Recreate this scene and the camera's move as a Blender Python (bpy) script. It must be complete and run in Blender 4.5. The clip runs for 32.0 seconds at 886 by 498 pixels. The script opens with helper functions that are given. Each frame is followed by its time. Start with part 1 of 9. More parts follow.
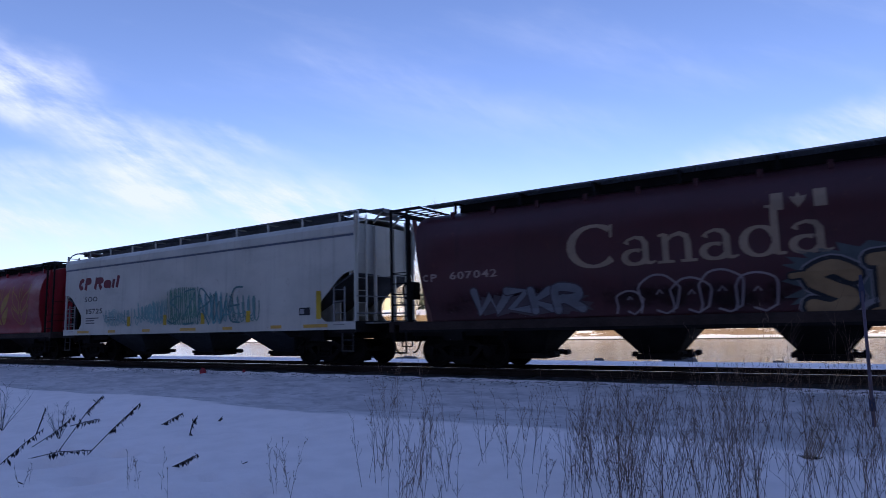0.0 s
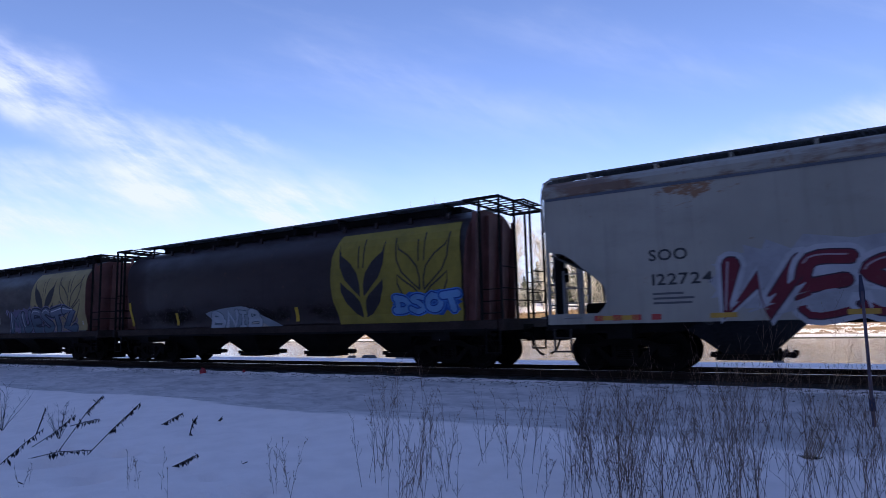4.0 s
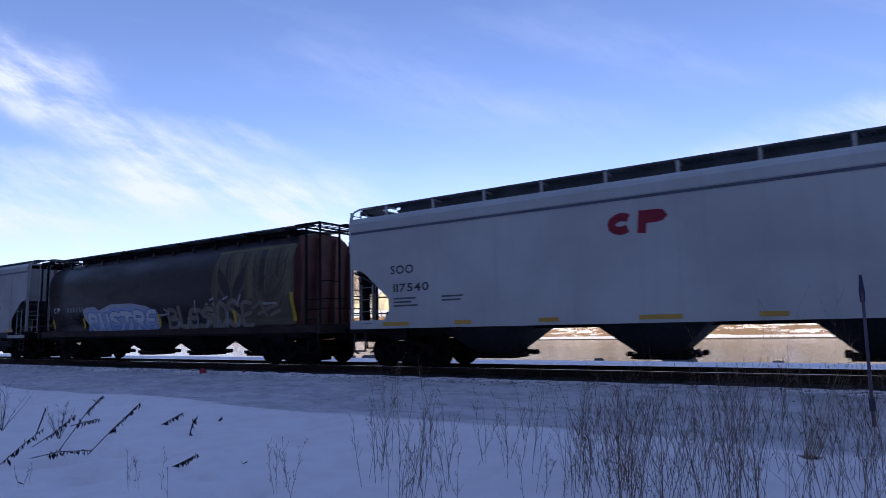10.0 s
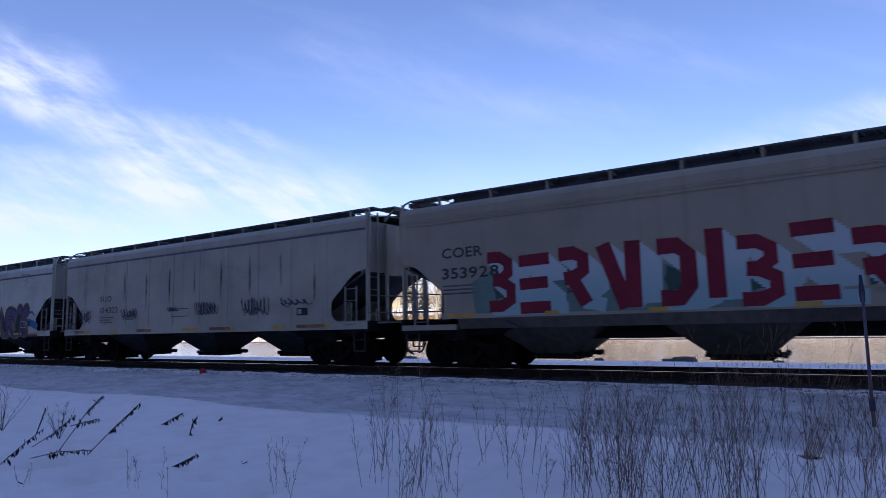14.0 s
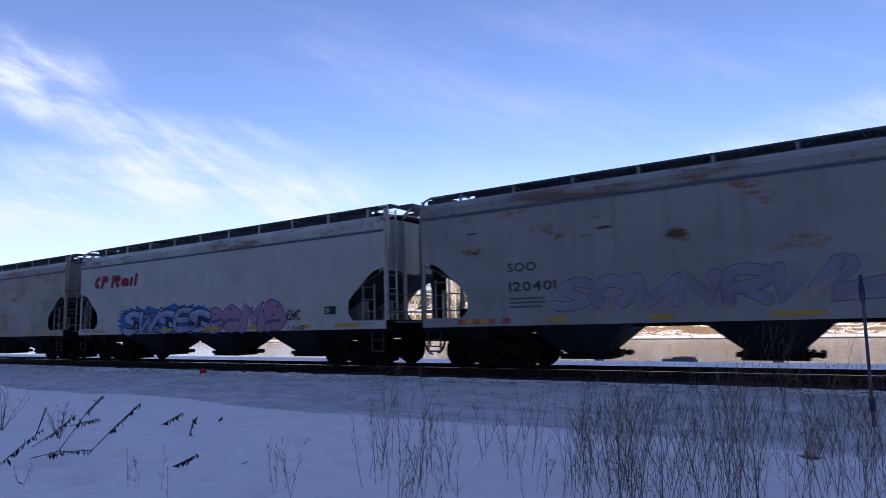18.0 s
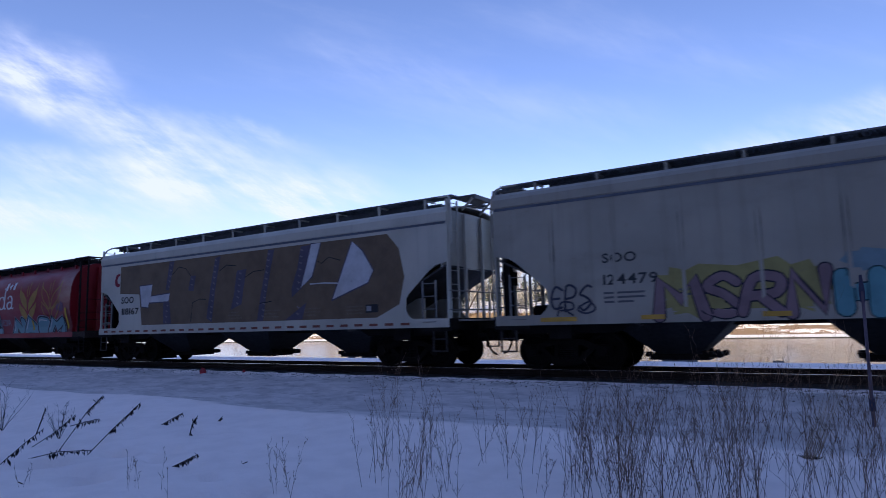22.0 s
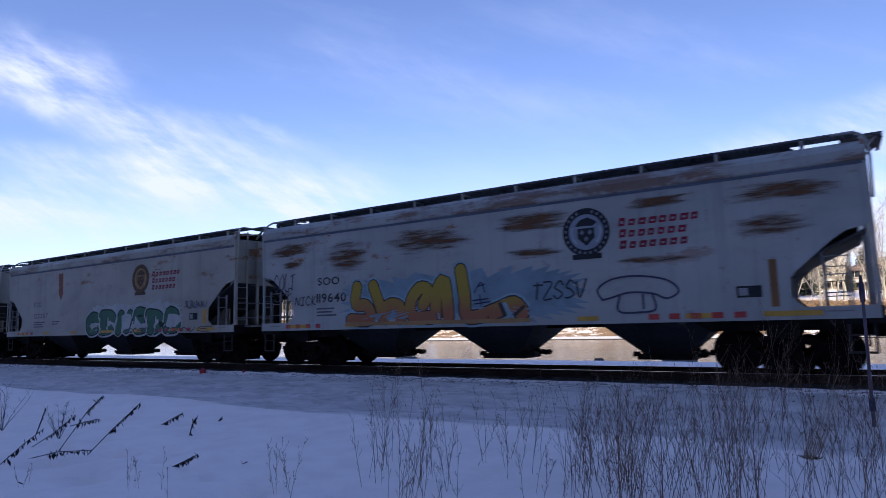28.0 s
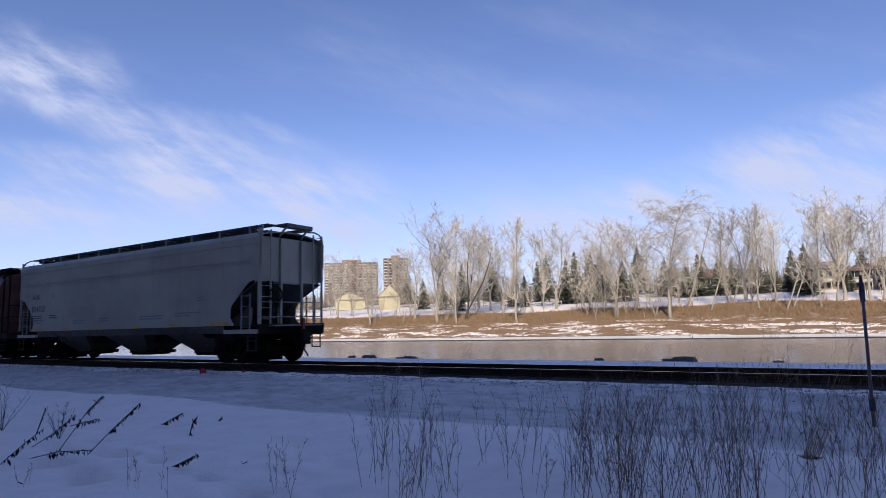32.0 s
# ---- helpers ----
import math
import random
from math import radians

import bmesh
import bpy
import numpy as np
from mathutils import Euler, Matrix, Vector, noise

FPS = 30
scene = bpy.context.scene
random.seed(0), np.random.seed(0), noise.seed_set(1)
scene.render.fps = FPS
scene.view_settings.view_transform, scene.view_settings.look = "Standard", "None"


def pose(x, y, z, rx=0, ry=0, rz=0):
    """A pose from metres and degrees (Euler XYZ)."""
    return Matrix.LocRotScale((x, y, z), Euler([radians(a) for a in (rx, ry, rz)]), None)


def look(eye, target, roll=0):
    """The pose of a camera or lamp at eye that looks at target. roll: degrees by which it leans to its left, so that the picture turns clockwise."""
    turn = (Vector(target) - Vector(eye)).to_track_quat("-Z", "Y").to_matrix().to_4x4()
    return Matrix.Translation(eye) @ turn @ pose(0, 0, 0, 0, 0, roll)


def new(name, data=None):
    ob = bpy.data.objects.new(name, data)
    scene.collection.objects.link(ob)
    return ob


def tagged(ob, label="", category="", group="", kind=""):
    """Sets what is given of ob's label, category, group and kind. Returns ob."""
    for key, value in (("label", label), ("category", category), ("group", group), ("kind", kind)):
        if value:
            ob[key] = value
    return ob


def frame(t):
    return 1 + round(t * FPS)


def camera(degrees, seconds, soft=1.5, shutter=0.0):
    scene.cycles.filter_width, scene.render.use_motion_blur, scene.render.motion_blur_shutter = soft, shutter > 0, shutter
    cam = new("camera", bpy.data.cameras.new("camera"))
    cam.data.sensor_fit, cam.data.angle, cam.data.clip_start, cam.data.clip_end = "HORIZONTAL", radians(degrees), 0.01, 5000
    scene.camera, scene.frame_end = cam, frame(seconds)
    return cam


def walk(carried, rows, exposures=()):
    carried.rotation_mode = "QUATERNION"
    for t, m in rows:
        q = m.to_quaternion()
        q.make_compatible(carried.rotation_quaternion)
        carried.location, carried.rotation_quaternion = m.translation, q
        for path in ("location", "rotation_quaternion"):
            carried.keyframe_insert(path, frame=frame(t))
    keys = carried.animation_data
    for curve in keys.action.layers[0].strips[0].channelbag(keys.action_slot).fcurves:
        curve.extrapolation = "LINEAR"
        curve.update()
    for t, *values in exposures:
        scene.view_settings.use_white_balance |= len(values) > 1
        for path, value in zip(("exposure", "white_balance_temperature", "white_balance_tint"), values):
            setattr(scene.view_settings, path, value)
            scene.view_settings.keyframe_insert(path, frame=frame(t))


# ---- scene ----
# ---- camera ----
TRACK = 15.05          # y of the track's centre line, rail top is z = 0
cam = camera(71.97, 32.0, soft=0.8, shutter=0.14)
STAND = pose(0, 0, 1.195, 96.942, 1.478, 32.616)
walk(cam, [(0.0, STAND), (32.0, STAND)],
     exposures=[(0.0, 0.24, 5670, 31), (30.0, 0.26, 5670, 31), (31.0, 0.30, 5670, 31), (32.0, -0.28, 5670, 31)])

# ---- light ----
SUN_DIR = Vector((0.36, -0.80, 0.50)).normalized()
world = bpy.data.worlds.new("sky")
scene.world = world
world.use_nodes = True
wn, wl = world.node_tree.nodes, world.node_tree.links
wn.clear()
w_out, w_bg, w_sky = wn.new("ShaderNodeOutputWorld"), wn.new("ShaderNodeBackground"), wn.new("ShaderNodeTexSky")
w_sky.sky_type, w_sky.sun_disc = "NISHITA", False
w_sky.sun_elevation = math.asin(SUN_DIR.z)
w_sky.sun_rotation = math.atan2(SUN_DIR.x, SUN_DIR.y)
w_sky.air_density, w_sky.dust_density, w_sky.ozone_density, w_sky.altitude = 1.0, 0.4, 1.6, 1050
w_bg.inputs["Strength"].default_value = 0.15
wl.new(w_sky.outputs[0], w_bg.inputs["Color"])
wl.new(w_bg.outputs[0], w_out.inputs["Surface"])
sun_data = bpy.data.lights.new("sun", "SUN")
sun_data.energy, sun_data.angle, sun_data.color = 5.3, radians(0.53), (1.0, 0.90, 0.52)
sun = new("sun", sun_data)
sun.matrix_world = look(SUN_DIR * 200, (0, 0, 0))


# ---- small helpers ----
class Shape:
    """Collects vertices and faces of one mesh."""

    def __init__(self):
        self.v, self.f = [], []

    def add(self, verts, faces):
        n = len(self.v)
        self.v.extend(tuple(p) for p in verts)
        self.f.extend(tuple(i + n for i in fc) for fc in faces)
        return self

    def box(self, x0, x1, y0, y1, z0, z1):
        return self.add([(x, y, z) for x in (x0, x1) for y in (y0, y1) for z in (z0, z1)],
                        [(0, 1, 3, 2), (4, 6, 7, 5), (0, 4, 5, 1), (2, 3, 7, 6), (0, 2, 6, 4), (1, 5, 7, 3)])

    def prism(self, pts, a, b, axis="y"):
        """A polygon in the plane across the axis, pulled from a to b."""
        def at(p, d):
            return {"y": (p[0], d, p[1]), "x": (d, p[0], p[1]), "z": (p[0], p[1], d)}[axis]
        n = len(pts)
        fs = [tuple(range(n)), tuple(range(2 * n - 1, n - 1, -1))]
        fs += [(i, i + n, (i + 1) % n + n, (i + 1) % n) for i in range(n)]
        return self.add([at(p, a) for p in pts] + [at(p, b) for p in pts], fs)

    def tube(self, p, q, r, n=8, r2=None):
        p, q = Vector(p), Vector(q)
        r2 = r if r2 is None else r2
        d = (q - p).normalized()
        s = d.orthogonal().normalized()
        t = d.cross(s)
        ring = [(math.cos(2 * math.pi * i / n), math.sin(2 * math.pi * i / n)) for i in range(n)]
        vs = [p + (s * c + t * e) * r for c, e in ring] + [q + (s * c + t * e) * r2 for c, e in ring]
        return self.add(vs, [(i, (i + 1) % n, (i + 1) % n + n, i + n) for i in range(n)] +
                        [tuple(range(n - 1, -1, -1)), tuple(range(n, 2 * n))])

    def frustum(self, r0, z0, r1, z1):
        """Between two rectangles (x0, x1, y0, y1)."""
        vs = [(x, y, z) for (a, b, c, d), z in ((r0, z0), (r1, z1)) for x, y in ((a, c), (b, c), (b, d), (a, d))]
        return self.add(vs, [(3, 2, 1, 0), (4, 5, 6, 7)] + [(i, (i + 1) % 4, (i + 1) % 4 + 4, i + 4) for i in range(4)])

    def lathe(self, prof, centre, n=24):
        """A profile of (radius, y) turned about the y axis through the centre."""
        cx, cy, cz = centre
        m = len(prof)
        vs = [(cx + r * math.cos(2 * math.pi * i / n), cy + y, cz + r * math.sin(2 * math.pi * i / n))
              for i in range(n) for r, y in prof]
        return self.add(vs, [(i * m + j, i * m + j + 1, (i + 1) % n * m + j + 1, (i + 1) % n * m + j)
                             for i in range(n) for j in range(m - 1)])

    def mesh(self, name, smooth=False):
        me = bpy.data.meshes.new(name)
        me.from_pydata(self.v, [], self.f)
        if smooth:
            me.shade_smooth()
        me.update()
        return me


def part(name, shape, material, parent=None, label="", smooth=False):
    """Links a shape, or a mesh made before, as one mesh object under a thing or a part."""
    me = shape if isinstance(shape, bpy.types.Mesh) else shape.mesh(name, smooth)
    if material and not me.materials:
        me.materials.append(material)
    ob = new(name, me)
    if parent:
        ob.parent = parent
    if label:
        tagged(ob, label)
    return ob


def thing(name, label, category, m=None, group="", kind=""):
    ob = new(name)
    ob.empty_display_size = 0.3
    if m is not None:
        ob.matrix_basis = m
    return tagged(ob, label, category, group, kind)


# ---- materials ----
class Mat:
    """Builds a node material."""

    def __init__(self, name, rough=0.7, metal=0.0, spec=0.5):
        self.m = bpy.data.materials.new(name)
        self.m.use_nodes = True
        self.n, self.l = self.m.node_tree.nodes, self.m.node_tree.links
        self.b = self.n["Principled BSDF"]
        self.b.inputs["Roughness"].default_value = rough
        self.b.inputs["Metallic"].default_value = metal
        self.b.inputs["Specular IOR Level"].default_value = spec
        self.co = self.n.new("ShaderNodeTexCoord").outputs["Object"]

    def put(self, x, socket):
        if isinstance(x, bpy.types.NodeSocket):
            self.l.new(x, socket)
        else:
            socket.default_value = (*x, 1) if isinstance(x, tuple) and len(x) == 3 and socket.type == "RGBA" else x

    def map(self, scale=(1, 1, 1), loc=(0, 0, 0), co=None):
        k = self.n.new("ShaderNodeMapping")
        self.l.new(co or self.co, k.inputs["Vector"])
        k.inputs["Scale"].default_value, k.inputs["Location"].default_value = scale, loc
        return k.outputs[0]

    def noise(self, scale=1.0, detail=4.0, rough=0.55, co=None, out=0):
        k = self.n.new("ShaderNodeTexNoise")
        self.l.new(co or self.co, k.inputs["Vector"])
        k.inputs["Scale"].default_value, k.inputs["Detail"].default_value, k.inputs["Roughness"].default_value = scale, detail, rough
        return k.outputs[out]

    def ramp(self, x, a, b, lo=0.0, hi=1.0, smooth=True):
        k = self.n.new("ShaderNodeMapRange")
        k.interpolation_type = "SMOOTHSTEP" if smooth else "LINEAR"
        self.put(x, k.inputs[0])
        for i, v in enumerate((a, b, lo, hi)):
            k.inputs[i + 1].default_value = v
        return k.outputs[0]

    def math(self, op, a, b=0.0, clamp=False):
        k = self.n.new("ShaderNodeMath")
        k.operation, k.use_clamp = op, clamp
        self.put(a, k.inputs[0]), self.put(b, k.inputs[1])
        return k.outputs[0]

    def mix(self, f, a, b):
        k = self.n.new("ShaderNodeMix")
        k.data_type = "RGBA"
        self.put(f, k.inputs[0]), self.put(a, k.inputs[6]), self.put(b, k.inputs[7])
        return k.outputs[2]

    def xyz(self, co=None):
        k = self.n.new("ShaderNodeSeparateXYZ")
        self.l.new(co or self.co, k.inputs[0])
        return k.outputs

    def rand(self):
        return self.n.new("ShaderNodeObjectInfo").outputs["Random"]

    def island(self):
        return self.n.new("ShaderNodeNewGeometry").outputs["Random Per Island"]

    def bump(self, h, dist=0.02, strength=0.6):
        k = self.n.new("ShaderNodeBump")
        k.inputs["Distance"].default_value, k.inputs["Strength"].default_value = dist, strength
        self.l.new(h, k.inputs["Height"])
        self.l.new(k.outputs[0], self.b.inputs["Normal"])

    def base(self, c):
        self.put(c, self.b.inputs["Base Color"])
        return self

    def rough(self, x):
        self.put(x, self.b.inputs["Roughness"])
        return self


def shade(c, f):
    return tuple(v * f for v in c)


def plain(name, colour, rough=0.7, metal=0.0, vary=0.25, scale=6.0, bump=0.004):
    """A surface of one colour with grain and blotches at two scales."""
    k = Mat(name, rough, metal, 0.5 if colour[0] > 0.06 else 0.22 if colour[0] > 0.013 else 0.1)
    big, fine = k.noise(scale * 0.25, 3), k.noise(scale * 6, 3)
    c = k.mix(k.ramp(big, 0.3, 0.7), shade(colour, 1 - vary), shade(colour, 1 + vary))
    c = k.mix(k.ramp(fine, 0.4, 0.75, 0, 0.35), c, shade(colour, 0.6))
    k.base(c)
    k.rough(k.ramp(fine, 0.2, 0.8, max(rough - 0.12, 0.05), min(rough + 0.12, 1)))
    if bump:
        k.bump(fine, bump)
    return k.m


def car_paint(name, colour, rust=0.25, dirt=0.35, seed=0.0, patches=0.0, runs=0.0):
    """Weathered enamel: faded blotches, streaks that run down, rust spots and patches, road dirt."""
    k = Mat(name, 0.4, 0.0, 0.5 if colour[1] > 0.2 else 0.3)
    co = k.map((1, 1, 1), (seed, seed * 0.37, 0))
    fade = k.noise(0.5, 4, co=co)
    c = k.mix(k.ramp(fade, 0.3, 0.7), shade(colour, 0.86), shade(colour, 1.08))
    streak = k.noise(1.0, 5, 0.6, co=k.map((5.0, 3.0, 0.22), (seed, 0, 0)))
    c = k.mix(k.ramp(streak, 0.5, 0.78, 0, dirt), c, shade(colour, 0.42))
    grime = k.noise(0.9, 6, 0.65, co=k.map((0.6, 1, 1.6), (seed * 2, 0, 1)))
    c = k.mix(k.ramp(grime, 0.48, 0.8, 0, dirt * 0.8), c, shade(colour, 0.34))
    spots = k.noise(3.2, 6, 0.7, co=co)
    c = k.mix(k.ramp(spots, 0.64 - 0.08 * rust, 0.72, 0, rust), c, (0.17, 0.07, 0.03))
    if patches:
        z = k.xyz()[2]
        big = k.noise(0.55, 5, 0.75, co=k.map((1.1, 1, 2.6), (seed * 3, 0, 0)))
        high = k.ramp(z, 1.9, 3.1)
        m = k.math("MULTIPLY", k.ramp(big, 0.62 - 0.14 * patches, 0.68 - 0.1 * patches), high)
        c = k.mix(k.math("MULTIPLY", m, 0.9), c, k.mix(k.noise(6, 4), (0.32, 0.135, 0.045), (0.13, 0.06, 0.03)))
    if runs:
        long = k.noise(0.7, 5, 0.7, co=k.map((0.5, 1, 2.2), (seed * 1.3, 0, 0)))
        c = k.mix(k.ramp(long, 0.50, 0.60, 0, runs), c, k.mix(k.noise(5, 4), (0.20, 0.085, 0.04), (0.075, 0.04, 0.028)))
    k.base(c)
    k.rough(k.ramp(grime, 0.3, 0.8, 0.32, 0.6))
    k.bump(k.noise(1.4, 3, co=co), 0.012, 0.35)
    return k.m


def spray(name, colour, vary=0.18, rough=0.6):
    """Spray or stencil paint, worn thin in places."""
    k = Mat(name, rough, 0, 0.3)
    n = k.noise(1.6, 5, 0.65)
    c = k.mix(k.ramp(n, 0.3, 0.75), shade(colour, 1 + vary), shade(colour, 1 - vary))
    c = k.mix(k.ramp(k.noise(9, 5, 0.7), 0.58, 0.8, 0, 0.45), c, (0.14, 0.12, 0.11))
    return k.base(c).m


# Truck and wheel steels are darkened; the shade beneath the cars is in them.
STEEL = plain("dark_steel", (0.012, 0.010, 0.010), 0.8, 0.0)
CAST = plain("rusty_shaded_cast_steel", (0.009, 0.007, 0.0065), 0.9, 0.0)
WHEEL = plain("shaded_wheel_steel", (0.010, 0.008, 0.0075), 0.85, 0.0)
RAIL_TOP = plain("polished_rail", (0.55, 0.53, 0.50), 0.22, 1.0, 0.1, 20, 0)
RAIL_SIDE = plain("rusty_rail", (0.03, 0.02, 0.016), 0.85, 0.1)
GRATE = plain("galvanised_grating", (0.10, 0.105, 0.115), 0.55, 0.5)
TIE = plain("creosoted_timber", (0.025, 0.02, 0.018), 0.85)
REFLECT = plain("yellow_reflective_tape", (0.50, 0.28, 0.03), 0.4, 0, 0.12, 10, 0)
REFLECT_RED = plain("red_reflective_tape", (0.42, 0.035, 0.03), 0.4, 0, 0.12, 10, 0)
BLACK_PAINT = spray("black_stencil_paint", (0.02, 0.02, 0.024))

# ---- ground, river, track ----
def step(x, a, b):
    t = min(max((x - a) / (b - a), 0.0), 1.0)
    return t * t * (3 - 2 * t)


LEVELS = [(-400, 48), (-60, 45), (-24, 37), (-7, 0.2), (-4, -0.42), (6, -0.46), (8.6, -0.36), (9.4, -0.42), (12.4, -0.30), (13.4, -0.20),
          (17.4, -0.24), (22.6, -0.34), (23.6, -0.75), (25.5, -2.3), (30, -3.2), (90, -3.2), (95.2, -2.15), (96.2, -1.72), (98.5, -1.55),
          (103, 0.1), (112, 2.6), (118, 3.3), (128, 4.1), (150, 5.9), (190, 8.8), (320, 12), (900, 22), (2600, 22)]


# old footprints, half filled with snow
tread_rnd = random.Random(14)
DENTS = [(-8.67, 4.0, 0.26, 0.20), (-7.18, 3.75, 0.24, 0.20), (-7.7, 3.95, 0.2, 0.16), (-7.93, 5.25, 0.26, 0.12)]
for i in range(34):
    along = tread_rnd.random()
    DENTS.append((-10.2 + 5.6 * along + tread_rnd.gauss(0, 0.35), 4.2 + 0.9 * tread_rnd.random() + tread_rnd.gauss(0, 0.35), tread_rnd.uniform(0.12, 0.24), tread_rnd.choice((-0.03, 0.05, 0.07, 0.09, 0.12))))


def ground_z(x, y):
    for (a, za), (b, zb) in zip(LEVELS, LEVELS[1:]):
        if y <= b:
            z = za + (zb - za) * (y - a) / (b - a)
            break
    near = step(y, -12, -5) * (1 - step(y, 11.0, 13.0))
    z += near * (0.10 * noise.noise((x * 0.22, y * 0.3, 3)) + 0.035 * noise.noise((x * 1.1, y * 1.3, 7)) + 0.012 * noise.noise((x * 3.7, y * 3.7, 1)))
    z += near * 0.13 * step(-x, 3, 16) * (step(y, 5.5, 7.9) - step(y, 8.1, 8.7))
    if 2.5 < y < 8 and -11 < x < -3:
        for px, py, pr, pd in DENTS:
            z -= pd * math.exp(-(((x - px) ** 2 + 1.3 * (y - py) ** 2) / (pr * pr)) ** 2)
    tramped = step(y, 8.3, 8.8) * (1 - step(y, 12.9, 13.4))
    if tramped:
        z += tramped * (0.035 * noise.noise((x * 2.1, y * 2.4, 8)) - 0.05 * max(noise.noise((x * 1.3, y * 2.9, 13)) - 0.2, 0.0) + 0.02 * noise.noise((x * 0.6, y * 4.0, 21)))
    z += 0.02 * noise.noise((x * 2.0, y * 2.0, 5)) * step(y, 11, 13) * (1 - step(y, 22, 24))
    far = step(y, 97, 104) * (1 - step(y, 400, 900))
    z += far * (0.55 * noise.noise((x * 0.05, y * 0.08, 2)) + 0.3 * noise.noise((x * 0.21, y * 0.3, 9)))
    if y < -8:
        z += 2.5 * noise.noise((x * 0.03, y * 0.04, 4)) * step(-y, 8, 20)
    return z


def lines(*spans):
    out = []
    for a, b, s in spans:
        n = max(1, round((b - a) / s))
        out += [a + (b - a) * i / n for i in range(n)]
    return out + [spans[-1][1]]


xs = lines((-2600, -400, 200), (-400, -120, 8), (-120, -45, 1.6), (-45, -16, 0.45), (-16, 4, 0.16), (4, 14, 0.8), (14, 120, 6), (120, 1500, 120))
ys = lines((-400, -60, 40), (-60, -8, 4), (-8, 2, 1), (2, 10, 0.12), (10, 13.6, 0.13), (13.6, 24, 0.3), (24, 30, 1), (30, 90, 15), (90, 130, 0.8), (130, 200, 4), (200, 2600, 100))
g_shape = Shape()
nx = len(xs)
g_shape.v = [(x, y, ground_z(x, y)) for y in ys for x in xs]
g_shape.f = [(j * nx + i, j * nx + i + 1, (j + 1) * nx + i + 1, (j + 1) * nx + i) for j in range(len(ys) - 1) for i in range(nx - 1)]


def ground_material():
    k = Mat("snowy_ground", 0.85, 0, 0.25)
    x, y, z = k.xyz()
    fine, mid, wide = k.noise(26, 5, 0.6), k.noise(2.2, 5, 0.6), k.noise(0.16, 4, 0.6)
    snow = k.mix(k.ramp(mid, 0.35, 0.7), (0.97, 0.88, 0.84), (0.90, 0.815, 0.775))
    packed = k.mix(k.ramp(k.noise(1.3, 6, 0.65, co=k.map((0.8, 1.3, 1))), 0.35, 0.68), (0.70, 0.65, 0.63), (0.50, 0.465, 0.455))
    wob = k.math("ADD", y, k.ramp(k.noise(0.35, 3), 0, 1, -0.7, 0.7))
    edge = k.math("ADD", y, k.ramp(k.noise(0.8, 4), 0, 1, -0.3, 0.3))
    tread = k.noise(2.4, 4, 0.6, co=k.map((0.8, 1.4, 1)))
    packed = k.mix(k.ramp(tread, 0.54, 0.66, 0, 0.55), packed, (0.34, 0.315, 0.31))
    on_path = k.math("MULTIPLY", k.ramp(edge, 8.25, 8.6), k.ramp(wob, 13.4, 12.9))
    c = k.mix(on_path, snow, packed)
    # cinders and ballast thrown out on the snow beside the track
    by_track = k.math("MULTIPLY", k.ramp(y, 12.3, 13.5), k.ramp(y, 18.0, 17.0))
    dots = k.ramp(k.noise(7, 6, 0.75), 0.5, 0.62)
    c = k.mix(k.math("MULTIPLY", by_track, dots), c, (0.05, 0.045, 0.042))
    # dry grass and old snow on the far bank
    grass = k.mix(k.noise(1.6, 6, 0.7), (0.23, 0.155, 0.095), (0.33, 0.24, 0.155))
    grass = k.mix(k.ramp(fine, 0.4, 0.7), grass, (0.18, 0.09, 0.045))
    slope = k.math("MULTIPLY", k.ramp(wob, 97.2, 97.9), k.ramp(wob, 117.5, 115.0))
    left = k.math("MULTIPLY", k.ramp(k.noise(0.22, 6, 0.72, co=k.map((0.55, 2.2, 1))), 0.50, 0.55), k.math("MULTIPLY", k.ramp(wob, 108.5, 104.5), k.ramp(k.noise(1.3, 5, 0.7), 0.40, 0.50)))
    c = k.mix(k.math("MULTIPLY", slope, k.math("SUBTRACT", 1.0, left)), c, grass)
    lawn = k.math("MULTIPLY", k.ramp(y, 140, 165), k.ramp(wide, 0.42, 0.56))
    c = k.mix(lawn, c, (0.22, 0.19, 0.11))
    wood = k.ramp(y, -9.0, -12.0)
    c = k.mix(wood, c, k.mix(k.ramp(k.noise(0.5, 5), 0.45, 0.6), (0.09, 0.07, 0.05), (0.3, 0.3, 0.32)))
    k.base(c)
    k.bump(k.math("ADD", k.math("MULTIPLY", mid, 2.0), fine), 0.035, 0.5)
    return k.m


ground = part("ground", g_shape, ground_material(), smooth=True)
tagged(ground, "snow-covered ground with a trodden path, rail bed and far bank", "ground", kind="structure")


def water_material():
    k = Mat("silty_river", 0.16, 0, 0.5)
    c = k.mix(k.noise(0.06, 4, co=k.map((0.3, 1, 1))), (0.19, 0.17, 0.14), (0.25, 0.225, 0.185))
    k.base(c)
    n = k.noise(1.0, 4, 0.6, co=k.map((0.5, 1.4, 1)))
    k.bump(n, 0.08, 0.5)
    return k.m


river = part("river_water", Shape().box(-2500, 1400, 22, 97.5, -3.0, -2.0), water_material())
tagged(river, "calm silty brown river reflecting the bank", "river", kind="structure")

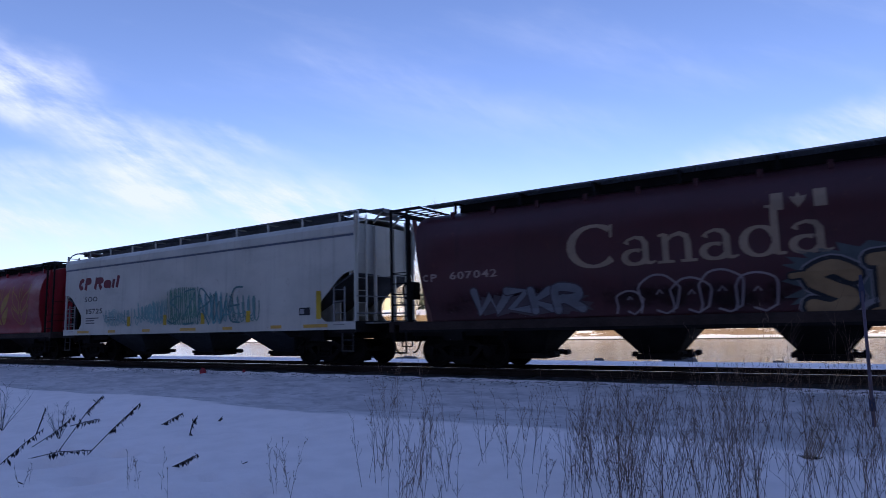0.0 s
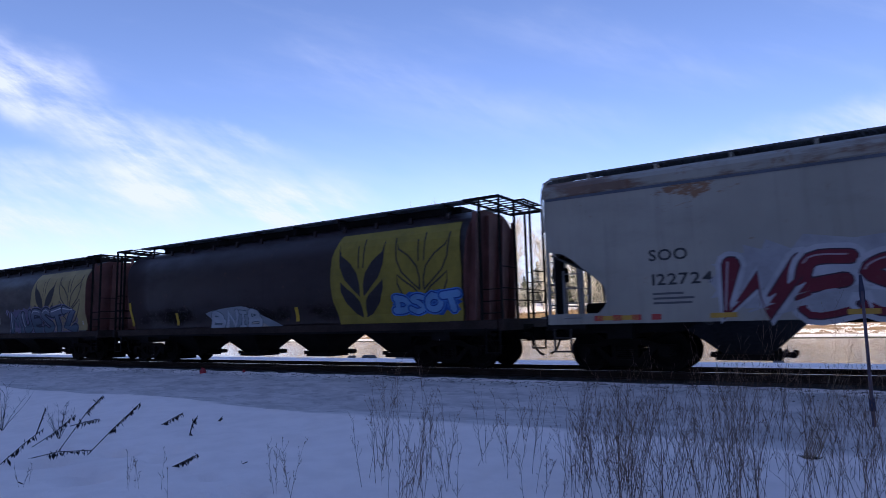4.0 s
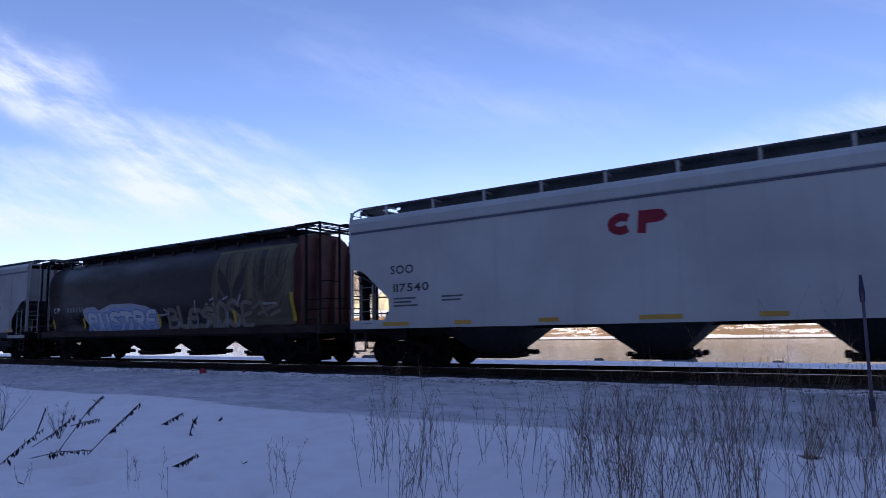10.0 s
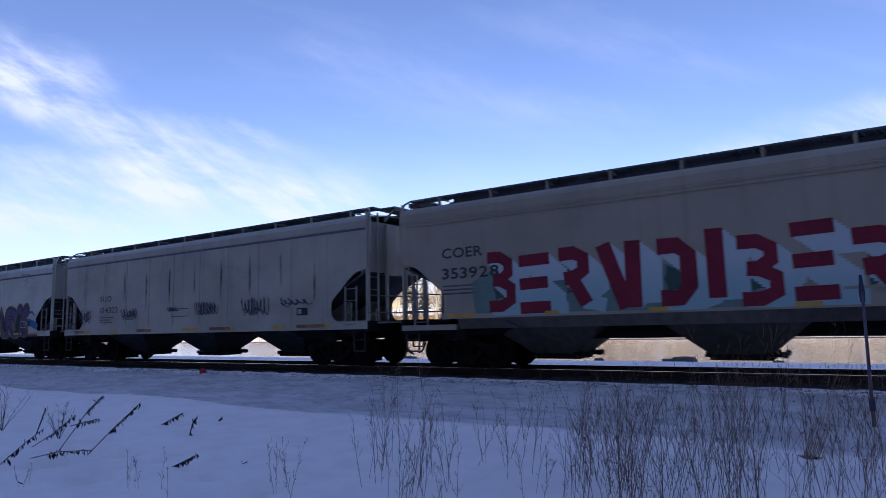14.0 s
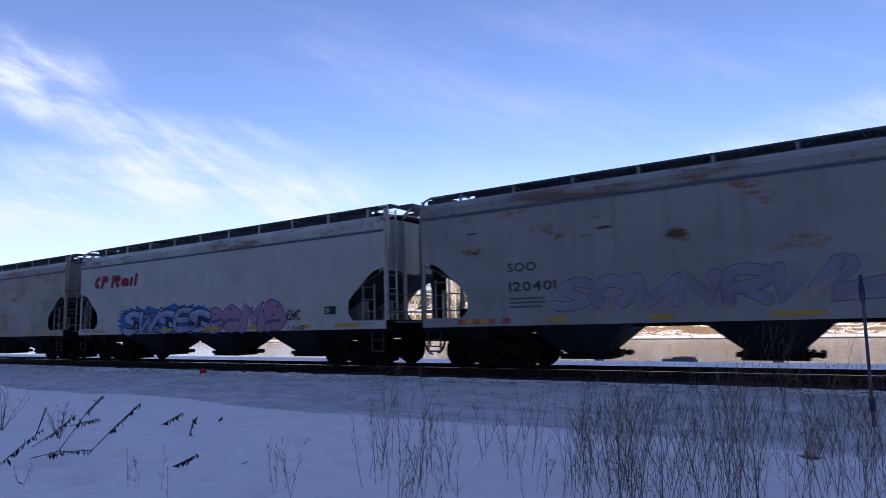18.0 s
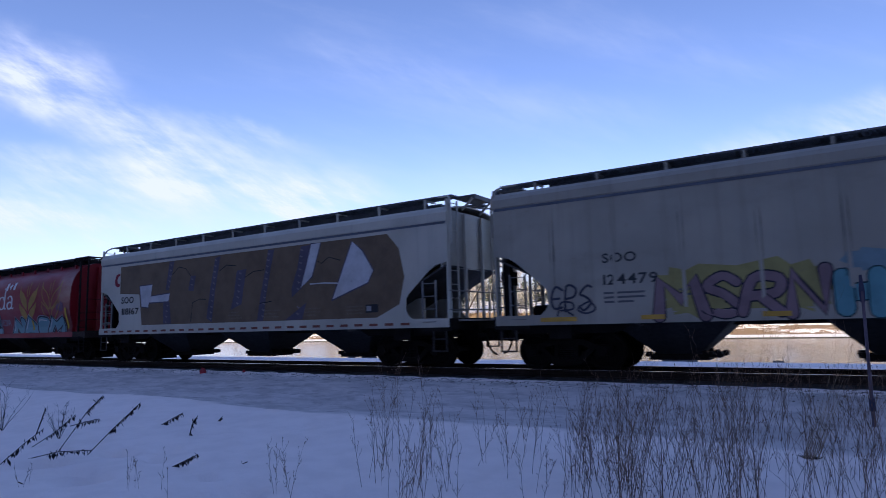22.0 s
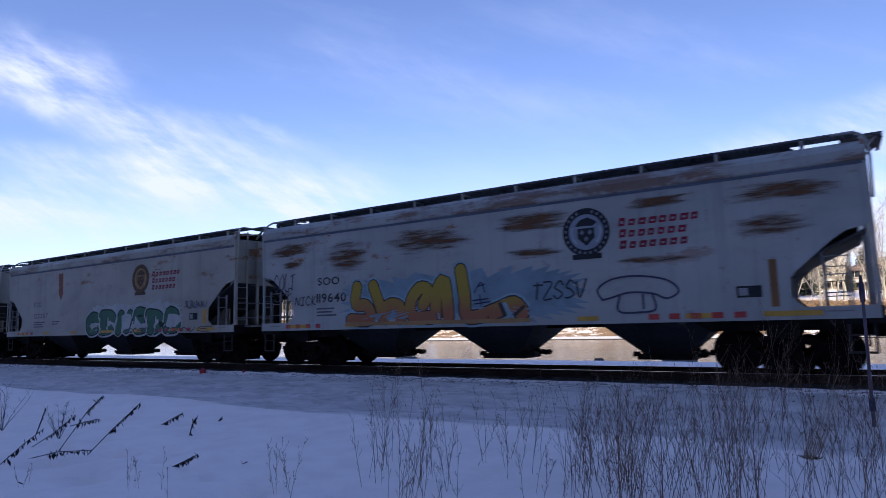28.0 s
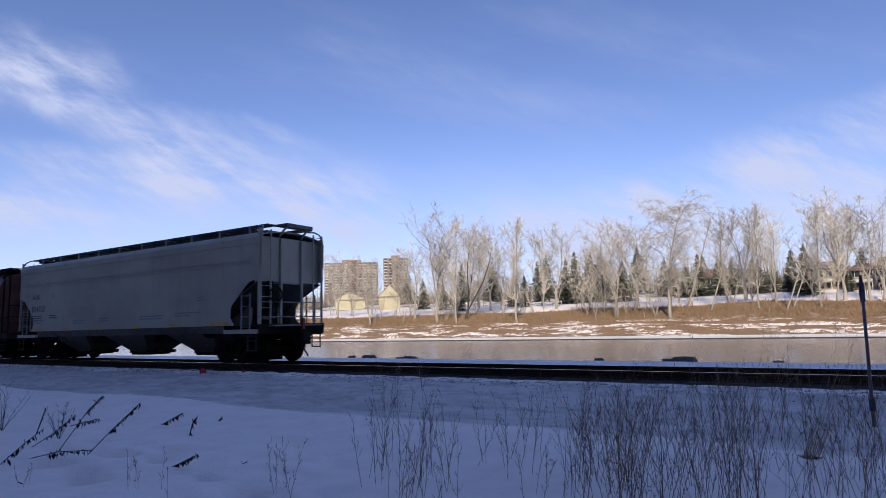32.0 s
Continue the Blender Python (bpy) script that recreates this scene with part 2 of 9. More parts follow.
# an ice ledge along the far water's edge
ledge = Shape()
for i in range(140):
    x = -300 + i * 3.0
    o, o2 = 0.5 * noise.noise((x * 0.08, 1, 1)), 0.5 * noise.noise(((x + 3) * 0.08, 1, 1))
    ledge.add([(x, 95.0 + o, -2.02), (x + 3, 95.0 + o2, -2.02), (x + 3, 94.8 + o2, -1.84), (x, 94.8 + o, -1.84), (x, 97.6, -1.56), (x + 3, 97.6, -1.56)],
              [(0, 1, 2, 3), (3, 2, 5, 4)])
# A narrow dark strip along the water side of the ice ledge.
lip = Shape()
for i in range(140):
    x = -300 + i * 3.0
    o, o2 = 0.5 * noise.noise((x * 0.08, 1, 1)), 0.5 * noise.noise(((x + 3) * 0.08, 1, 1))
    lip.add([(x, 94.7 + o, -2.0), (x + 3, 94.7 + o2, -2.0), (x + 3, 94.7 + o2, -1.9), (x, 94.7 + o, -1.9), (x, 95.0, -1.9), (x + 3, 95.0, -1.9)], [(0, 1, 2, 3), (3, 2, 5, 4)])
tagged(part("wet_ice_edge", lip, plain("dark_ice_lip", (0.05, 0.045, 0.04), 0.7)), "dark undercut edge below the shore ice", "ice", kind="structure")
ice = part("shore_ice", ledge, plain("shelf_ice", (0.84, 0.81, 0.79), 0.6, 0, 0.08, 2))
tagged(ice, "white shelf of shore ice along the far river bank", "ice", kind="structure")


# the track: ballast, ties, rails
bed = Shape()
bx = lines((-160, -45, 2.5), (-45, 6, 0.5), (6, 40, 2.5))
cross = [(-2.05, -0.30), (-1.7, -0.235), (-1.32, -0.185), (1.32, -0.185), (1.7, -0.22), (2.3, -0.33)]
bed.v = [(x, TRACK + y + 0.06 * noise.noise((x * 0.9, y, 2)), z + 0.02 * noise.noise((x * 1.7, y * 3, 0))) for x in bx for y, z in cross]
m_ = len(cross)
bed.f = [(i * m_ + j, (i + 1) * m_ + j, (i + 1) * m_ + j + 1, i * m_ + j + 1) for i in range(len(bx) - 1) for j in range(m_ - 1)]
k = Mat("ballast", 0.9, 0, 0.3)
stones = k.noise(14, 4, 0.7)
c_ = k.mix(k.ramp(stones, 0.35, 0.65), (0.016, 0.015, 0.015), (0.05, 0.047, 0.045))
c_ = k.mix(k.ramp(k.noise(0.9, 6, 0.7), 0.62, 0.7, 0, 0.5), c_, (0.5, 0.5, 0.53))
k.base(c_)
k.bump(stones, 0.05, 1.0)
ballast = tagged(part("ballast_bed", bed, k.m), "dark crushed-stone ballast dusted with snow", "ballast", kind="structure")


def rail_shape(y):
    prof = [(-0.075, -0.175), (0.075, -0.175), (0.075, -0.162), (0.011, -0.145), (0.011, -0.045), (0.037, -0.036), (0.037, -0.003), (-0.037, -0.003),
            (-0.037, -0.036), (-0.011, -0.045), (-0.011, -0.145), (-0.075, -0.162)]
    return Shape().prism([(y + a, b) for a, b in prof], -160, 40, "x")


for y in (-0.7525, 0.7525):
    r = thing("rail", "rusty steel rail with a polished running surface", "rail", group="rails of the track", kind="structure")
    part("rail_web", rail_shape(TRACK + y), RAIL_SIDE, r)
    part("rail_head", Shape().box(-160, 40, TRACK + y - 0.03, TRACK + y + 0.03, -0.004, 0.0), RAIL_TOP, r)
tie_mesh = Shape().box(-0.115, 0.115, -1.29, 1.29, -0.34, -0.176).mesh("tie")
tie_mesh.materials.append(TIE)
ties = thing("tie_row", "dark creosoted wooden ties under the rails", "railway ties", kind="structure")
for i in range(120):
    t = part("tie", tie_mesh, None, ties)
    t.location = (-58 + i * 0.53, TRACK + 0.02 * math.sin(i * 2.3), 0.004 * math.sin(i * 1.7))

# ---- the train ----
# left end of each car at 0 s: the cars roll to the left, gaining a little speed
LEFT_END = [-44.0, -25.6, -7.66, 10.85, 29.43, 47.8, 65.06, 82.78, 100.33, 118.74, 136.76, 154.34, 172.38, 189.99, 207.6, 225.16, 243.22,
            261.59, 279.76, 297.44, 315.02, 332.69, 350.47, 368.49, 386.96]


def rolled(t):
    return 13.023 * t + 0.00982 * (t - 16) ** 2


CACHE = {}


def shared(key, make, material, smooth=False):
    if key not in CACHE:
        CACHE[key] = make().mesh(key, smooth)
        CACHE[key].materials.append(material)
    return CACHE[key]


def wheel_shape():
    # tread, flange, dished plate and hub; the flange is on the inner side (+y here)
    s = Shape().lathe([(0.0, -0.12), (0.11, -0.12), (0.12, -0.05), (0.34, -0.02), (0.37, -0.065), (0.452, -0.065), (0.458, 0.045), (0.485, 0.05),
                       (0.485, 0.075), (0.37, 0.075), (0.34, 0.02), (0.12, 0.03), (0.0, 0.05)], (0, 0, 0), 28)
    for i in range(3):
        a = i * 2.0944
        s.tube((0.07 * math.cos(a), -0.135, 0.07 * math.sin(a)), (0.07 * math.cos(a), -0.11, 0.07 * math.sin(a)), 0.016, 6)
    return s


def wheelset_shape():
    s = Shape()
    for y, sgn in ((-0.7525, 1), (0.7525, -1)):
        w = wheel_shape()
        s.add([(a, y + sgn * b, c) for a, b, c in w.v], w.f)
    return s.tube((0, -0.9, 0), (0, 0.9, 0), 0.08, 12)


WHEELSETS = []


def sideframe_shape():
    s = Shape()
    top = [(-1.12, 0.50), (-1.12, 0.60), (-0.72, 0.62), (-0.42, 0.74), (0.42, 0.74), (0.72, 0.62), (1.12, 0.60), (1.12, 0.50), (0.68, 0.50), (0.40, 0.60),
           (-0.40, 0.60), (-0.68, 0.50)]
    s.prism(top, -0.09, 0.09)
    s.prism([(-0.72, 0.52), (-0.60, 0.56), (-0.26, 0.28), (0.26, 0.28), (0.60, 0.56), (0.72, 0.52), (0.34, 0.16), (-0.34, 0.16)], -0.08, 0.08)
    for x in (-0.24, 0.24):
        s.box(x - 0.05, x + 0.05, -0.08, 0.08, 0.26, 0.62)
    for x in (-0.889, 0.889):
        s.box(x - 0.17, x + 0.17, -0.10, 0.10, 0.38, 0.56)
        s.tube((x, -0.17, 0.457), (x, -0.05, 0.457), 0.125, 12)
    return s


def spring_shape():
    s = Shape()
    for x in (-0.14, 0.0, 0.14):
        for i in range(6):
            s.tube((x, 0, 0.29 + i * 0.045), (x, 0, 0.315 + i * 0.045), 0.062, 10)
    return s


def bolster_shape():
    return Shape().box(-0.19, 0.19, -1.02, 1.02, 0.50, 0.66).box(-0.3, 0.3, -0.3, 0.3, 0.6, 0.76).box(-0.62, -0.5, -0.78, 0.78, 0.30, 0.42).box(0.5, 0.62, -0.78, 0.78, 0.30, 0.42)


def add_truck(car, x):
    """A two-axle freight truck under a car; its wheels are listed for the wheel's own turning."""
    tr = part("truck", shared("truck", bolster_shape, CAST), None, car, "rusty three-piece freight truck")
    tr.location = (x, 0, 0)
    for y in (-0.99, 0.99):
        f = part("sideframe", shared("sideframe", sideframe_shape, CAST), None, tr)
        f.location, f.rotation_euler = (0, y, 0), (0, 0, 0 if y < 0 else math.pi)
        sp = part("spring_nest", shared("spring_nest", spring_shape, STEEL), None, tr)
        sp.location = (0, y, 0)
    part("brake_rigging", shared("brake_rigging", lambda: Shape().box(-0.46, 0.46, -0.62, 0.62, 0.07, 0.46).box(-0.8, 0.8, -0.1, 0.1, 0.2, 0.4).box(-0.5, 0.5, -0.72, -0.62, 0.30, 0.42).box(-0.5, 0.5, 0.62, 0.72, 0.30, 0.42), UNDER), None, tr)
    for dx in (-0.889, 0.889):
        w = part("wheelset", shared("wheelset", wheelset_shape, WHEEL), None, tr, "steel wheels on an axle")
        w.location = (dx, 0, 0.457)
        WHEELSETS.append((w, dx))
    return tr


def coupler_shape():
    s = Shape().box(-0.75, 0.1, -0.12, 0.12, 0.76, 0.98)
    s.prism([(0.05, -0.13), (0.26, -0.17), (0.34, -0.05), (0.22, 0.02), (0.24, 0.13), (0.38, 0.16), (0.36, 0.24), (0.1, 0.2)], 0.70, 1.04, "z")
    s.box(-0.32, -0.08, -0.32, 0.32, 0.72, 1.12)
    return s.box(-0.08, 0.04, -0.2, 0.2, 0.68, 0.8)


def hose_shape():
    s = Shape()
    pts = [Vector(p) for p in ((0.10, -0.30, 0.84), (0.17, -0.31, 0.76), (0.21, -0.31, 0.60), (0.27, -0.31, 0.46), (0.35, -0.31, 0.37), (0.46, -0.31, 0.33))]
    for a, b in zip(pts, pts[1:]):
        s.tube(a, b, 0.03, 7)
    return s.box(-0.1, 0.14, -0.35, -0.27, 0.79, 0.90)


def add_couplers(car, length):
    for x, a in ((length + 0.29, 0), (-0.29, math.pi)):
        c = part("coupler", shared("coupler", coupler_shape, CAST), None, car)
        c.location, c.rotation_euler = (x, 0, 0), (0, 0, a)
        h = part("air_hose", shared("air_hose", hose_shape, STEEL), None, car)
        h.location, h.rotation_euler = (x, 0, 0), (0, 0, a)
    return car


def ladder_shape(height, width, rungs, foot=0.0):
    """Stands in the x-z plane at y = 0, its middle at x = 0."""
    s = Shape()
    for x in (-width / 2, width / 2):
        s.box(x - 0.02, x + 0.02, -0.02, 0.02, 0, height)
    for i in range(rungs):
        z = foot + 0.12 + i * (height - foot - 0.2) / max(rungs - 1, 1)
        s.tube((-width / 2, -0.03, z), (width / 2, -0.03, z), 0.012, 6)
    return s


def stirrup_shape():
    s = Shape()
    for x in (-0.2, 0.2):
        s.box(x - 0.025, x + 0.025, -0.012, 0.012, -0.62, 0)
    return s.box(-0.225, 0.225, -0.02, 0.02, -0.65, -0.61).box(-0.2, 0.2, -0.012, 0.012, -0.33, -0.3)


def bay_shape(half_top, half_bottom, top, low, wide_top=1.40, wide_low=0.62):
    s = Shape().frustum((-half_bottom, half_bottom, -wide_low, wide_low), low, (-half_top, half_top, -wide_top, wide_top), top)
    for x in (-half_bottom, half_bottom):
        s.box(x - 0.02, x + 0.02, -wide_low - 0.05, wide_low + 0.05, low - 0.06, low + 0.08)
    return s


def gate_shape(half):
    s = Shape().box(-half - 0.12, half + 0.12, -0.46, 0.46, 0.24, 0.33)
    for y in (-0.42, 0.42):
        s.box(-half - 0.22, half + 0.40, y - 0.05, y + 0.05, 0.31, 0.37)
        s.tube((half + 0.34, y - 0.13, 0.36), (half + 0.34, y + 0.13, 0.36), 0.07, 8)
        s.tube((half + 0.16, y - 0.16, 0.39), (half + 0.16, y + 0.16, 0.39), 0.05, 8)
        s.box(half - 0.02, half + 0.08, y - 0.08, y + 0.08, 0.33, 0.46)
        s.box(-half - 0.2, -half - 0.06, y - 0.07, y + 0.07, 0.32, 0.42)
    return s


def mirror_end(length):
    """Poses for parts of the left and the right end of a car."""
    return ((0, Matrix.Identity(4)), (1, Matrix.Translation((length, 0, 0)) @ Matrix.Rotation(math.pi, 4, "Z")))


def running_boards(car, x0, x1, y, z, material, brackets, paint):
    for sgn in (-1, 1):
        s = Shape()
        for i in range(5):
            yy = sgn * (y + 0.02 + i * 0.095)
            s.box(x0, x1, yy - 0.028, yy + 0.028, z - 0.045, z)
        n = int((x1 - x0) / 0.6)
        for i in range(n + 1):
            x = x0 + (x1 - x0) * i / n
            s.box(x - 0.012, x + 0.012, min(sgn * y, sgn * (y + 0.42)), max(sgn * y, sgn * (y + 0.42)), z - 0.05, z - 0.03)
        part("running_board", s, material, car, "dark grated running board")
        for x in brackets:
            b = Shape().box(x - 0.035, x + 0.035, min(sgn * (y - 0.06), sgn * (y + 0.44)), max(sgn * (y - 0.06), sgn * (y + 0.44)), z - 0.085, z - 0.045)
            b.box(x - 0.035, x + 0.035, sgn * (y + 0.41) - 0.02, sgn * (y + 0.41) + 0.02, z - 0.36, z - 0.045)
            part("board_bracket", b, paint, car)


def flat_hopper(car, paint, style, LEN, beads=(3.36, 3.47), eave=3.84, chord_paint=None):
    """Three-bay covered hopper with flat sides. style: plain, ribbed, deep (sides that reach down over the bays) or curved."""
    deep = style in ("deep", "curved")
    up = 0.8 * (eave - 3.84)
    low = 1.30 if deep else 1.33
    sill_z = (1.02, 1.16) if deep else (1.09, 1.33)
    cut = [(0, 2.82), (0.42, 2.73), (0.62, 2.60), (1.28, 2.02), (1.38, 1.90), (1.40, 1.56), (1.34, 1.46), (1.20, low)]
    outline = cut + [(LEN - x, z) for x, z in cut[::-1]] + [(LEN, eave + 0.09), (0, eave + 0.09)]
    for sgn in (-1, 1):
        part("side_sheet", Shape().prism(outline, sgn * 1.5, sgn * 1.475), paint, car)
        chord = [(sgn * 1.5, eave + 0.02), (sgn * 1.535, eave + 0.06), (sgn * 1.535, up + 4.12), (sgn * 1.47, up + 4.22), (sgn * 1.37, up + 4.30), (sgn * 1.31, up + 4.26), (sgn * 1.47, up + 4.08), (sgn * 1.475, eave + 0.02)]
        part("top_chord", Shape().prism(chord, 0, LEN, "x"), chord_paint or paint, car)
        # Thin blue-grey strip below the chord; curved cars keep their own paint.
        part("chord_groove", Shape().box(0.05, LEN - 0.05, sgn * 1.508 - 0.004, sgn * 1.508 + 0.004, eave - 0.03, eave + 0.035), paint if style == "curved" else EAVE_STRIP, car, "strip under the eave")
        y0, y1 = min(sgn * 1.40, sgn * 1.515), max(sgn * 1.40, sgn * 1.515)
        for x0, x1 in (((0, 1.7), (LEN - 1.7, LEN)) if deep else ((0, LEN),)):
            part("side_sill", Shape().box(x0, x1, y0, y1, *sill_z), paint, car)
        for x0, x1 in ((0.05, 0.9), (LEN - 0.9, LEN - 0.05)):
            part("jacking_pad", Shape().box(x0, x1, y0 + 0.01, y1 - 0.01, sill_z[0] - 0.1, sill_z[0]), UNDER, car)
        if style in ("ribbed", "deep"):
            for i in range(10):
                x = 1.55 + i * (LEN - 3.1) / 9
                part("side_rib", Shape().box(x - 0.035, x + 0.035, sgn * 1.508 - 0.006, sgn * 1.508 + 0.006, low + 0.08, eave - 0.04), paint, car)
        if style == "curved":
            for z in beads:
                part("side_bead", Shape().box(0.2, LEN - 0.4, sgn * 1.512 - 0.016, sgn * 1.512 + 0.016, z - 0.022, z + 0.022), paint, car)
        if deep:
            part("lower_flank", Shape().prism([(sgn * 1.495, 1.31), (sgn * 1.47, 1.31), (sgn * 1.36, 1.04), (sgn * 1.385, 1.04)], 1.75, LEN - 1.75, "x"), SHADED_GRIMY_FLANK if style == "curved" else STEEL_BLUE, car, "dark blue-grey sloping lower side")
    roof = Shape()
    arc = [(y, z + up * (1 if abs(y) > 1 else 0.6)) for y, z in ((-1.33, 4.27), (-0.95, 4.37), (-0.5, 4.43), (0, 4.45), (0.5, 4.43), (0.95, 4.37), (1.33, 4.27))]
    roof.prism(arc + [(y, z - 0.04) for y, z in arc[::-1]], 0.02, LEN - 0.02, "x")
    part("roof", roof, paint, car)
    part("hatch_trough", Shape().box(0.9, LEN - 0.9, -0.32, 0.32, 4.42, 4.60).box(0.9, LEN - 0.9, -0.37, 0.37, 4.58, 4.635), GRATE, car, "long dark roof hatch")
    for sgn in (-1, 1):
        part("roof_curb", Shape().box(1.2, LEN - 1.2, sgn * 0.6 - 0.02, sgn * 0.6 + 0.02, 4.38, 4.66), GRATE, car)
    for i in range(4):
        x = 1.6 + i * 4.5
        part("hatch_latch", Shape().box(x - 0.04, x + 0.04, -0.42, 0.42, 4.60, 4.67), STEEL, car)
    running_boards(car, 0.0, LEN - 0.1, 0.62, 4.70, GRATE, [1.0 + i * (LEN - 2.0) / 9 for i in range(10)], paint)
    for side, m in mirror_end(LEN):
        def at(s):
            s.v = [tuple(m @ Vector(p)) for p in s.v]
            return s
        bulge = [(0.10 + 0.10 * (abs(y) / 1.47) ** 2, y) for y in (-1.47, -1.2, -0.8, -0.4, 0.0, 0.4, 0.8, 1.2, 1.47)]
        part("end_sheet", at(Shape().prism(bulge + [(x + 0.03, y) for x, y in bulge[::-1]], 2.68, 4.26, "z")), paint, car, smooth=False)
        part("slope_sheet", at(Shape().prism([(0.10, 2.70), (0.12, 2.74), (3.55, 1.06), (3.5, 1.02)], -1.46, 1.46)), SLOPE, car, "sloping end sheet with shade in its paint")
        for y in (-0.6, 0.6):
            part("shear_plate", at(Shape().prism([(1.36, 1.30), (2.9, 1.30), (1.62, 1.92), (1.36, 1.92)], y - 0.02, y + 0.02)), paint, car)
        # a short upright plate with an arched hand hole behind each corner of the end
        arch = [(1.60 + 0.10 * math.cos(radians(q)), 1.56 + 0.14 * math.sin(radians(q))) for q in range(0, 181, 30)]
        for y in (0.0,) if side == (0 if style == "curved" else 1) else ():
            plate = Shape().prism([(1.70, 1.29), (2.2, 1.29), (2.2, 1.80), (1.70, 1.80)], y - 0.012, y + 0.012)
            plate.prism([(1.30, 1.29), (1.50, 1.29), (1.50, 1.80), (1.33, 1.80)], y - 0.012, y + 0.012)
            for (xa, za), (xb, zb) in zip(arch, arch[1:]):
                plate.prism([(xa, za), (xb, zb), (xb, 1.80), (xa, 1.80)], y - 0.012, y + 0.012)
            part("arched_plate", plate, paint, car, "dull painted plate with an arched hole")
        part("end_platform", at(Shape().box(0.0, 1.5, -1.38, 1.38, 1.22, 1.29).box(-0.05, 0.08, -1.5, 1.5, 1.0, 1.32)), UNDER, car)
        for y in (-0.48, 0.48):
            part("end_post", at(Shape().box(0.02, 0.10, y - 0.035, y + 0.035, 1.28, 4.22)), paint, car)
        for y in (-1.45, 1.45):
            part("corner_post", at(Shape().box(0.0, 0.06, y - 0.03, y + 0.03, 1.1, 4.50)), paint, car)
        for y in (-1.2, 1.2):
            part("end_ladder", at(Shape().add(*_turned(ladder_shape(3.5, 0.42, 10), (-0.01, y, 1.0), math.pi / 2))), paint, car)
        part("side_ladder", at(Shape().add(*_turned(ladder_shape(1.22, 0.42, 4), (0.62, 1.49, 1.12), math.pi))), END_GREY, car)
        part("side_ladder", at(Shape().add(*_turned(ladder_shape(1.22, 0.42, 4), (0.62, -1.49, 1.12), 0))), END_GREY, car)
        for y in (-1.47, 1.47):
            part("step_stirrup", at(Shape().add(*_turned(stirrup_shape(), (0.32, y, 1.1), 0))), STIRRUP, car)
        for y in (-1.42, 1.42):
            bow = [Vector(p) for p in ((-0.06, y, 3.3), (-0.08, y, 4.1), (-0.05, y * 0.985, 4.36), (0.02, y * 0.93, 4.54), (0.14, y * 0.85, 4.63), (0.5, y * 0.76, 4.66))]
            hoop = Shape()
            for p, q in zip(bow, bow[1:]):
                hoop.tube(p, q, 0.028, 6)
            part("roof_handhold", at(hoop), paint, car)
        part("roof_end_step", at(Shape().box(-0.36, 0.34, -0.60, 0.60, 4.67, 4.72).box(-0.37, -0.30, -0.60, 0.60, 4.60, 4.72)), GRATE, car, "grated step over the car's end")
        for y in (-0.5, 0.5):
            part("step_brace", at(Shape().prism([(-0.30, 4.66), (-0.24, 4.66), (0.10, 4.38), (0.10, 4.30)], y - 0.03, y + 0.03)), paint, car)
        for z in (1.55, 2.05):
            part("cross_rail", at(Shape().tube((-0.02, -1.45, z), (-0.02, 1.45, z), 0.02, 6)), END_GREY, car)
        part("crossover_step", at(Shape().box(-0.36, 0.0, -1.1, 1.1, 1.24, 1.29)), END_GREY, car, "grated crossover step")
        part("uncoupling_lever", at(Shape().tube((-0.1, -1.4, 0.98), (-0.14, 0.0, 0.92), 0.018, 6)), STEEL, car)
        if side == (1 if style == "curved" else 0):
            sg = 1 if side else -1
            part("brake_wheel", at(Shape().add(*_ring((-0.03, sg * 0.78, 2.3), 0.27))), STEEL, car)
            part("brake_stand", at(Shape().box(0.02, 0.20, sg * 0.95 - 0.1, sg * 0.95 + 0.1, 1.29, 2.75).box(-0.02, 0.22, sg * 0.78 - 0.14, sg * 0.78 + 0.14, 2.12, 2.46)), UNDER, car, "dark brake stand with gear box")
            part("brake_reservoir", at(Shape().tube((0.62, sg * 0.5, 1.44), (1.25, sg * 0.5, 1.44), 0.15, 12)), STEEL, car)
            part("brake_valve", at(Shape().box(0.55, 0.85, sg * -0.3 - 0.12, sg * -0.3 + 0.12, 1.29, 1.55)), STEEL, car)
            part("brake_rod", at(Shape().tube((0.0, sg * 0.72, 1.3), (0.0, sg * 0.72, 2.3), 0.03, 6)), STEEL, car)
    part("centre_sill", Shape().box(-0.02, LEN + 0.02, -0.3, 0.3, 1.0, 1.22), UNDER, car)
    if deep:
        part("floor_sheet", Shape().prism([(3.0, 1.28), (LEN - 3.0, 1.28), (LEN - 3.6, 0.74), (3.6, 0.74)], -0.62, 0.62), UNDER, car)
    for x in (((4.0, LEN / 2, LEN - 4.0)) if deep else (4.05, LEN / 2, LEN - 4.05)):
        b = part("hopper_bay", shared("hopper_bay_" + (style if deep else "flat"), lambda: bay_shape(1.65, 0.55, 1.27, 0.33, 1.44, 0.42) if deep else bay_shape(1.27, 0.42, 1.12, 0.33, 1.25, 0.38), (SHADED_GRIMY_FLANK if style == "curved" else STEEL_BLUE) if deep else BAY_DARK), None, car, "dark sloping discharge hopper")
        b.location = (x, 0, 0)
        g = part("outlet_gate", shared("outlet_gate", lambda: gate_shape(0.52), STEEL), None, b) if not deep else part("outlet_gate", shared("outlet_gate_deep", lambda: gate_shape(0.5), STEEL), None, b)
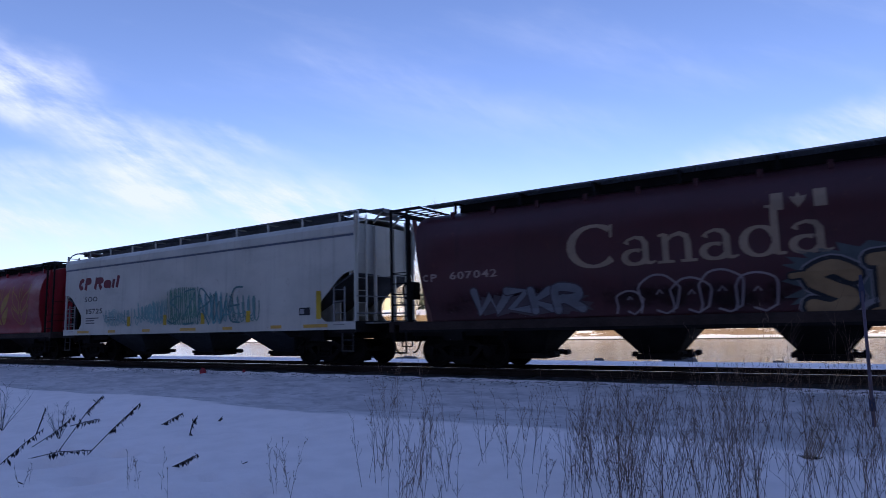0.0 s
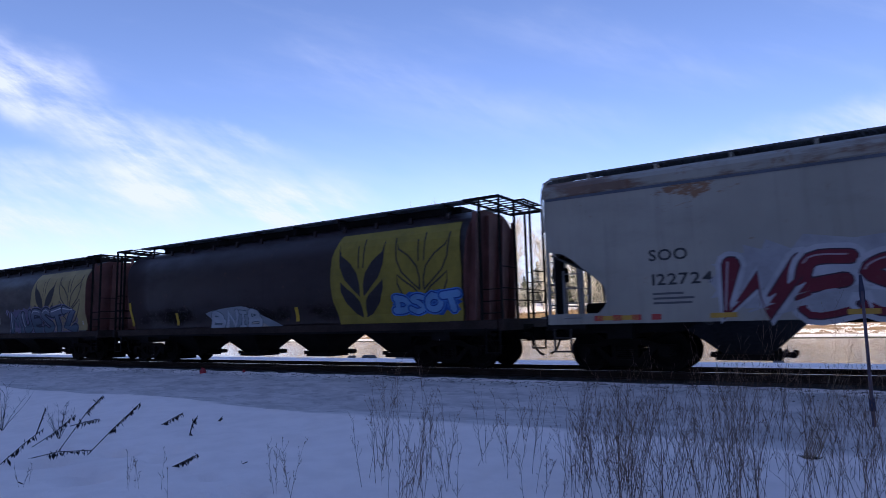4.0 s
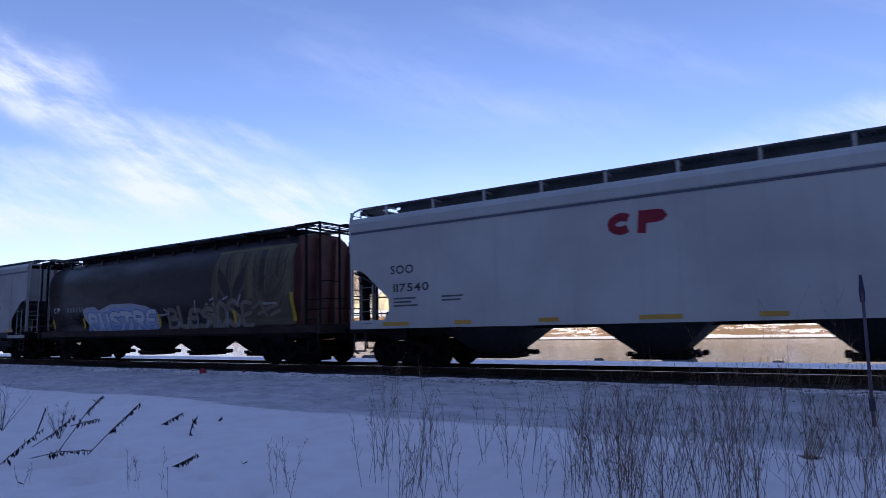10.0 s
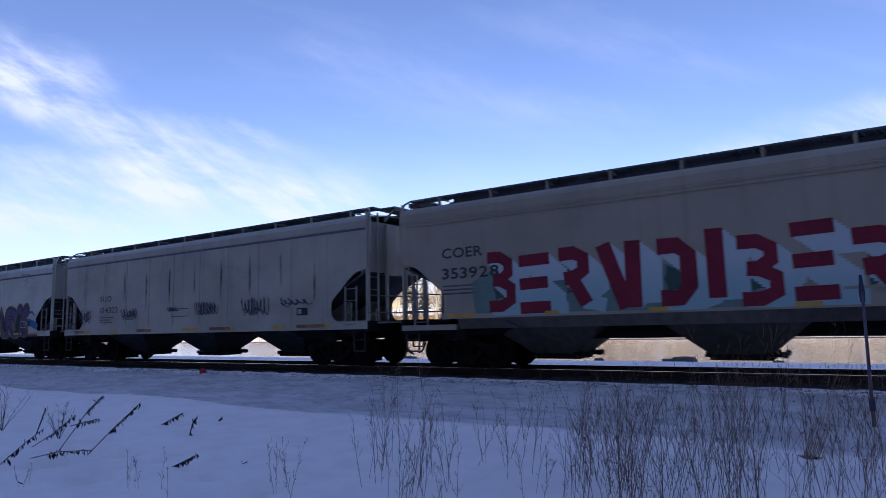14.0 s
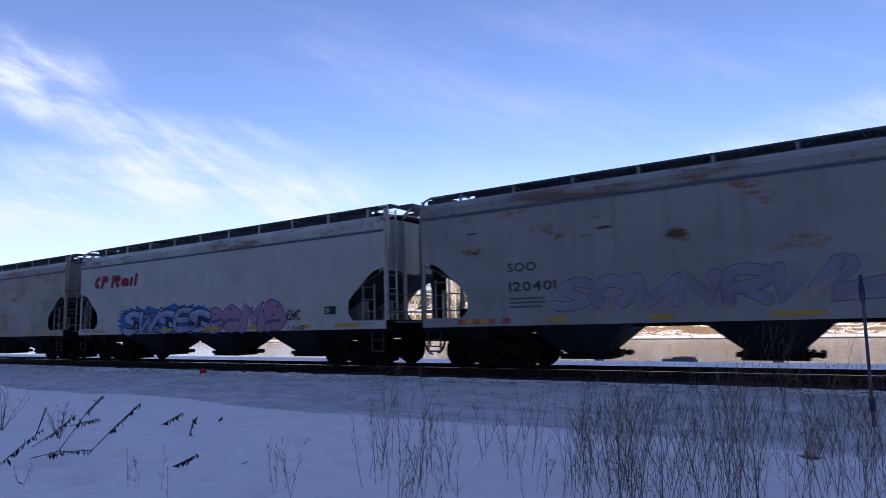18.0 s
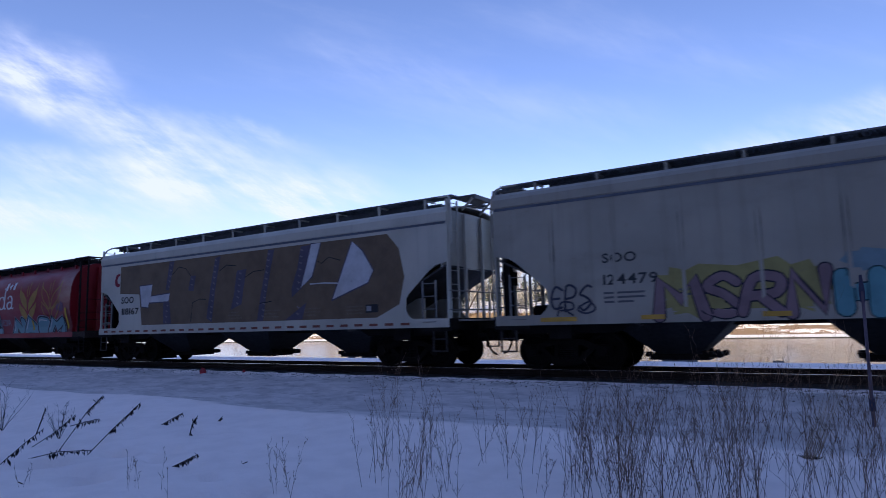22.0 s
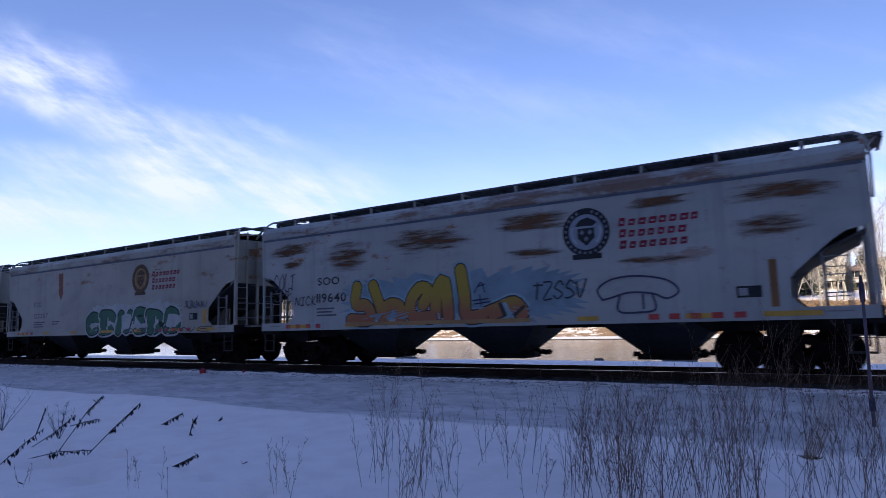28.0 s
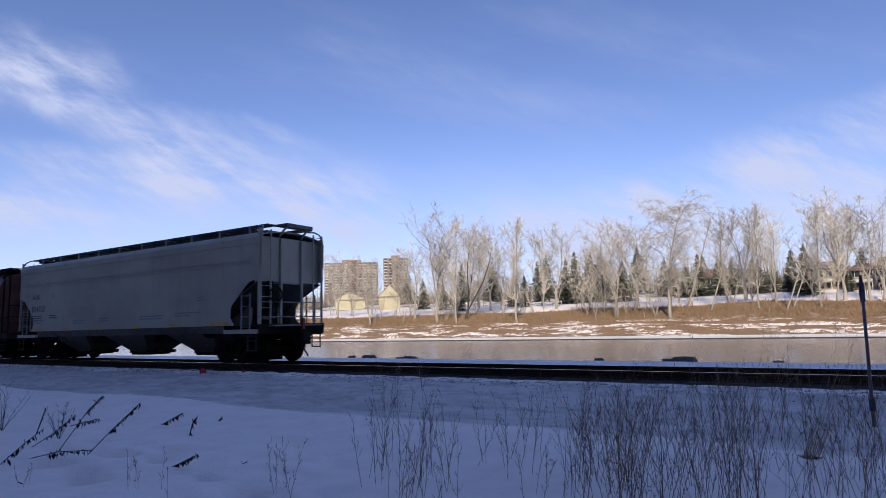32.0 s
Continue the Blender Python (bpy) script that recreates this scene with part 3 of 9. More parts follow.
    for x in (1.62, LEN - 1.62):
        add_truck(car, x)
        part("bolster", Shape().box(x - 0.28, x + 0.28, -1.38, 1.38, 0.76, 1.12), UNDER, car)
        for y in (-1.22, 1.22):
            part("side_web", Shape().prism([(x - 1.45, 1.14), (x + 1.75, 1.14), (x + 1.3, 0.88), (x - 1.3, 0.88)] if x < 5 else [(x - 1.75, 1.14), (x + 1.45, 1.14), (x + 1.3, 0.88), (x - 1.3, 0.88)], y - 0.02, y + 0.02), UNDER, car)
    add_couplers(car, LEN)


def _turned(s, loc, angle):
    m = Matrix.Translation(loc) @ Matrix.Rotation(angle, 4, "Z")
    return [tuple(m @ Vector(p)) for p in s.v], s.f


def _ring(c, r, n=18, w=0.022):
    s = Shape()
    pts = [Vector((c[0], c[1] + r * math.cos(2 * math.pi * i / n), c[2] + r * math.sin(2 * math.pi * i / n))) for i in range(n)]
    for a, b in zip(pts, pts[1:] + pts[:1]):
        s.tube(a, b, w, 6)
    for i in range(0, n, 6):
        s.tube(c, pts[i], 0.015, 5)
    return s.v, s.f


CYL = 16.95


def barrel(z):
    """Half width of the barrel body at a height."""
    t = (z - 2.68) / 1.62
    return 1.5 * max(0.0, 1 - abs(t) ** 3.1) ** (1 / 2.2) if abs(t) < 1 else 0.0


BARREL_Z = [1.18, 1.3, 1.5, 1.75, 2.0, 2.3, 2.6, 2.9, 3.2, 3.45, 3.65, 3.82, 3.96, 4.08, 4.17, 4.24]


def barrel_y(z):
    pts = [(zz, max(barrel(zz), 1.30) if zz < 2.0 else barrel(zz)) for zz in BARREL_Z]
    for (a, ya), (b, yb) in zip(pts, pts[1:]):
        if z <= b:
            return ya + (yb - ya) * (max(z, a) - a) / (b - a)
    return pts[-1][1]


def barrel_hopper(car, paint, end_paint, back=0.98, bright=False):
    """Four-bay covered hopper with barrel sides and open end cages."""
    prof = [(-barrel_y(z), z) for z in BARREL_Z] + [(barrel_y(z), z) for z in BARREL_Z[::-1]]
    body = Shape()
    n = len(prof)
    def along(i, z):
        x0, x1 = 0.48 + 0.19 * (4.2 - z), CYL - back + 0.07 * (z - 1.2)
        return x0 + (x1 - x0) * i / 12
    body.v = [(along(i, z), y, z) for i in range(13) for y, z in prof]
    body.f = [(i * n + j, i * n + (j + 1) % n, (i + 1) * n + (j + 1) % n, (i + 1) * n + j) for i in range(12) for j in range(n)]
    body.f += [tuple(range(n)), tuple(range(13 * n - 1, 12 * n - 1, -1))]
    part("barrel_body", body, paint, car, smooth=False).data.shade_smooth()
    for sgn in (-1, 1):
        part("side_sill", Shape().box(0.9, CYL - 0.9, min(sgn * 1.30, sgn * 1.40), max(sgn * 1.30, sgn * 1.40), 1.03, 1.24), paint if bright else SILL_RUST, car)
        for x0, x1 in ((0.0, 0.9), (CYL - 0.9, CYL)):
            part("sill_end", Shape().box(x0, x1, min(sgn * 1.30, sgn * 1.40), max(sgn * 1.30, sgn * 1.40), 0.97, 1.24), SILL_RUST, car, "rust-brown sill end")
        part("sill_flange", Shape().box(0.0, CYL, min(sgn * 1.32, sgn * 1.41), max(sgn * 1.32, sgn * 1.41), 0.97, 1.03), UNDER, car)
        for i in range(12):
            x = 1.6 + i * (CYL - 3.2) / 11
            part("eave_clip", Shape().box(x - 0.05, x + 0.05, sgn * 1.02 - 0.03, sgn * 1.02 + 0.03, 4.02, 4.2), paint, car)
    part("hatch_trough", Shape().box(1.5, CYL - 1.5, -0.45, 0.45, 4.2, 4.42).box(1.5, CYL - 1.5, -0.5, 0.5, 4.40, 4.45), UNDER, car, "long dark roof hatch")
    for sgn in (-1, 1):
        part("roof_curb", Shape().box(1.75, CYL - 1.75, sgn * 0.6 - 0.02, sgn * 0.6 + 0.02, 4.15, 4.47), UNDER, car)
    running_boards(car, 0.75, CYL - 0.85, 0.62, 4.49, GRATE, [1.7 + i * (CYL - 3.4) / 7 for i in range(8)], UNDER)
    for side, m in mirror_end(CYL):
        def at(s):
            s.v = [tuple(m @ Vector(p)) for p in s.v]
            return s
        top_x, low_x = (0.45, 1.02) if side == 0 else (back - 0.24, back - 0.03)
        edge = [(-barrel_y(z) * 0.985, z) for z in BARREL_Z] + [(barrel_y(z) * 0.985, z) for z in BARREL_Z[::-1]]
        lean = Shape().prism(edge, 0.0, 0.03, "x")
        lean.v = [(x + low_x + (top_x - low_x) * (z - 1.18) / 3.06, y, z) for x, y, z in lean.v]
        part("end_sheet", at(lean), end_paint, car)
        for y in (-1.15, -0.4, 0.4, 1.15):
            part("end_stiffener", at(Shape().prism([(top_x, 4.1), (top_x - 0.10, 4.1), (low_x - 0.22, 1.25), (low_x, 1.25)], y - 0.04, y + 0.04)), end_paint, car)
        m = m @ Matrix.Translation((-0.27 if side == 0 else -0.17, 0, 0))
        part("end_platform", at(Shape().box(0.0, 1.6, -1.36, 1.36, 1.18, 1.25).box(-0.04, 0.1, -1.45, 1.45, 0.98, 1.27)), SILL_RUST, car, "rust-brown end platform")
        for y in (-1.38, -0.5, 0.5, 1.38):
            part("cage_post", at(Shape().box(0.0, 0.055, y - 0.028, y + 0.028, 1.25, 4.36)), UNDER, car)
        for y in (-1.40, 1.40):
            part("inner_post", at(Shape().box(0.56, 0.62, y - 0.03, y + 0.03, 1.25, 4.36)), UNDER, car)
            for q in range(5 if y < 0 else 3):
                part("ladder_rung", at(Shape().tube((0.02, y, 1.42 + 0.3 * q), (0.6, y, 1.42 + 0.3 * q), 0.014, 6)), UNDER, car)
            part("grab_rail", at(Shape().tube((0.03, -1.38, 1.75 + 0.3 * (y > 0)), (0.03, 1.38, 1.75 + 0.3 * (y > 0)), 0.014, 6).tube((0.03, y, 2.6), (0.03, y * 0.4, 2.6), 0.014, 6)), UNDER, car)
            part("step_stirrup", at(Shape().add(*_turned(stirrup_shape(), (0.3, y, 1.05), 0))), UNDER, car)
        roof = Shape().box(0.0, 0.05, -1.42, 1.42, 4.36, 4.42).box(1.0, 1.05, -1.3, 1.3, 4.35, 4.40).box(0.5, 0.54, -1.4, 1.4, 4.35, 4.39)
        for y in (-1.39, 1.39):
            roof.box(0.0, 1.06, y - 0.03, y + 0.03, 4.35, 4.42)
        plat = part("roof_platform", at(roof), UNDER, car, "grated roof platform on a cage of posts")
        for i in range(9):
            y = -1.22 + i * 2.44 / 8
            part("platform_slat", at(Shape().box(0.04, 1.02, y - 0.024, y + 0.024, 4.385, 4.405)), UNDER, plat)
        part("roof_end_step", at(Shape().box(-0.3, -0.26, -0.55, 0.55, 4.37, 4.41).box(-0.16, -0.12, -0.55, 0.55, 4.37, 4.41).box(-0.3, 0.0, -0.55, -0.51, 4.37, 4.41).box(-0.3, 0.0, 0.51, 0.55, 4.37, 4.41)), UNDER, car, "open step over the car's end")
        part("grab_hoop", at(Shape().tube((0.3, -0.9, 4.41), (0.34, -0.9, 4.50), 0.012, 5).tube((0.34, -0.9, 4.50), (0.9, -0.9, 4.50), 0.012, 5).tube((0.9, -0.9, 4.50), (0.94, -0.9, 4.41), 0.012, 5)), UNDER, car)
        if side == 0:
            part("brake_wheel", at(Shape().add(*_ring((0.0, -0.55, 2.15), 0.26))), STEEL, car)
            part("brake_gearbox", at(Shape().box(0.05, 0.3, -0.72, -0.38, 1.9, 2.4)), STEEL, car)
            part("brake_cylinder", at(Shape().tube((0.6, 0.4, 1.42), (0.6, 1.0, 1.42), 0.17, 12)), STEEL, car)
            part("brake_rod", at(Shape().tube((0.1, -0.55, 1.25), (0.1, -0.55, 2.1), 0.025, 6)), STEEL, car)
    part("centre_sill", Shape().box(-0.02, CYL + 0.02, -0.3, 0.3, 0.92, 1.2), UNDER, car)
    for i in range(4):
        b = part("hopper_bay", shared("hopper_bay_barrel", lambda: bay_shape(0.97, 0.37, 1.12, 0.32, 1.2, 0.30), UNDER), None, car, "dark sloping discharge hopper")
        b.location = (3.42 + i * 3.25, 0, 0)
        part("outlet_gate", shared("outlet_gate_small", lambda: gate_shape(0.38), STEEL), None, b)
    for x in (1.72, CYL - 1.72):
        add_truck(car, x)
        part("bolster", Shape().box(x - 0.28, x + 0.28, -1.36, 1.36, 0.76, 1.1), UNDER, car)
        for y in (-1.2, 1.2):
            part("side_web", Shape().box(x - 1.4, x + 1.4, y - 0.02, y + 0.02, 0.86, 1.1), UNDER, car)
    add_couplers(car, CYL)


STIRRUP = plain("grimy_stirrup_paint", (0.032, 0.03, 0.029), 0.7, 0, 0.3, 5)
# Darker than grime alone: shade below the body is part of this colour.
UNDER = plain("grimy_darkened_underframe", (0.0125, 0.0108, 0.0108), 0.88, 0.0)
SILL_RUST = plain("rusty_sill_paint", (0.032, 0.021, 0.018), 0.85, 0, 0.35, 4)
# Flank and bay paints are darkened to hold the shade on downward slopes.
SHADED_GRIMY_FLANK = plain("shaded_grimy_flank_paint", (0.062, 0.053, 0.046), 0.75, 0, 0.6, 0.8)
BAY_DARK = plain("shaded_bay_paint", (0.022, 0.024, 0.029), 0.7, 0, 0.35, 2)
STEEL_BLUE = plain("shaded_grey_blue_paint", (0.055, 0.061, 0.072), 0.6, 0, 0.2, 3)
# End slopes get near-black paint that holds the shade under the overhang.
SLOPE = plain("shaded_slope_paint", (0.048, 0.047, 0.048), 0.7, 0, 0.3, 4)
END_GREY = plain("dirty_end_paint", (0.19, 0.185, 0.18), 0.65, 0, 0.3, 5)
EAVE_STRIP = plain("blue_grey_strip", (0.09, 0.105, 0.14), 0.6, 0, 0.2, 3)

GREY = (0.54, 0.53, 0.52)
WHITE = (0.72, 0.72, 0.71)
CREAM = (0.47, 0.42, 0.36)
MAROON = (0.082, 0.019, 0.024)
BROWN = (0.038, 0.022, 0.025)
RED = (0.37, 0.015, 0.028)
# style, paint colour, rust, dirt, patches, label
CARS = [
    ("barrel", RED, 0.2, 0.3, 0, "red barrel-sided covered grain hopper car with gold wheat mark"),
    ("plain", WHITE, 0.25, 0.3, 0, "white covered grain hopper car with green scribbled graffiti"),
    ("barrel", MAROON, 0.3, 0.4, 0, "maroon barrel-sided grain hopper car with tan graffiti letters"),
    ("barrel", BROWN, 0.3, 0.45, 0, "dark brown barrel-sided grain hopper car with white and blue graffiti"),
    ("barrel", BROWN, 0.3, 0.5, 0, "dark brown barrel-sided grain hopper car with yellow wheat panel"),
    ("plain", GREY, 0.3, 0.3, 0.15, "grey covered grain hopper car with round crest and red graffiti"),
    ("deep", (0.47, 0.48, 0.50), 0.15, 0.2, 0, "blue-grey ribbed covered grain hopper car with black crest"),
    ("deep", (0.47, 0.48, 0.50), 0.15, 0.2, 0, "blue-grey ribbed covered grain hopper car with white graffiti"),
    ("barrel", (0.036, 0.022, 0.022), 0.3, 0.5, 0, "dark brown barrel-sided grain hopper car with blue bubble graffiti"),
    ("plain", (0.70, 0.72, 0.74), 0.1, 0.15, 0, "clean light grey covered grain hopper car with red mark"),
    ("plain", WHITE, 0.4, 0.3, 0.1, "white covered grain hopper car with purple graffiti"),
    ("ribbed", (0.55, 0.525, 0.50), 0.2, 0.3, 0, "grey ribbed covered grain hopper car with black scribbles"),
    ("curved", CREAM, 0.15, 0.25, 0, "beige covered hopper car with red block graffiti"),
    ("plain", (0.52, 0.485, 0.44), 0.5, 0.5, 0.55, "rust-stained grey covered grain hopper car"),
    ("plain", WHITE, 0.2, 0.25, 0, "white covered grain hopper car with blue and pink graffiti"),
    ("plain", (0.45, 0.455, 0.465), 0.3, 0.35, 0.25, "grey covered grain hopper car with faded pale graffiti"),
    ("barrel", RED, 0.15, 0.25, 0, "red barrel-sided grain hopper car with teal graffiti"),
    ("plain", WHITE, 0.15, 0.2, 0, "white covered grain hopper car covered with brown graffiti"),
    ("ribbed", (0.51, 0.495, 0.48), 0.2, 0.3, 0, "grey ribbed covered grain hopper car with pink and teal graffiti"),
    ("ribbed", (0.51, 0.495, 0.48), 0.2, 0.3, 0, "grey ribbed covered grain hopper car with lilac graffiti"),
    ("plain", (0.74, 0.74, 0.735), 0.2, 0.3, 0, "pale grey covered grain hopper car with black tags"),
    ("plain", (0.55, 0.54, 0.52), 0.4, 0.35, 0.25, "grey covered grain hopper car with crest and green graffiti"),
    ("plain", (0.55, 0.58, 0.63), 0.5, 0.35, 0.2, "heavily rust-patched grey grain hopper car with orange graffiti"),
    ("barrel", (0.092, 0.020, 0.026), 0.3, 0.4, 0, "maroon barrel-sided grain hopper car with white graffiti"),
    ("curved", (0.49, 0.48, 0.455), 0.1, 0.2, 0, "plain grey covered hopper car at the end of the train"),
]
EAVE = {5: 4.05, 15: 3.98, 21: 3.98, 22: 3.98}
LENGTHS = {1: 16.45, 5: 16.05, 6: 16.4, 7: 16.15, 9: 16.72, 11: 16.8, 12: 16.4, 17: 16.8, 21: 16.4, 24: 16.5}
train = []
for i, (style, colour, rust, dirt, patches, label) in enumerate(CARS):
    car = thing("hopper_car", label, "freight car", pose(LEFT_END[i], TRACK, 0), group="cars of the grain train")
    if style != "barrel":
        colour = (colour[0] * 1.05, colour[1], colour[2] * 0.86) if i not in (6, 7, 9) else (colour[0] * 1.02, colour[1], colour[2] * 0.92)
    paint = car_paint("car_paint", shade(colour, 0.61 if colour[1] > 0.2 else 0.66), rust, dirt, i * 3.7, patches)
    if style == "barrel":
        ends = plain("end_paint", shade((0.16, 0.06, 0.05), 0.9), 0.7) if colour != RED else paint
        barrel_hopper(car, paint, ends, 1.13 if i in (8, 16, 23) else 0.98, i == 16)
    else:
        flat_hopper(car, paint, style, LENGTHS.get(i, 16.3), (3.86, 3.95) if i == 12 else (3.36, 3.47), EAVE.get(i, {"ribbed": 3.98, "deep": 4.10, "curved": 3.92}.get(style, 3.86)),
                    car_paint("stained_chord_paint", shade(colour, 0.58), 0.9, 0.4, i * 5.1, 0, 0.8) if i in (5, 10, 14, 15, 21, 22) else None)
    train.append(car)

# the box and lamp mast hung on the last coupler
last = train[-1]
part("end_marker", Shape().box(17.0, 17.22, -0.16, 0.16, 0.62, 1.12).tube((17.1, 0, 0.5), (17.1, 0, 0.62), 0.03, 8), STEEL, last, "dark marker box on the last coupler")
part("marker_mast", Shape().box(16.98, 17.06, -0.05, 0.05, 1.12, 1.5), plain("dull_red_paint", (0.17, 0.03, 0.02), 0.6), last, "dull red mast")
part("loose_hose", Shape().tube((17.1, -0.1, 0.7), (17.25, -0.15, 0.42), 0.03, 7).tube((17.25, -0.15, 0.42), (17.42, -0.18, 0.25), 0.03, 7), STEEL, last)

# ---- lettering and graffiti on the cars ----
GLYPH = {}


def load_glyphs(wanted):
    """Flat meshes of single characters from the built-in font, at several weights."""
    made = []
    for ch, w in sorted(wanted):
        cu = bpy.data.curves.new("glyph", "FONT")
        cu.body, cu.size, cu.offset, cu.resolution_u = ch, 1.0, w, 3
        made.append((ch, w, new("glyph", cu)))
    dg = bpy.context.evaluated_depsgraph_get()
    for ch, w, ob in made:
        me = bpy.data.meshes.new_from_object(ob.evaluated_get(dg))
        GLYPH[ch, w] = ([(v.co.x, v.co.y) for v in me.vertices], [tuple(p.vertices) for p in me.polygons])
        cu = ob.data
        bpy.data.objects.remove(ob)
        bpy.data.curves.remove(cu)
        bpy.data.meshes.remove(me)


BOLD = 0.018
load_glyphs({(ch, BOLD) for ch in "ACEGKORS0123456789"} | {(ch, BOLD) for ch in "Canadovermtuf"})
MATS = {}


def ink(colour, low=None, z0=1.1, z1=2.2):
    """Spray paint of one colour, or fading between two up the side."""
    colour, low = shade(colour, 0.78), low and shade(low, 0.78)
    key = (colour, low, z0, z1)
    if key not in MATS:
        if low is None:
            MATS[key] = spray("spray_paint", colour)
        else:
            k = Mat("faded_spray_paint", 0.6, 0, 0.3)
            z = k.math("ADD", k.xyz()[2], k.ramp(k.noise(1.3, 4), 0, 1, -0.35, 0.35))
            c = k.mix(k.ramp(z, z0, z1), low, colour)
            c = k.mix(k.ramp(k.noise(8, 5, 0.7), 0.55, 0.8, 0, 0.4), c, shade(colour, 0.4))
            MATS[key] = k.base(c).m
    return MATS[key]


# letters drawn by hand: the lines of each, in a box one unit wide and high
SKELETON = {
    "A": (((0, 0), (0.42, 1), (0.9, 0)), ((0.2, 0.34), (0.74, 0.36))), "B": (((0.12, 0), (0.14, 1), (0.7, 0.92), (0.72, 0.62), (0.25, 0.54)), ((0.25, 0.54), (0.9, 0.42), (0.8, 0.04), (0.12, 0))),
    "C": (((0.9, 0.85), (0.45, 1), (0.08, 0.55), (0.4, 0.02), (0.92, 0.14)),), "D": (((0.14, 0), (0.15, 1)), ((0, 1), (0.7, 0.92), (0.92, 0.45), (0.6, 0.05), (0.02, 0))),
    "E": (((0.92, 0.95), (0.3, 0.98), (0.1, 0.5), (0.3, 0.03), (0.95, 0.06)), ((0.2, 0.5), (0.75, 0.54))), "F": (((0.15, 0), (0.18, 0.98), (0.95, 1)), ((0.2, 0.52), (0.7, 0.55))),
    "H": (((0.1, 0), (0.18, 1)), ((0.82, 0), (0.9, 1)), ((0.12, 0.46), (0.88, 0.54))), "I": (((0.5, 0), (0.5, 1)), ((0.15, 1), (0.85, 1)), ((0.15, 0), (0.85, 0))),
    "J": (((0.3, 1), (0.95, 0.98)), ((0.66, 1), (0.62, 0.25), (0.35, 0), (0.05, 0.2))), "K": (((0.14, 0), (0.16, 1)), ((0.9, 1), (0.25, 0.5), (0.95, 0))), "L": (((0.2, 1), (0.15, 0.04), (0.95, 0.1)),),
    "M": (((0.05, 0), (0.18, 1), (0.5, 0.4), (0.82, 1), (0.95, 0)),), "N": (((0.08, 0), (0.12, 1), (0.85, 0.05), (0.9, 1)),), "O": (((0.5, 1), (0.1, 0.7), (0.12, 0.25), (0.5, 0), (0.9, 0.3), (0.88, 0.75), (0.5, 1)),),
    "P": (((0.12, 0), (0.14, 1), (0.85, 0.88), (0.8, 0.5), (0.2, 0.45)),), "R": (((0.12, 0), (0.14, 1), (0.8, 0.9), (0.78, 0.55), (0.2, 0.48)), ((0.4, 0.48), (0.95, 0))),
    "S": (((0.92, 0.85), (0.5, 1), (0.1, 0.75), (0.5, 0.52), (0.9, 0.26), (0.45, 0), (0.05, 0.14)),), "T": (((0, 0.95), (1, 1)), ((0.5, 0.97), (0.46, 0))), "U": (((0.1, 1), (0.12, 0.3), (0.5, 0), (0.86, 0.3), (0.9, 1)),),
    "V": (((0.05, 1), (0.48, 0), (0.95, 1)),), "W": (((0.02, 1), (0.25, 0), (0.5, 0.7), (0.72, 0), (0.98, 1)),), "Z": (((0.05, 0.95), (0.92, 0.98), (0.08, 0.04), (0.95, 0.06)),)}


def flow(line, n=4):
    """A smooth line through the points of a coarse one."""
    if len(line) < 3:
        return list(line)
    pts = [line[0], *line, line[-1]]
    out = []
    for p0, p1, p2, p3 in zip(pts, pts[1:], pts[2:], pts[3:]):
        for i in range(n):
            t = i / n
            out.append(tuple(0.5 * (2 * b + (c - a) * t + (2 * a - 5 * b + 4 * c - d) * t * t + (3 * b - a - 3 * c + d) * t ** 3) for a, b, c, d in zip(p0, p1, p2, p3)))
    return out + [line[-1]]


def stain_material(name, light, dark, scale, strength, seed=0.0):
    """Rust or soot that fades out to nothing round its edges and breaks up in grain; scale stretches the grain."""
    k = Mat(name, 0.9, 0, 0.15)
    u, v, _ = k.xyz(k.n.new("ShaderNodeUVMap").outputs[0])
    across = k.math("MULTIPLY", k.ramp(u, 0.0, 0.45), k.ramp(u, 1.0, 0.55))
    edge = k.math("MULTIPLY", across, k.math("MULTIPLY", k.ramp(v, 0.0, 0.45), k.ramp(v, 1.0, 0.55)))
    grain = k.noise(1.0, 6, 0.68, co=k.map(scale, (seed, seed * 0.7, 0)))
    m = k.ramp(k.math("ADD", grain, k.math("MULTIPLY", edge, 0.32)), 0.56, 0.92, 0.0, strength)
    k.put(k.math("MULTIPLY", m, k.ramp(edge, 0.0, 0.45)), k.b.inputs["Alpha"])
    return k.base(k.mix(k.noise(5, 4, 0.7), light, dark)).m


RUST_BLOOM = stain_material("rust_bloom", (0.19, 0.095, 0.045), (0.09, 0.05, 0.032), (1.1, 1, 11), 0.95)
SOOT = stain_material("soot", (0.022, 0.018, 0.017), (0.012, 0.011, 0.011), (0.9, 1, 1.6), 0.75, 3.0)
TEAL_GRIME = stain_material("teal_grime", (0.05, 0.085, 0.078), (0.02, 0.03, 0.03), (0.8, 1, 1.6), 0.9, 5.0)
SEAM_DIRT = stain_material("seam_dirt", (0.09, 0.09, 0.095), (0.05, 0.05, 0.052), (2, 1, 0.8), 0.75, 8.0)


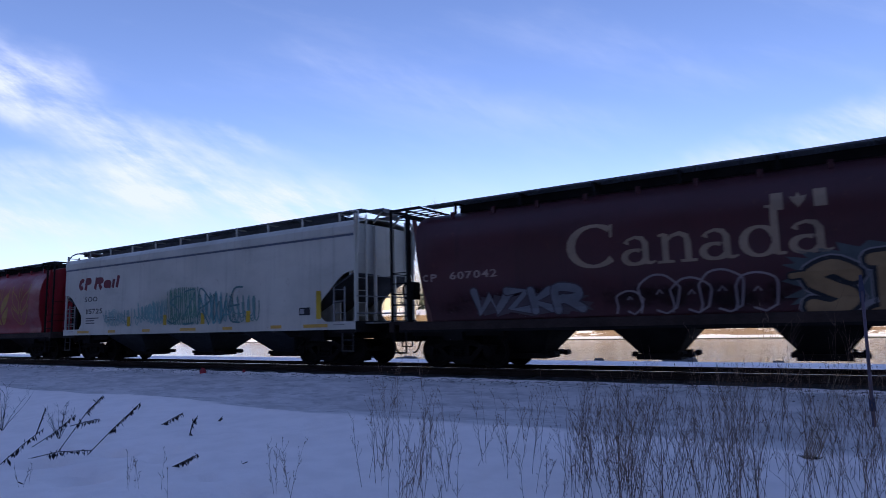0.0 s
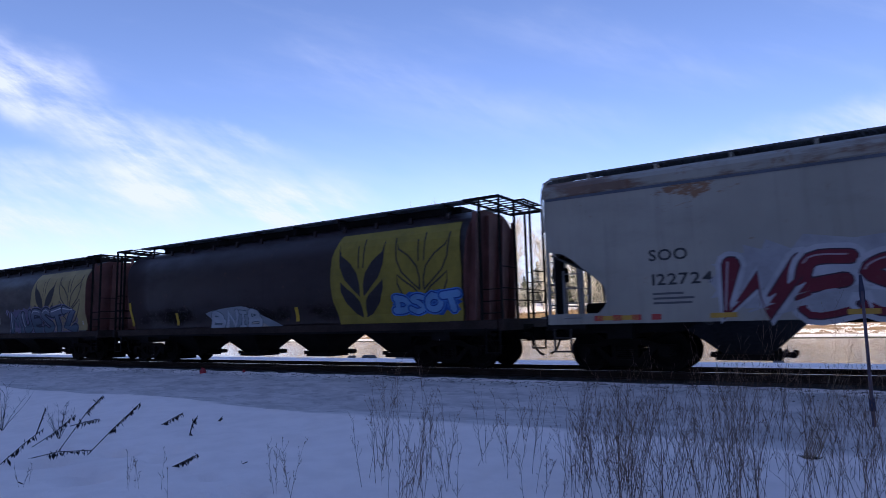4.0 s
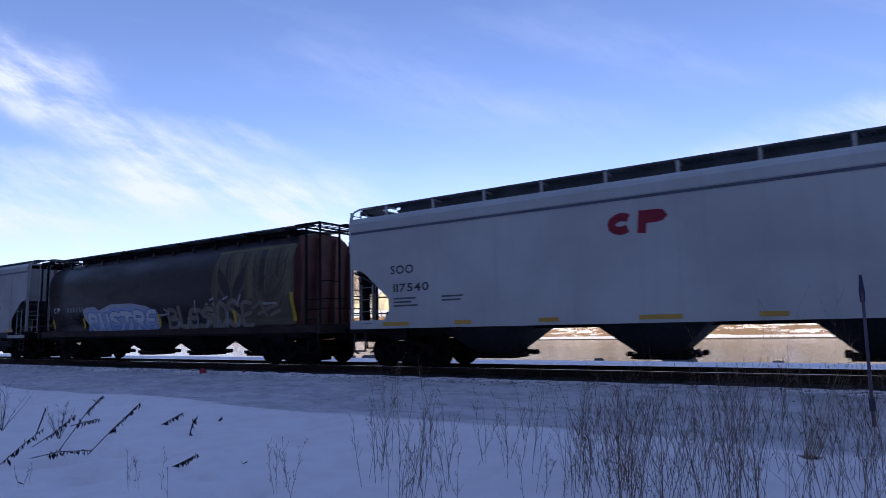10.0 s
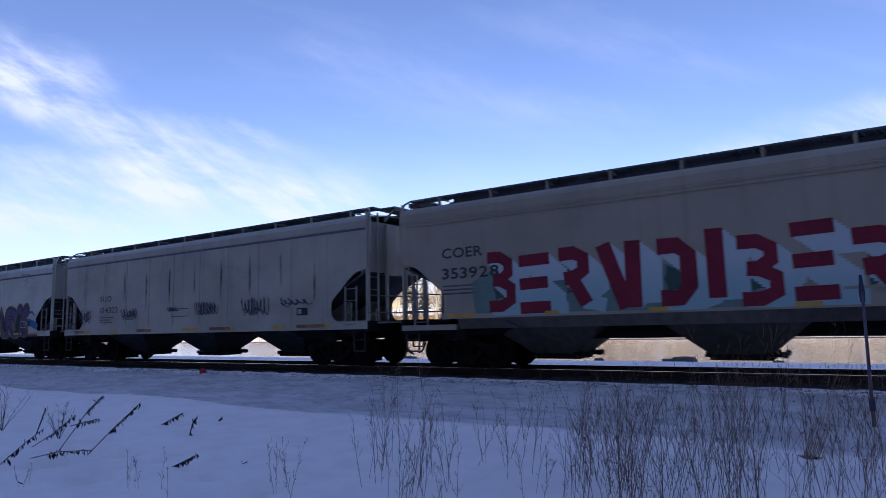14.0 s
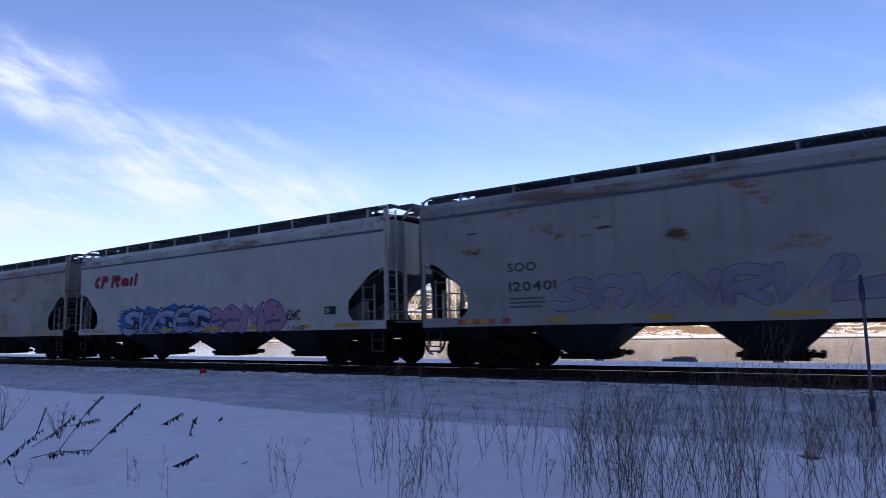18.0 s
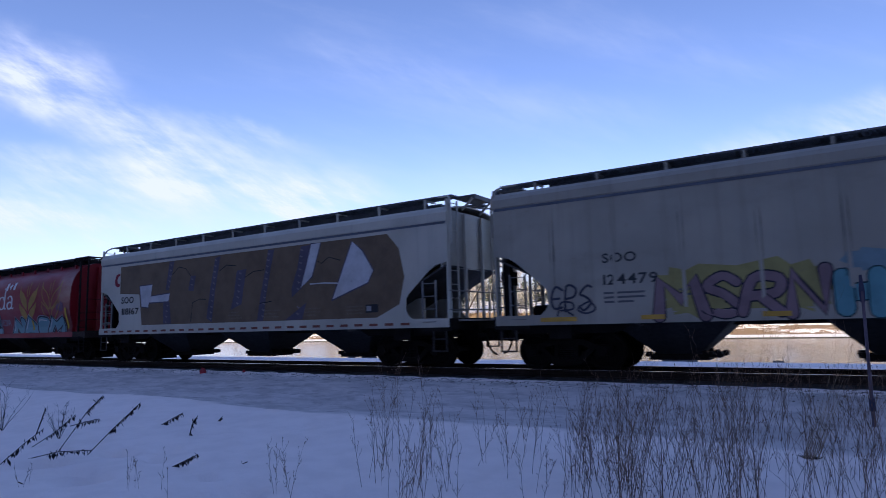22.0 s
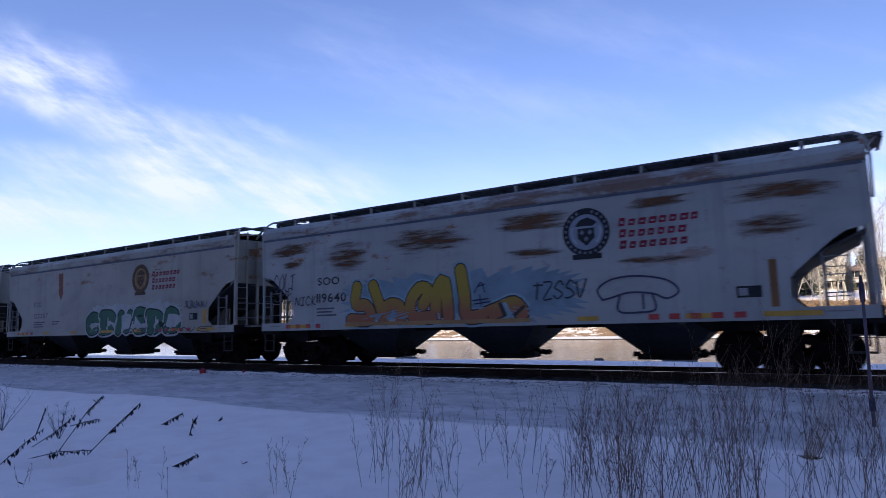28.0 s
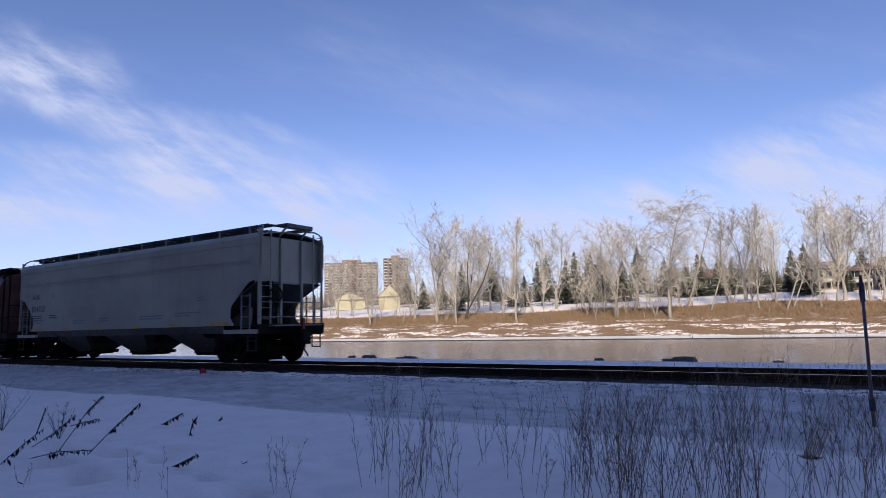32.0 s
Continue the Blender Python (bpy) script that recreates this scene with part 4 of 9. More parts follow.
class Side:
    """The painted near side of one car: puts flat outlines on it, bent round a barrel body."""

    def __init__(self, car, round_body):
        self.car, self.round = car, round_body

    def lay(self, name, pts, faces, material, layer=1, label=""):
        """Puts a flat outline of (u, z) or (u, z, how proud) on the side."""
        lift = 0.004 * layer
        pts = [(*p, 0.0)[:3] for p in pts]
        if self.round:
            bm = bmesh.new()
            vs = [bm.verts.new((u, proud, z)) for u, z, proud in pts]
            for f in faces:
                try:
                    bm.faces.new([vs[i] for i in f])
                except ValueError:
                    pass
            lo, hi = min(p[1] for p in pts), max(p[1] for p in pts)
            for zc in BARREL_Z:
                if lo < zc < hi:
                    bmesh.ops.bisect_plane(bm, geom=bm.verts[:] + bm.edges[:] + bm.faces[:], plane_co=(0, 0, zc), plane_no=(0, 0, 1))
            for v in bm.verts:
                v.co.y = -barrel_y(v.co.z) - lift - 0.004 - v.co.y
            me = bpy.data.meshes.new(name)
            bm.to_mesh(me)
            bm.free()
            me.materials.append(material)
            return part(name, me, None, self.car, label)
        s = Shape()
        s.v = [(u, -1.5 - lift - (0.016 if z < 1.335 else 0.0) - proud, z) for u, z, proud in pts]
        s.f = faces
        return part(name, s, material, self.car, label)

    def daub(self, name, strokes, material, layer=1, label="", square=False):
        """Round-ended (or square) brush strokes: each a line of (u, z) and its half width."""
        if name in ("graffiti_tag", "graffiti_line", "graffiti_highlight") and len(strokes) > 1:
            return [self.daub(name, [st], material, layer + 0.05 * k, label) for k, st in enumerate(strokes)][-1]
        pts, faces = [], []
        for k, (line, half) in enumerate(strokes):
            out = []
            for i, p in enumerate(line):
                q0, q1 = line[max(i - 1, 0)], line[min(i + 1, len(line) - 1)]
                dx, dz = q1[0] - q0[0], q1[1] - q0[1]
                r = math.hypot(dx, dz) or 1
                out.append((p, dx / r, dz / r))
            (p, ex, ez), (q, fx, fz) = out[0], out[-1]
            left = [(p[0] - ez * half, p[1] + ex * half) for p, ex, ez in out]
            right = [(p[0] + ez * half, p[1] - ex * half) for p, ex, ez in out]
            n, up = len(pts), 0.0003 * k
            pts += [(u, z, up) for pair in zip(left, right) for u, z in pair]
            faces += [(n + 2 * i, n + 2 * i + 1, n + 2 * i + 3, n + 2 * i + 2) for i in range(len(line) - 1)]
            for (cu, cz), dx, dz, a, b in () if square else ((p, -ex, -ez, n + 1, n), (q, fx, fz, n + 2 * len(line) - 2, n + 2 * len(line) - 1)):
                m = len(pts)
                side = (-dz, dx)
                pts += [(cu + half * (dx * math.sin(t) + side[0] * math.cos(t)), cz + half * (dz * math.sin(t) + side[1] * math.cos(t)), up) for t in (0.6, 1.2, 1.94, 2.54)]
                faces.append((a, m, m + 1, m + 2, m + 3, b))
        return self.lay(name, pts, faces, material, layer, label)

    def throw(self, text, a, b, c, d, fill, edge, seed=0, fat=0.19, line=0.05, rim=None, rim_w=0.045, shine=None, tilt=0.16, over=0.16, drop=None, d2=None, floor=1.05, base=2.0):
        """A sprayed word in fat hand-drawn letters, each laid over the one before: rim, dark outline, fill and glints."""
        rnd = random.Random(seed)
        ws = [{"I": 0.6, "M": 1.25, "W": 1.3}.get(ch, 1.0) * rnd.uniform(0.9, 1.12) for ch in text]
        x = a
        for j, (ch, w) in enumerate(zip(text, ws)):
            wide = (b - a) * w / sum(ws)
            top = d + ((d2 or d) - d) * (j + 0.5) / len(text)
            x0, x1 = x - over * wide * 0.5, x + wide * (1 + over * 0.5)
            half = fat * min(wide * 0.9, top - c) * {"E": 0.78, "B": 0.8, "R": 0.84, "S": 0.82, "M": 0.85, "W": 0.8}.get(ch, 1.0)
            z0, z1 = c + half + rnd.uniform(0, 0.05) * (top - c), top - half - rnd.uniform(0, 0.10) * (top - c)
            shear, turn = rnd.uniform(-0.6, 1.0) * tilt, rnd.uniform(-1, 1) * tilt * 0.5
            x += wide
            strokes = []
            for path in SKELETON[ch]:
                pts = [(x0 + half + (x1 - x0 - 2 * half) * (p + shear * (q - 0.5)) + 0.05 * rnd.uniform(-1, 1) * wide, z0 + (z1 - z0) * (q + turn * (p - 0.5)) + 0.03 * rnd.uniform(-1, 1)) for p, q in path]
                strokes.append(flow(pts) if ch in "BCDEGJOPRSU" else pts)
            lay0 = base + 0.45 * j
            if drop:
                self.daub("graffiti_shade", [([(u + 0.10, max(z - 0.08, floor)) for u, z in l], half + line) for l in strokes], drop, lay0 - 0.3)
            if rim:
                self.daub("graffiti_rim", [([(u, max(z, floor + half + line)) for u, z in l], half + line + rim_w) for l in strokes], rim, lay0 - 0.15)
            self.daub("graffiti_outline", [(l, half + line) for l in strokes], edge, lay0)
            self.daub("graffiti_fill", [(l, half) for l in strokes], fill, lay0 + 0.2)
            if shine:
                l = strokes[0]
                m = max(len(l) // 3, 1)
                self.daub("graffiti_highlight", [([(u - 0.35 * half, z + 0.35 * half) for u, z in l[:m + 1]], 0.13 * half)], shine, lay0 + 0.4)

    def burst(self, a, b, c, d, material, seed=0, spikes=26, depth=0.3, layer=1):
        """A loose jagged cloud of sprayed colour behind a piece."""
        rnd = random.Random(seed)
        cx, cz, pts = 0.5 * (a + b), 0.5 * (c + d), []
        for i in range(2 * spikes):
            t = math.pi * i / spikes
            r = 1.0 - (depth * rnd.uniform(0.4, 1.0) if i % 2 else 0.12 * rnd.random())
            ex, ez = math.copysign(abs(math.cos(t)) ** 0.55, math.cos(t)), math.copysign(abs(math.sin(t)) ** 0.55, math.sin(t))
            pts.append((cx + ex * (1 - (1 - r) * 0.4) * 0.5 * (b - a), max(cz + ez * r * 0.5 * (d - c), c)))
        n = len(pts)
        return self.lay("graffiti_cloud", pts + [(cx, cz)], [(i, (i + 1) % n, n) for i in range(n)], material, layer)

    def tag(self, text, a, b, c, d, material, seed=0, width=0.02, layer=5):
        """A quick handstyle tag in single lines."""
        rnd = random.Random(seed)
        step_ = (b - a) / len(text)
        strokes = []
        for j, ch in enumerate(text):
            for path in SKELETON[ch]:
                pts = [(a + step_ * (j + 0.05 + 0.9 * p + 0.15 * (q - 0.5)) + rnd.uniform(-0.05, 0.05) * step_, c + (d - c) * min(max(q + rnd.uniform(-0.12, 0.12), 0), 1.1)) for p, q in path]
                strokes.append((flow(pts), width))
        return self.daub("graffiti_tag", strokes, material, layer)

    def stain(self, boxes, material, name="rust_stain", layer=0.7):
        """Soft-edged stains, each over a box of the side."""
        for j, (a, b, c, d) in enumerate(boxes):
            ob = self.lay(name, [(a, c), (b, c), (b, d), (a, d)], [(0, 1, 2, 3)], material, layer + 0.05 * j)
            uvs = ob.data.uv_layers.new(name="spread")
            for loop in ob.data.loops:
                p = ob.data.vertices[loop.vertex_index].co
                uvs.data[loop.index].uv = ((p.x - a) / (b - a), (p.z - c) / (d - c))

    def rects(self, name, boxes, material, layer=1, label=""):
        pts, faces = [], []
        for a, b, c, d in boxes:
            n = len(pts)
            pts += [(a, c), (b, c), (b, d), (a, d)]
            faces.append((n, n + 1, n + 2, n + 3))
        return self.lay(name, pts, faces, material, layer, label)

    def word(self, text, a, b, c, d, material, weight=BOLD, layer=1, slant=0.0, label=""):
        """A line of plain letters fitted into the box a..b, c..d."""
        signs, x = [], 0.0
        for ch in text:
            if ch == " ":
                x += 0.35
                continue
            vs, fs = GLYPH[ch, weight]
            lo, hi = min(v[0] for v in vs), max(v[0] for v in vs)
            signs.append(([(x + v[0] - lo, v[1]) for v in vs], fs))
            x += hi - lo + 0.09
        w = x - 0.09
        low = min(0, min(p[1] for pts, _ in signs for p in pts))
        top = max(p[1] for pts, _ in signs for p in pts)
        for pts, fs in signs:
            self.lay("letter", [(a + (b - a) * p[0] / w + slant * (p[1] - low), c + (d - c) * (p[1] - low) / (top - low)) for p in pts], fs, material, layer, label)

    def ribbon(self, name, strokes, width, material, layer=4):
        pts, faces = [], []
        for line in strokes:
            for i, p in enumerate(line):
                q0, q1 = line[max(i - 1, 0)], line[min(i + 1, len(line) - 1)]
                dx, dz = q1[0] - q0[0], q1[1] - q0[1]
                s = math.hypot(dx, dz) or 1
                pts += [(p[0] - dz / s * width, p[1] + dx / s * width), (p[0] + dz / s * width, p[1] - dx / s * width)]
                if i:
                    n = len(pts)
                    faces.append((n - 4, n - 3, n - 1, n - 2))
        return self.lay(name, pts, faces, material, layer)

    def scribble(self, a, b, c, d, material, seed=0, loops=6, width=0.018):
        """A quick looping tag in one thin line."""
        rnd = random.Random(seed)
        strokes = []
        for s in range(2 + loops // 4):
            line, ph, f = [], rnd.uniform(0, 6), rnd.uniform(2.2, 3.4)
            x0, x1 = a + (b - a) * rnd.uniform(0, 0.15), b - (b - a) * rnd.uniform(0, 0.2)
            for i in range(loops * 9):
                t = i / (loops * 9 - 1)
                z = 0.5 + 0.34 * math.sin(t * loops * 6.28 + ph) + 0.16 * math.sin(t * loops * f * 2 + s)
                u = x0 + (x1 - x0) * t + 0.35 * (x1 - x0) / loops * math.cos(t * loops * 6.28 + ph + 0.6)
                line.append((u, c + (d - c) * min(max(z, 0), 1)))
            strokes.append(line)
        return self.ribbon("graffiti_tag", strokes, width, material)

    def brush(self, name, strokes, material, layer=1, label=""):
        """Strokes of uneven width: each a list of (u, z, half width)."""
        pts, faces = [], []
        for line in strokes:
            for i, p in enumerate(line):
                q0, q1 = line[max(i - 1, 0)], line[min(i + 1, len(line) - 1)]
                dx, dz = q1[0] - q0[0], q1[1] - q0[1]
                r = math.hypot(dx, dz) or 1
                pts += [(p[0] - dz / r * p[2], p[1] + dx / r * p[2]), (p[0] + dz / r * p[2], p[1] - dx / r * p[2])]
                if i:
                    n = len(pts)
                    faces.append((n - 4, n - 3, n - 1, n - 2))
        return self.lay(name, pts, faces, material, layer, label)

    def blocks(self, name, a, b, c, d, pattern, material, slant=0.0, gap=0.2, label=""):
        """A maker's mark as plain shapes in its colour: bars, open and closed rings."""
        h = d - c
        share = [{"l": 0.5, "i": 0.5, "o": 1.0}.get(q, 1.15) for q in pattern]
        unit, left = (b - a) / sum(share), a
        t = (0.16 if h > 0.5 else 0.19 if h > 0.4 else 0.15 if h < 0.2 else 0.11) * h
        for i, kind in enumerate(pattern):
            strokes = []
            w = unit * share[i]
            x0, x1 = left + t, left + (1 - gap) * w - t
            left += w
            m, r = 0.5 * (x0 + x1), 0.5 * (x1 - x0)
            if kind == "l":
                strokes.append([(m, c, t), (m, d, t)])
            elif kind == "i":
                strokes.append([(m, c, t), (m, c + 0.72 * h, t)])
            elif kind == "o":
                strokes.append([(m + r * math.cos(q * 0.4488), c + 0.36 * h + (0.36 * h - t) * math.sin(q * 0.4488), t) for q in range(15)])
                strokes.append([(x1, c, t), (x1, c + 0.5 * h, t)])
            elif kind == "c":
                strokes.append([(m + r * math.cos(radians(45 + 27 * q)), c + 0.5 * h + (0.5 * h - t) * math.sin(radians(45 + 27 * q)), t) for q in range(11)])
            else:
                strokes.append([(x0, c, t), (x0, d, t)])
                strokes.append([(x0, d - t, t), (m, d - t, t)] + [(m + r * math.sin(radians(30 * q)), d - 0.29 * h + (0.29 * h - t) * math.cos(radians(30 * q)), t) for q in range(1, 7)] + [(x0, c + 0.42 * h + t, t)])
                if kind == "r":
                    strokes.append([(m, c + 0.46 * h, t), (x1, c, t)])
            self.brush(name, [[(u + slant * (z - c), z, q) for u, z, q in line] for line in strokes], material, 1, label)

    def serif_word(self, a, b, c, d, material):
        """The country's name in book letters with thick and thin strokes and small feet."""
        out = []

        def bowl(cx, cz, rx, rz, q0, q1, thick, thin, n=16):
            line = []
            for i in range(n + 1):
                q = radians(q0 + (q1 - q0) * i / n)
                line.append((cx + rx * math.cos(q), cz + rz * math.sin(q), thin + (thick - thin) * abs(math.cos(q)) ** 1.5))
            return line
        x = 0.0
        for ch in "Canada":
            if ch == "C":
                L = [bowl(0.44, 0.5, 0.38, 0.47, 48, 318, 0.07, 0.024), [(0.72, 0.66, 0.022), (0.72, 0.96, 0.026)]]
                step_ = 0.88
            elif ch == "n":
                L = [[(0.12, 0.0, 0.045), (0.12, 0.62, 0.045)], [(0.0, 0.02, 0.02), (0.24, 0.02, 0.02)], [(0.02, 0.59, 0.018), (0.12, 0.62, 0.02)],
                     [(0.13, 0.44, 0.016), (0.22, 0.57, 0.026), (0.33, 0.61, 0.032), (0.42, 0.54, 0.042), (0.44, 0.40, 0.045), (0.44, 0.0, 0.045)], [(0.33, 0.02, 0.02), (0.56, 0.02, 0.02)]]
                step_ = 0.60
            elif ch == "d":
                L = [bowl(0.24, 0.30, 0.20, 0.29, 20, 340, 0.055, 0.02), [(0.44, 0.02, 0.045), (0.44, 1.0, 0.045)], [(0.33, 0.98, 0.018), (0.44, 0.98, 0.02)], [(0.44, 0.03, 0.022), (0.56, 0.03, 0.02)]]
                step_ = 0.60
            else:
                L = [bowl(0.20, 0.17, 0.16, 0.155, 60, 330, 0.05, 0.022), [(0.36, 0.05, 0.045), (0.36, 0.46, 0.045), (0.31, 0.57, 0.036), (0.21, 0.61, 0.022), (0.10, 0.56, 0.02), (0.07, 0.47, 0.045)],
                     [(0.30, 0.31, 0.018), (0.36, 0.34, 0.02)], [(0.36, 0.05, 0.035), (0.44, 0.02, 0.022), (0.50, 0.06, 0.012)]]
                step_ = 0.53
            out += [[(x + u, z, q) for u, z, q in line] for line in L]
            x += step_
        fx, fz = (b - a) / (x - 0.04), d - c
        self.brush("wordmark", [[(a + u * fx, c + z * fz, q * 0.62 * (fx + fz)) for u, z, q in line] for line in out], material, 1, "large pale country wordmark")

    def disc(self, name, x, z, rx, rz, material, layer, inner=0.0, n=36):
        pts, faces = [], []
        for i in range(n):
            t = 2 * math.pi * i / n
            pts += [(x + rx * math.cos(t), z + rz * math.sin(t)), (x + inner * rx * math.cos(t), z + inner * rz * math.sin(t))]
        faces = [(2 * i, (2 * i + 2) % (2 * n), (2 * i + 3) % (2 * n), 2 * i + 1) for i in range(n)]
        if inner == 0:
            faces = [tuple(range(0, 2 * n, 2))]
        return self.lay(name, pts, faces, material, layer)

    def crest(self, x, z, r, dark=BLACK_PAINT, field=(0.42, 0.34, 0.24), mark=None):
        """A round badge: dark lettered ring, pale field, a shield with leaves and an animal on top."""
        mk, pale = mark or dark, ink(shade(field, 0.75))
        self.disc("crest_field", x, z, r * 0.80, r * 0.80, ink(field), 1)
        self.disc("crest_ring", x, z, r, r, dark, 2, 0.74)
        for i in range(22):
            q = 0.35 + i * 0.262
            self.disc("crest_tick", x + 0.87 * r * math.sin(q), z + 0.87 * r * math.cos(q), 0.05 * r, 0.07 * r, pale, 3, 0.0, 6)
        self.lay("crest_shield", [(x - 0.36 * r, z + 0.16 * r), (x - 0.36 * r, z - 0.25 * r), (x, z - 0.58 * r), (x + 0.36 * r, z - 0.25 * r), (x + 0.36 * r, z + 0.16 * r)], [tuple(range(5))], mk, 2)
        for dx, dz in ((-0.17, -0.02), (0.17, -0.02), (0, -0.28)):
            self.lay("crest_leaf", [(x + (dx - 0.09) * r, z + dz * r), (x + dx * r, z + (dz - 0.11) * r), (x + (dx + 0.09) * r, z + dz * r), (x + dx * r, z + (dz + 0.12) * r)], [(0, 1, 2, 3)], pale, 3)
        self.lay("crest_beast", [(x - 0.45 * r, z + 0.26 * r), (x + 0.3 * r, z + 0.24 * r), (x + 0.48 * r, z + 0.36 * r), (x + 0.38 * r, z + 0.46 * r), (x + 0.1 * r, z + 0.6 * r), (x - 0.2 * r, z + 0.54 * r), (x - 0.38 * r, z + 0.38 * r)], [tuple(range(7))], mk, 2)
        for sg in (-1, 1):
            self.brush("crest_laurel", [[(x + sg * 0.62 * r * math.sin(q), z + 0.62 * r * math.cos(q), 0.045 * r) for q in (1.2, 1.6, 2.0, 2.4)]], ink(shade(field, 1.5)), 3)
        self.rects("crest_ribbon", [(x - 0.62 * r, x + 0.62 * r, z - 1.12 * r, z - 0.9 * r)], dark, 3)

    def rows3(self, a, b, c, d, material):
        """Three red lines of marks: plain blocks, the first of each line taller."""
        h, rnd = (d - c) / 3, random.Random(7)
        for i, (n, e) in enumerate(((7, 0.86), (7, 0.84), (8, 1.0))):
            step_ = (b - a) * e / n
            for j in range(n):
                x, z = a + j * step_, c + h * i
                top = h * (0.72 if j == 0 else 0.58)
                w = step_ * rnd.uniform(0.62, 0.8)
                pts = [(x, z), (x + w, z), (x + w + 0.03, z + top), (x + 0.03, z + top)]
                self.lay("red_mark", pts, [(0, 1, 2, 3)], material, 1)
                self.rects("mark_gap", [(x + 0.38 * w, x + 0.66 * w + 0.02, z + 0.3 * top, z + 0.62 * top)], ink((0.36, 0.34, 0.33)), 2)

    def wheat(self, a, b, c, d, material, solid=True, layer=2):
        """An ear of wheat: two pairs of leaves and the beard."""
        cx, w, h = 0.5 * (a + b), (b - a), (d - c)
        leaf = [(-0.035, 0.02), (-0.17, 0.07), (-0.33, 0.20), (-0.42, 0.36), (-0.42, 0.47), (-0.30, 0.39), (-0.14, 0.30), (-0.06, 0.22), (-0.035, 0.14)]
        top = [(-0.035, 0.27), (-0.16, 0.36), (-0.34, 0.50), (-0.43, 0.66), (-0.46, 0.95), (-0.40, 0.80), (-0.22, 0.70), (-0.08, 0.56), (-0.035, 0.42)]
        for f in (leaf, top):
            for s in (-1, 1):
                line = [(cx - s * x * w, c + z * h) for x, z in f]
                if solid:
                    self.lay("wheat_leaf", line, [tuple(range(len(line)))], material, layer)
                else:
                    self.ribbon("wheat_leaf", [line + line[:1]], 0.022 * w / 1.6, material, layer)
        self.ribbon("wheat_beard", [[(cx - 0.045 * w, c + 0.62 * h), (cx - 0.06 * w, c + 0.9 * h)], [(cx + 0.045 * w, c + 0.62 * h), (cx + 0.06 * w, c + 0.98 * h)]], 0.012 * w, material, layer)

    def tape(self, spans, material=None, z=1.20, h=0.1):
        for a, b in spans:
            self.rects("reflective_tape", [(a, b, z - h / 2, z + h / 2)], material or REFLECT, 5)

    def box_plate(self, a, b, c, d):
        self.rects("stencil_panel", [(a, b, c, d)], BLACK_PAINT, 4)
        m = 0.5 * (a + b)
        self.rects("stencil_lines", [(a + 0.04, m - 0.02, c + 0.04, d - 0.04)], ink((0.35, 0.35, 0.36)), 5)

    def data_lines(self, a, b, c, n=3, colour=(0.12, 0.12, 0.13)):
        """Small stencilled data too worn to read: plain bars."""
        rnd = random.Random(int(a * 100 + c * 10))
        self.rects("data_stencil", [(a, a + (b - a) * rnd.uniform(0.6, 1.0), c - i * 0.1, c - i * 0.1 + 0.045) for i in range(n)], ink(colour), 1)


S = [Side(car, CARS[i][0] == "barrel") for i, car in enumerate(train)]
BLK, WHT, TEALC = ink((0.015, 0.015, 0.018)), ink((0.72, 0.72, 0.74)), ink((0.25, 0.45, 0.50))
PALE = ink((0.62, 0.62, 0.66))
REDMARK = ink((0.27, 0.015, 0.035))
DARKRED = ink((0.16, 0.02, 0.03))
GOLD, YELLOW = ink((0.42, 0.24, 0.05)), ink((0.55, 0.36, 0.02))

# wordmarks and numbers
for i, (a, b, c, d, col) in {2: (5.01, 10.25, 2.36, 3.46, (0.31, 0.215, 0.14)), 16: (5.44, 10.74, 2.40, 3.52, (0.74, 0.72, 0.72)), 23: (5.45, 10.71, 2.38, 3.52, (0.55, 0.50, 0.48)), 0: (5.4, 10.7, 2.4, 3.5, (0.7, 0.66, 0.66))}.items():
    S[i].serif_word(a, b, c, d - 0.1, ink(col))
    f = ink(col)
    S[i].rects("flag_mark", [(b - 0.98, b - 0.76, d - 0.22, d + 0.14)], f)
    S[i].rects("flag_mark", [(b - 0.24, b - 0.02, d - 0.22, d + 0.14)], f)
    S[i].lay("flag_leaf", [(b - 0.5 + p, d - 0.05 + q) for p, q in ((0, 0.17), (0.05, 0.07), (0.15, 0.09), (0.11, -0.02), (0.04, -0.1), (0, -0.16), (-0.04, -0.1), (-0.11, -0.02), (-0.15, 0.09), (-0.05, 0.07))], [tuple(range(10))], f)
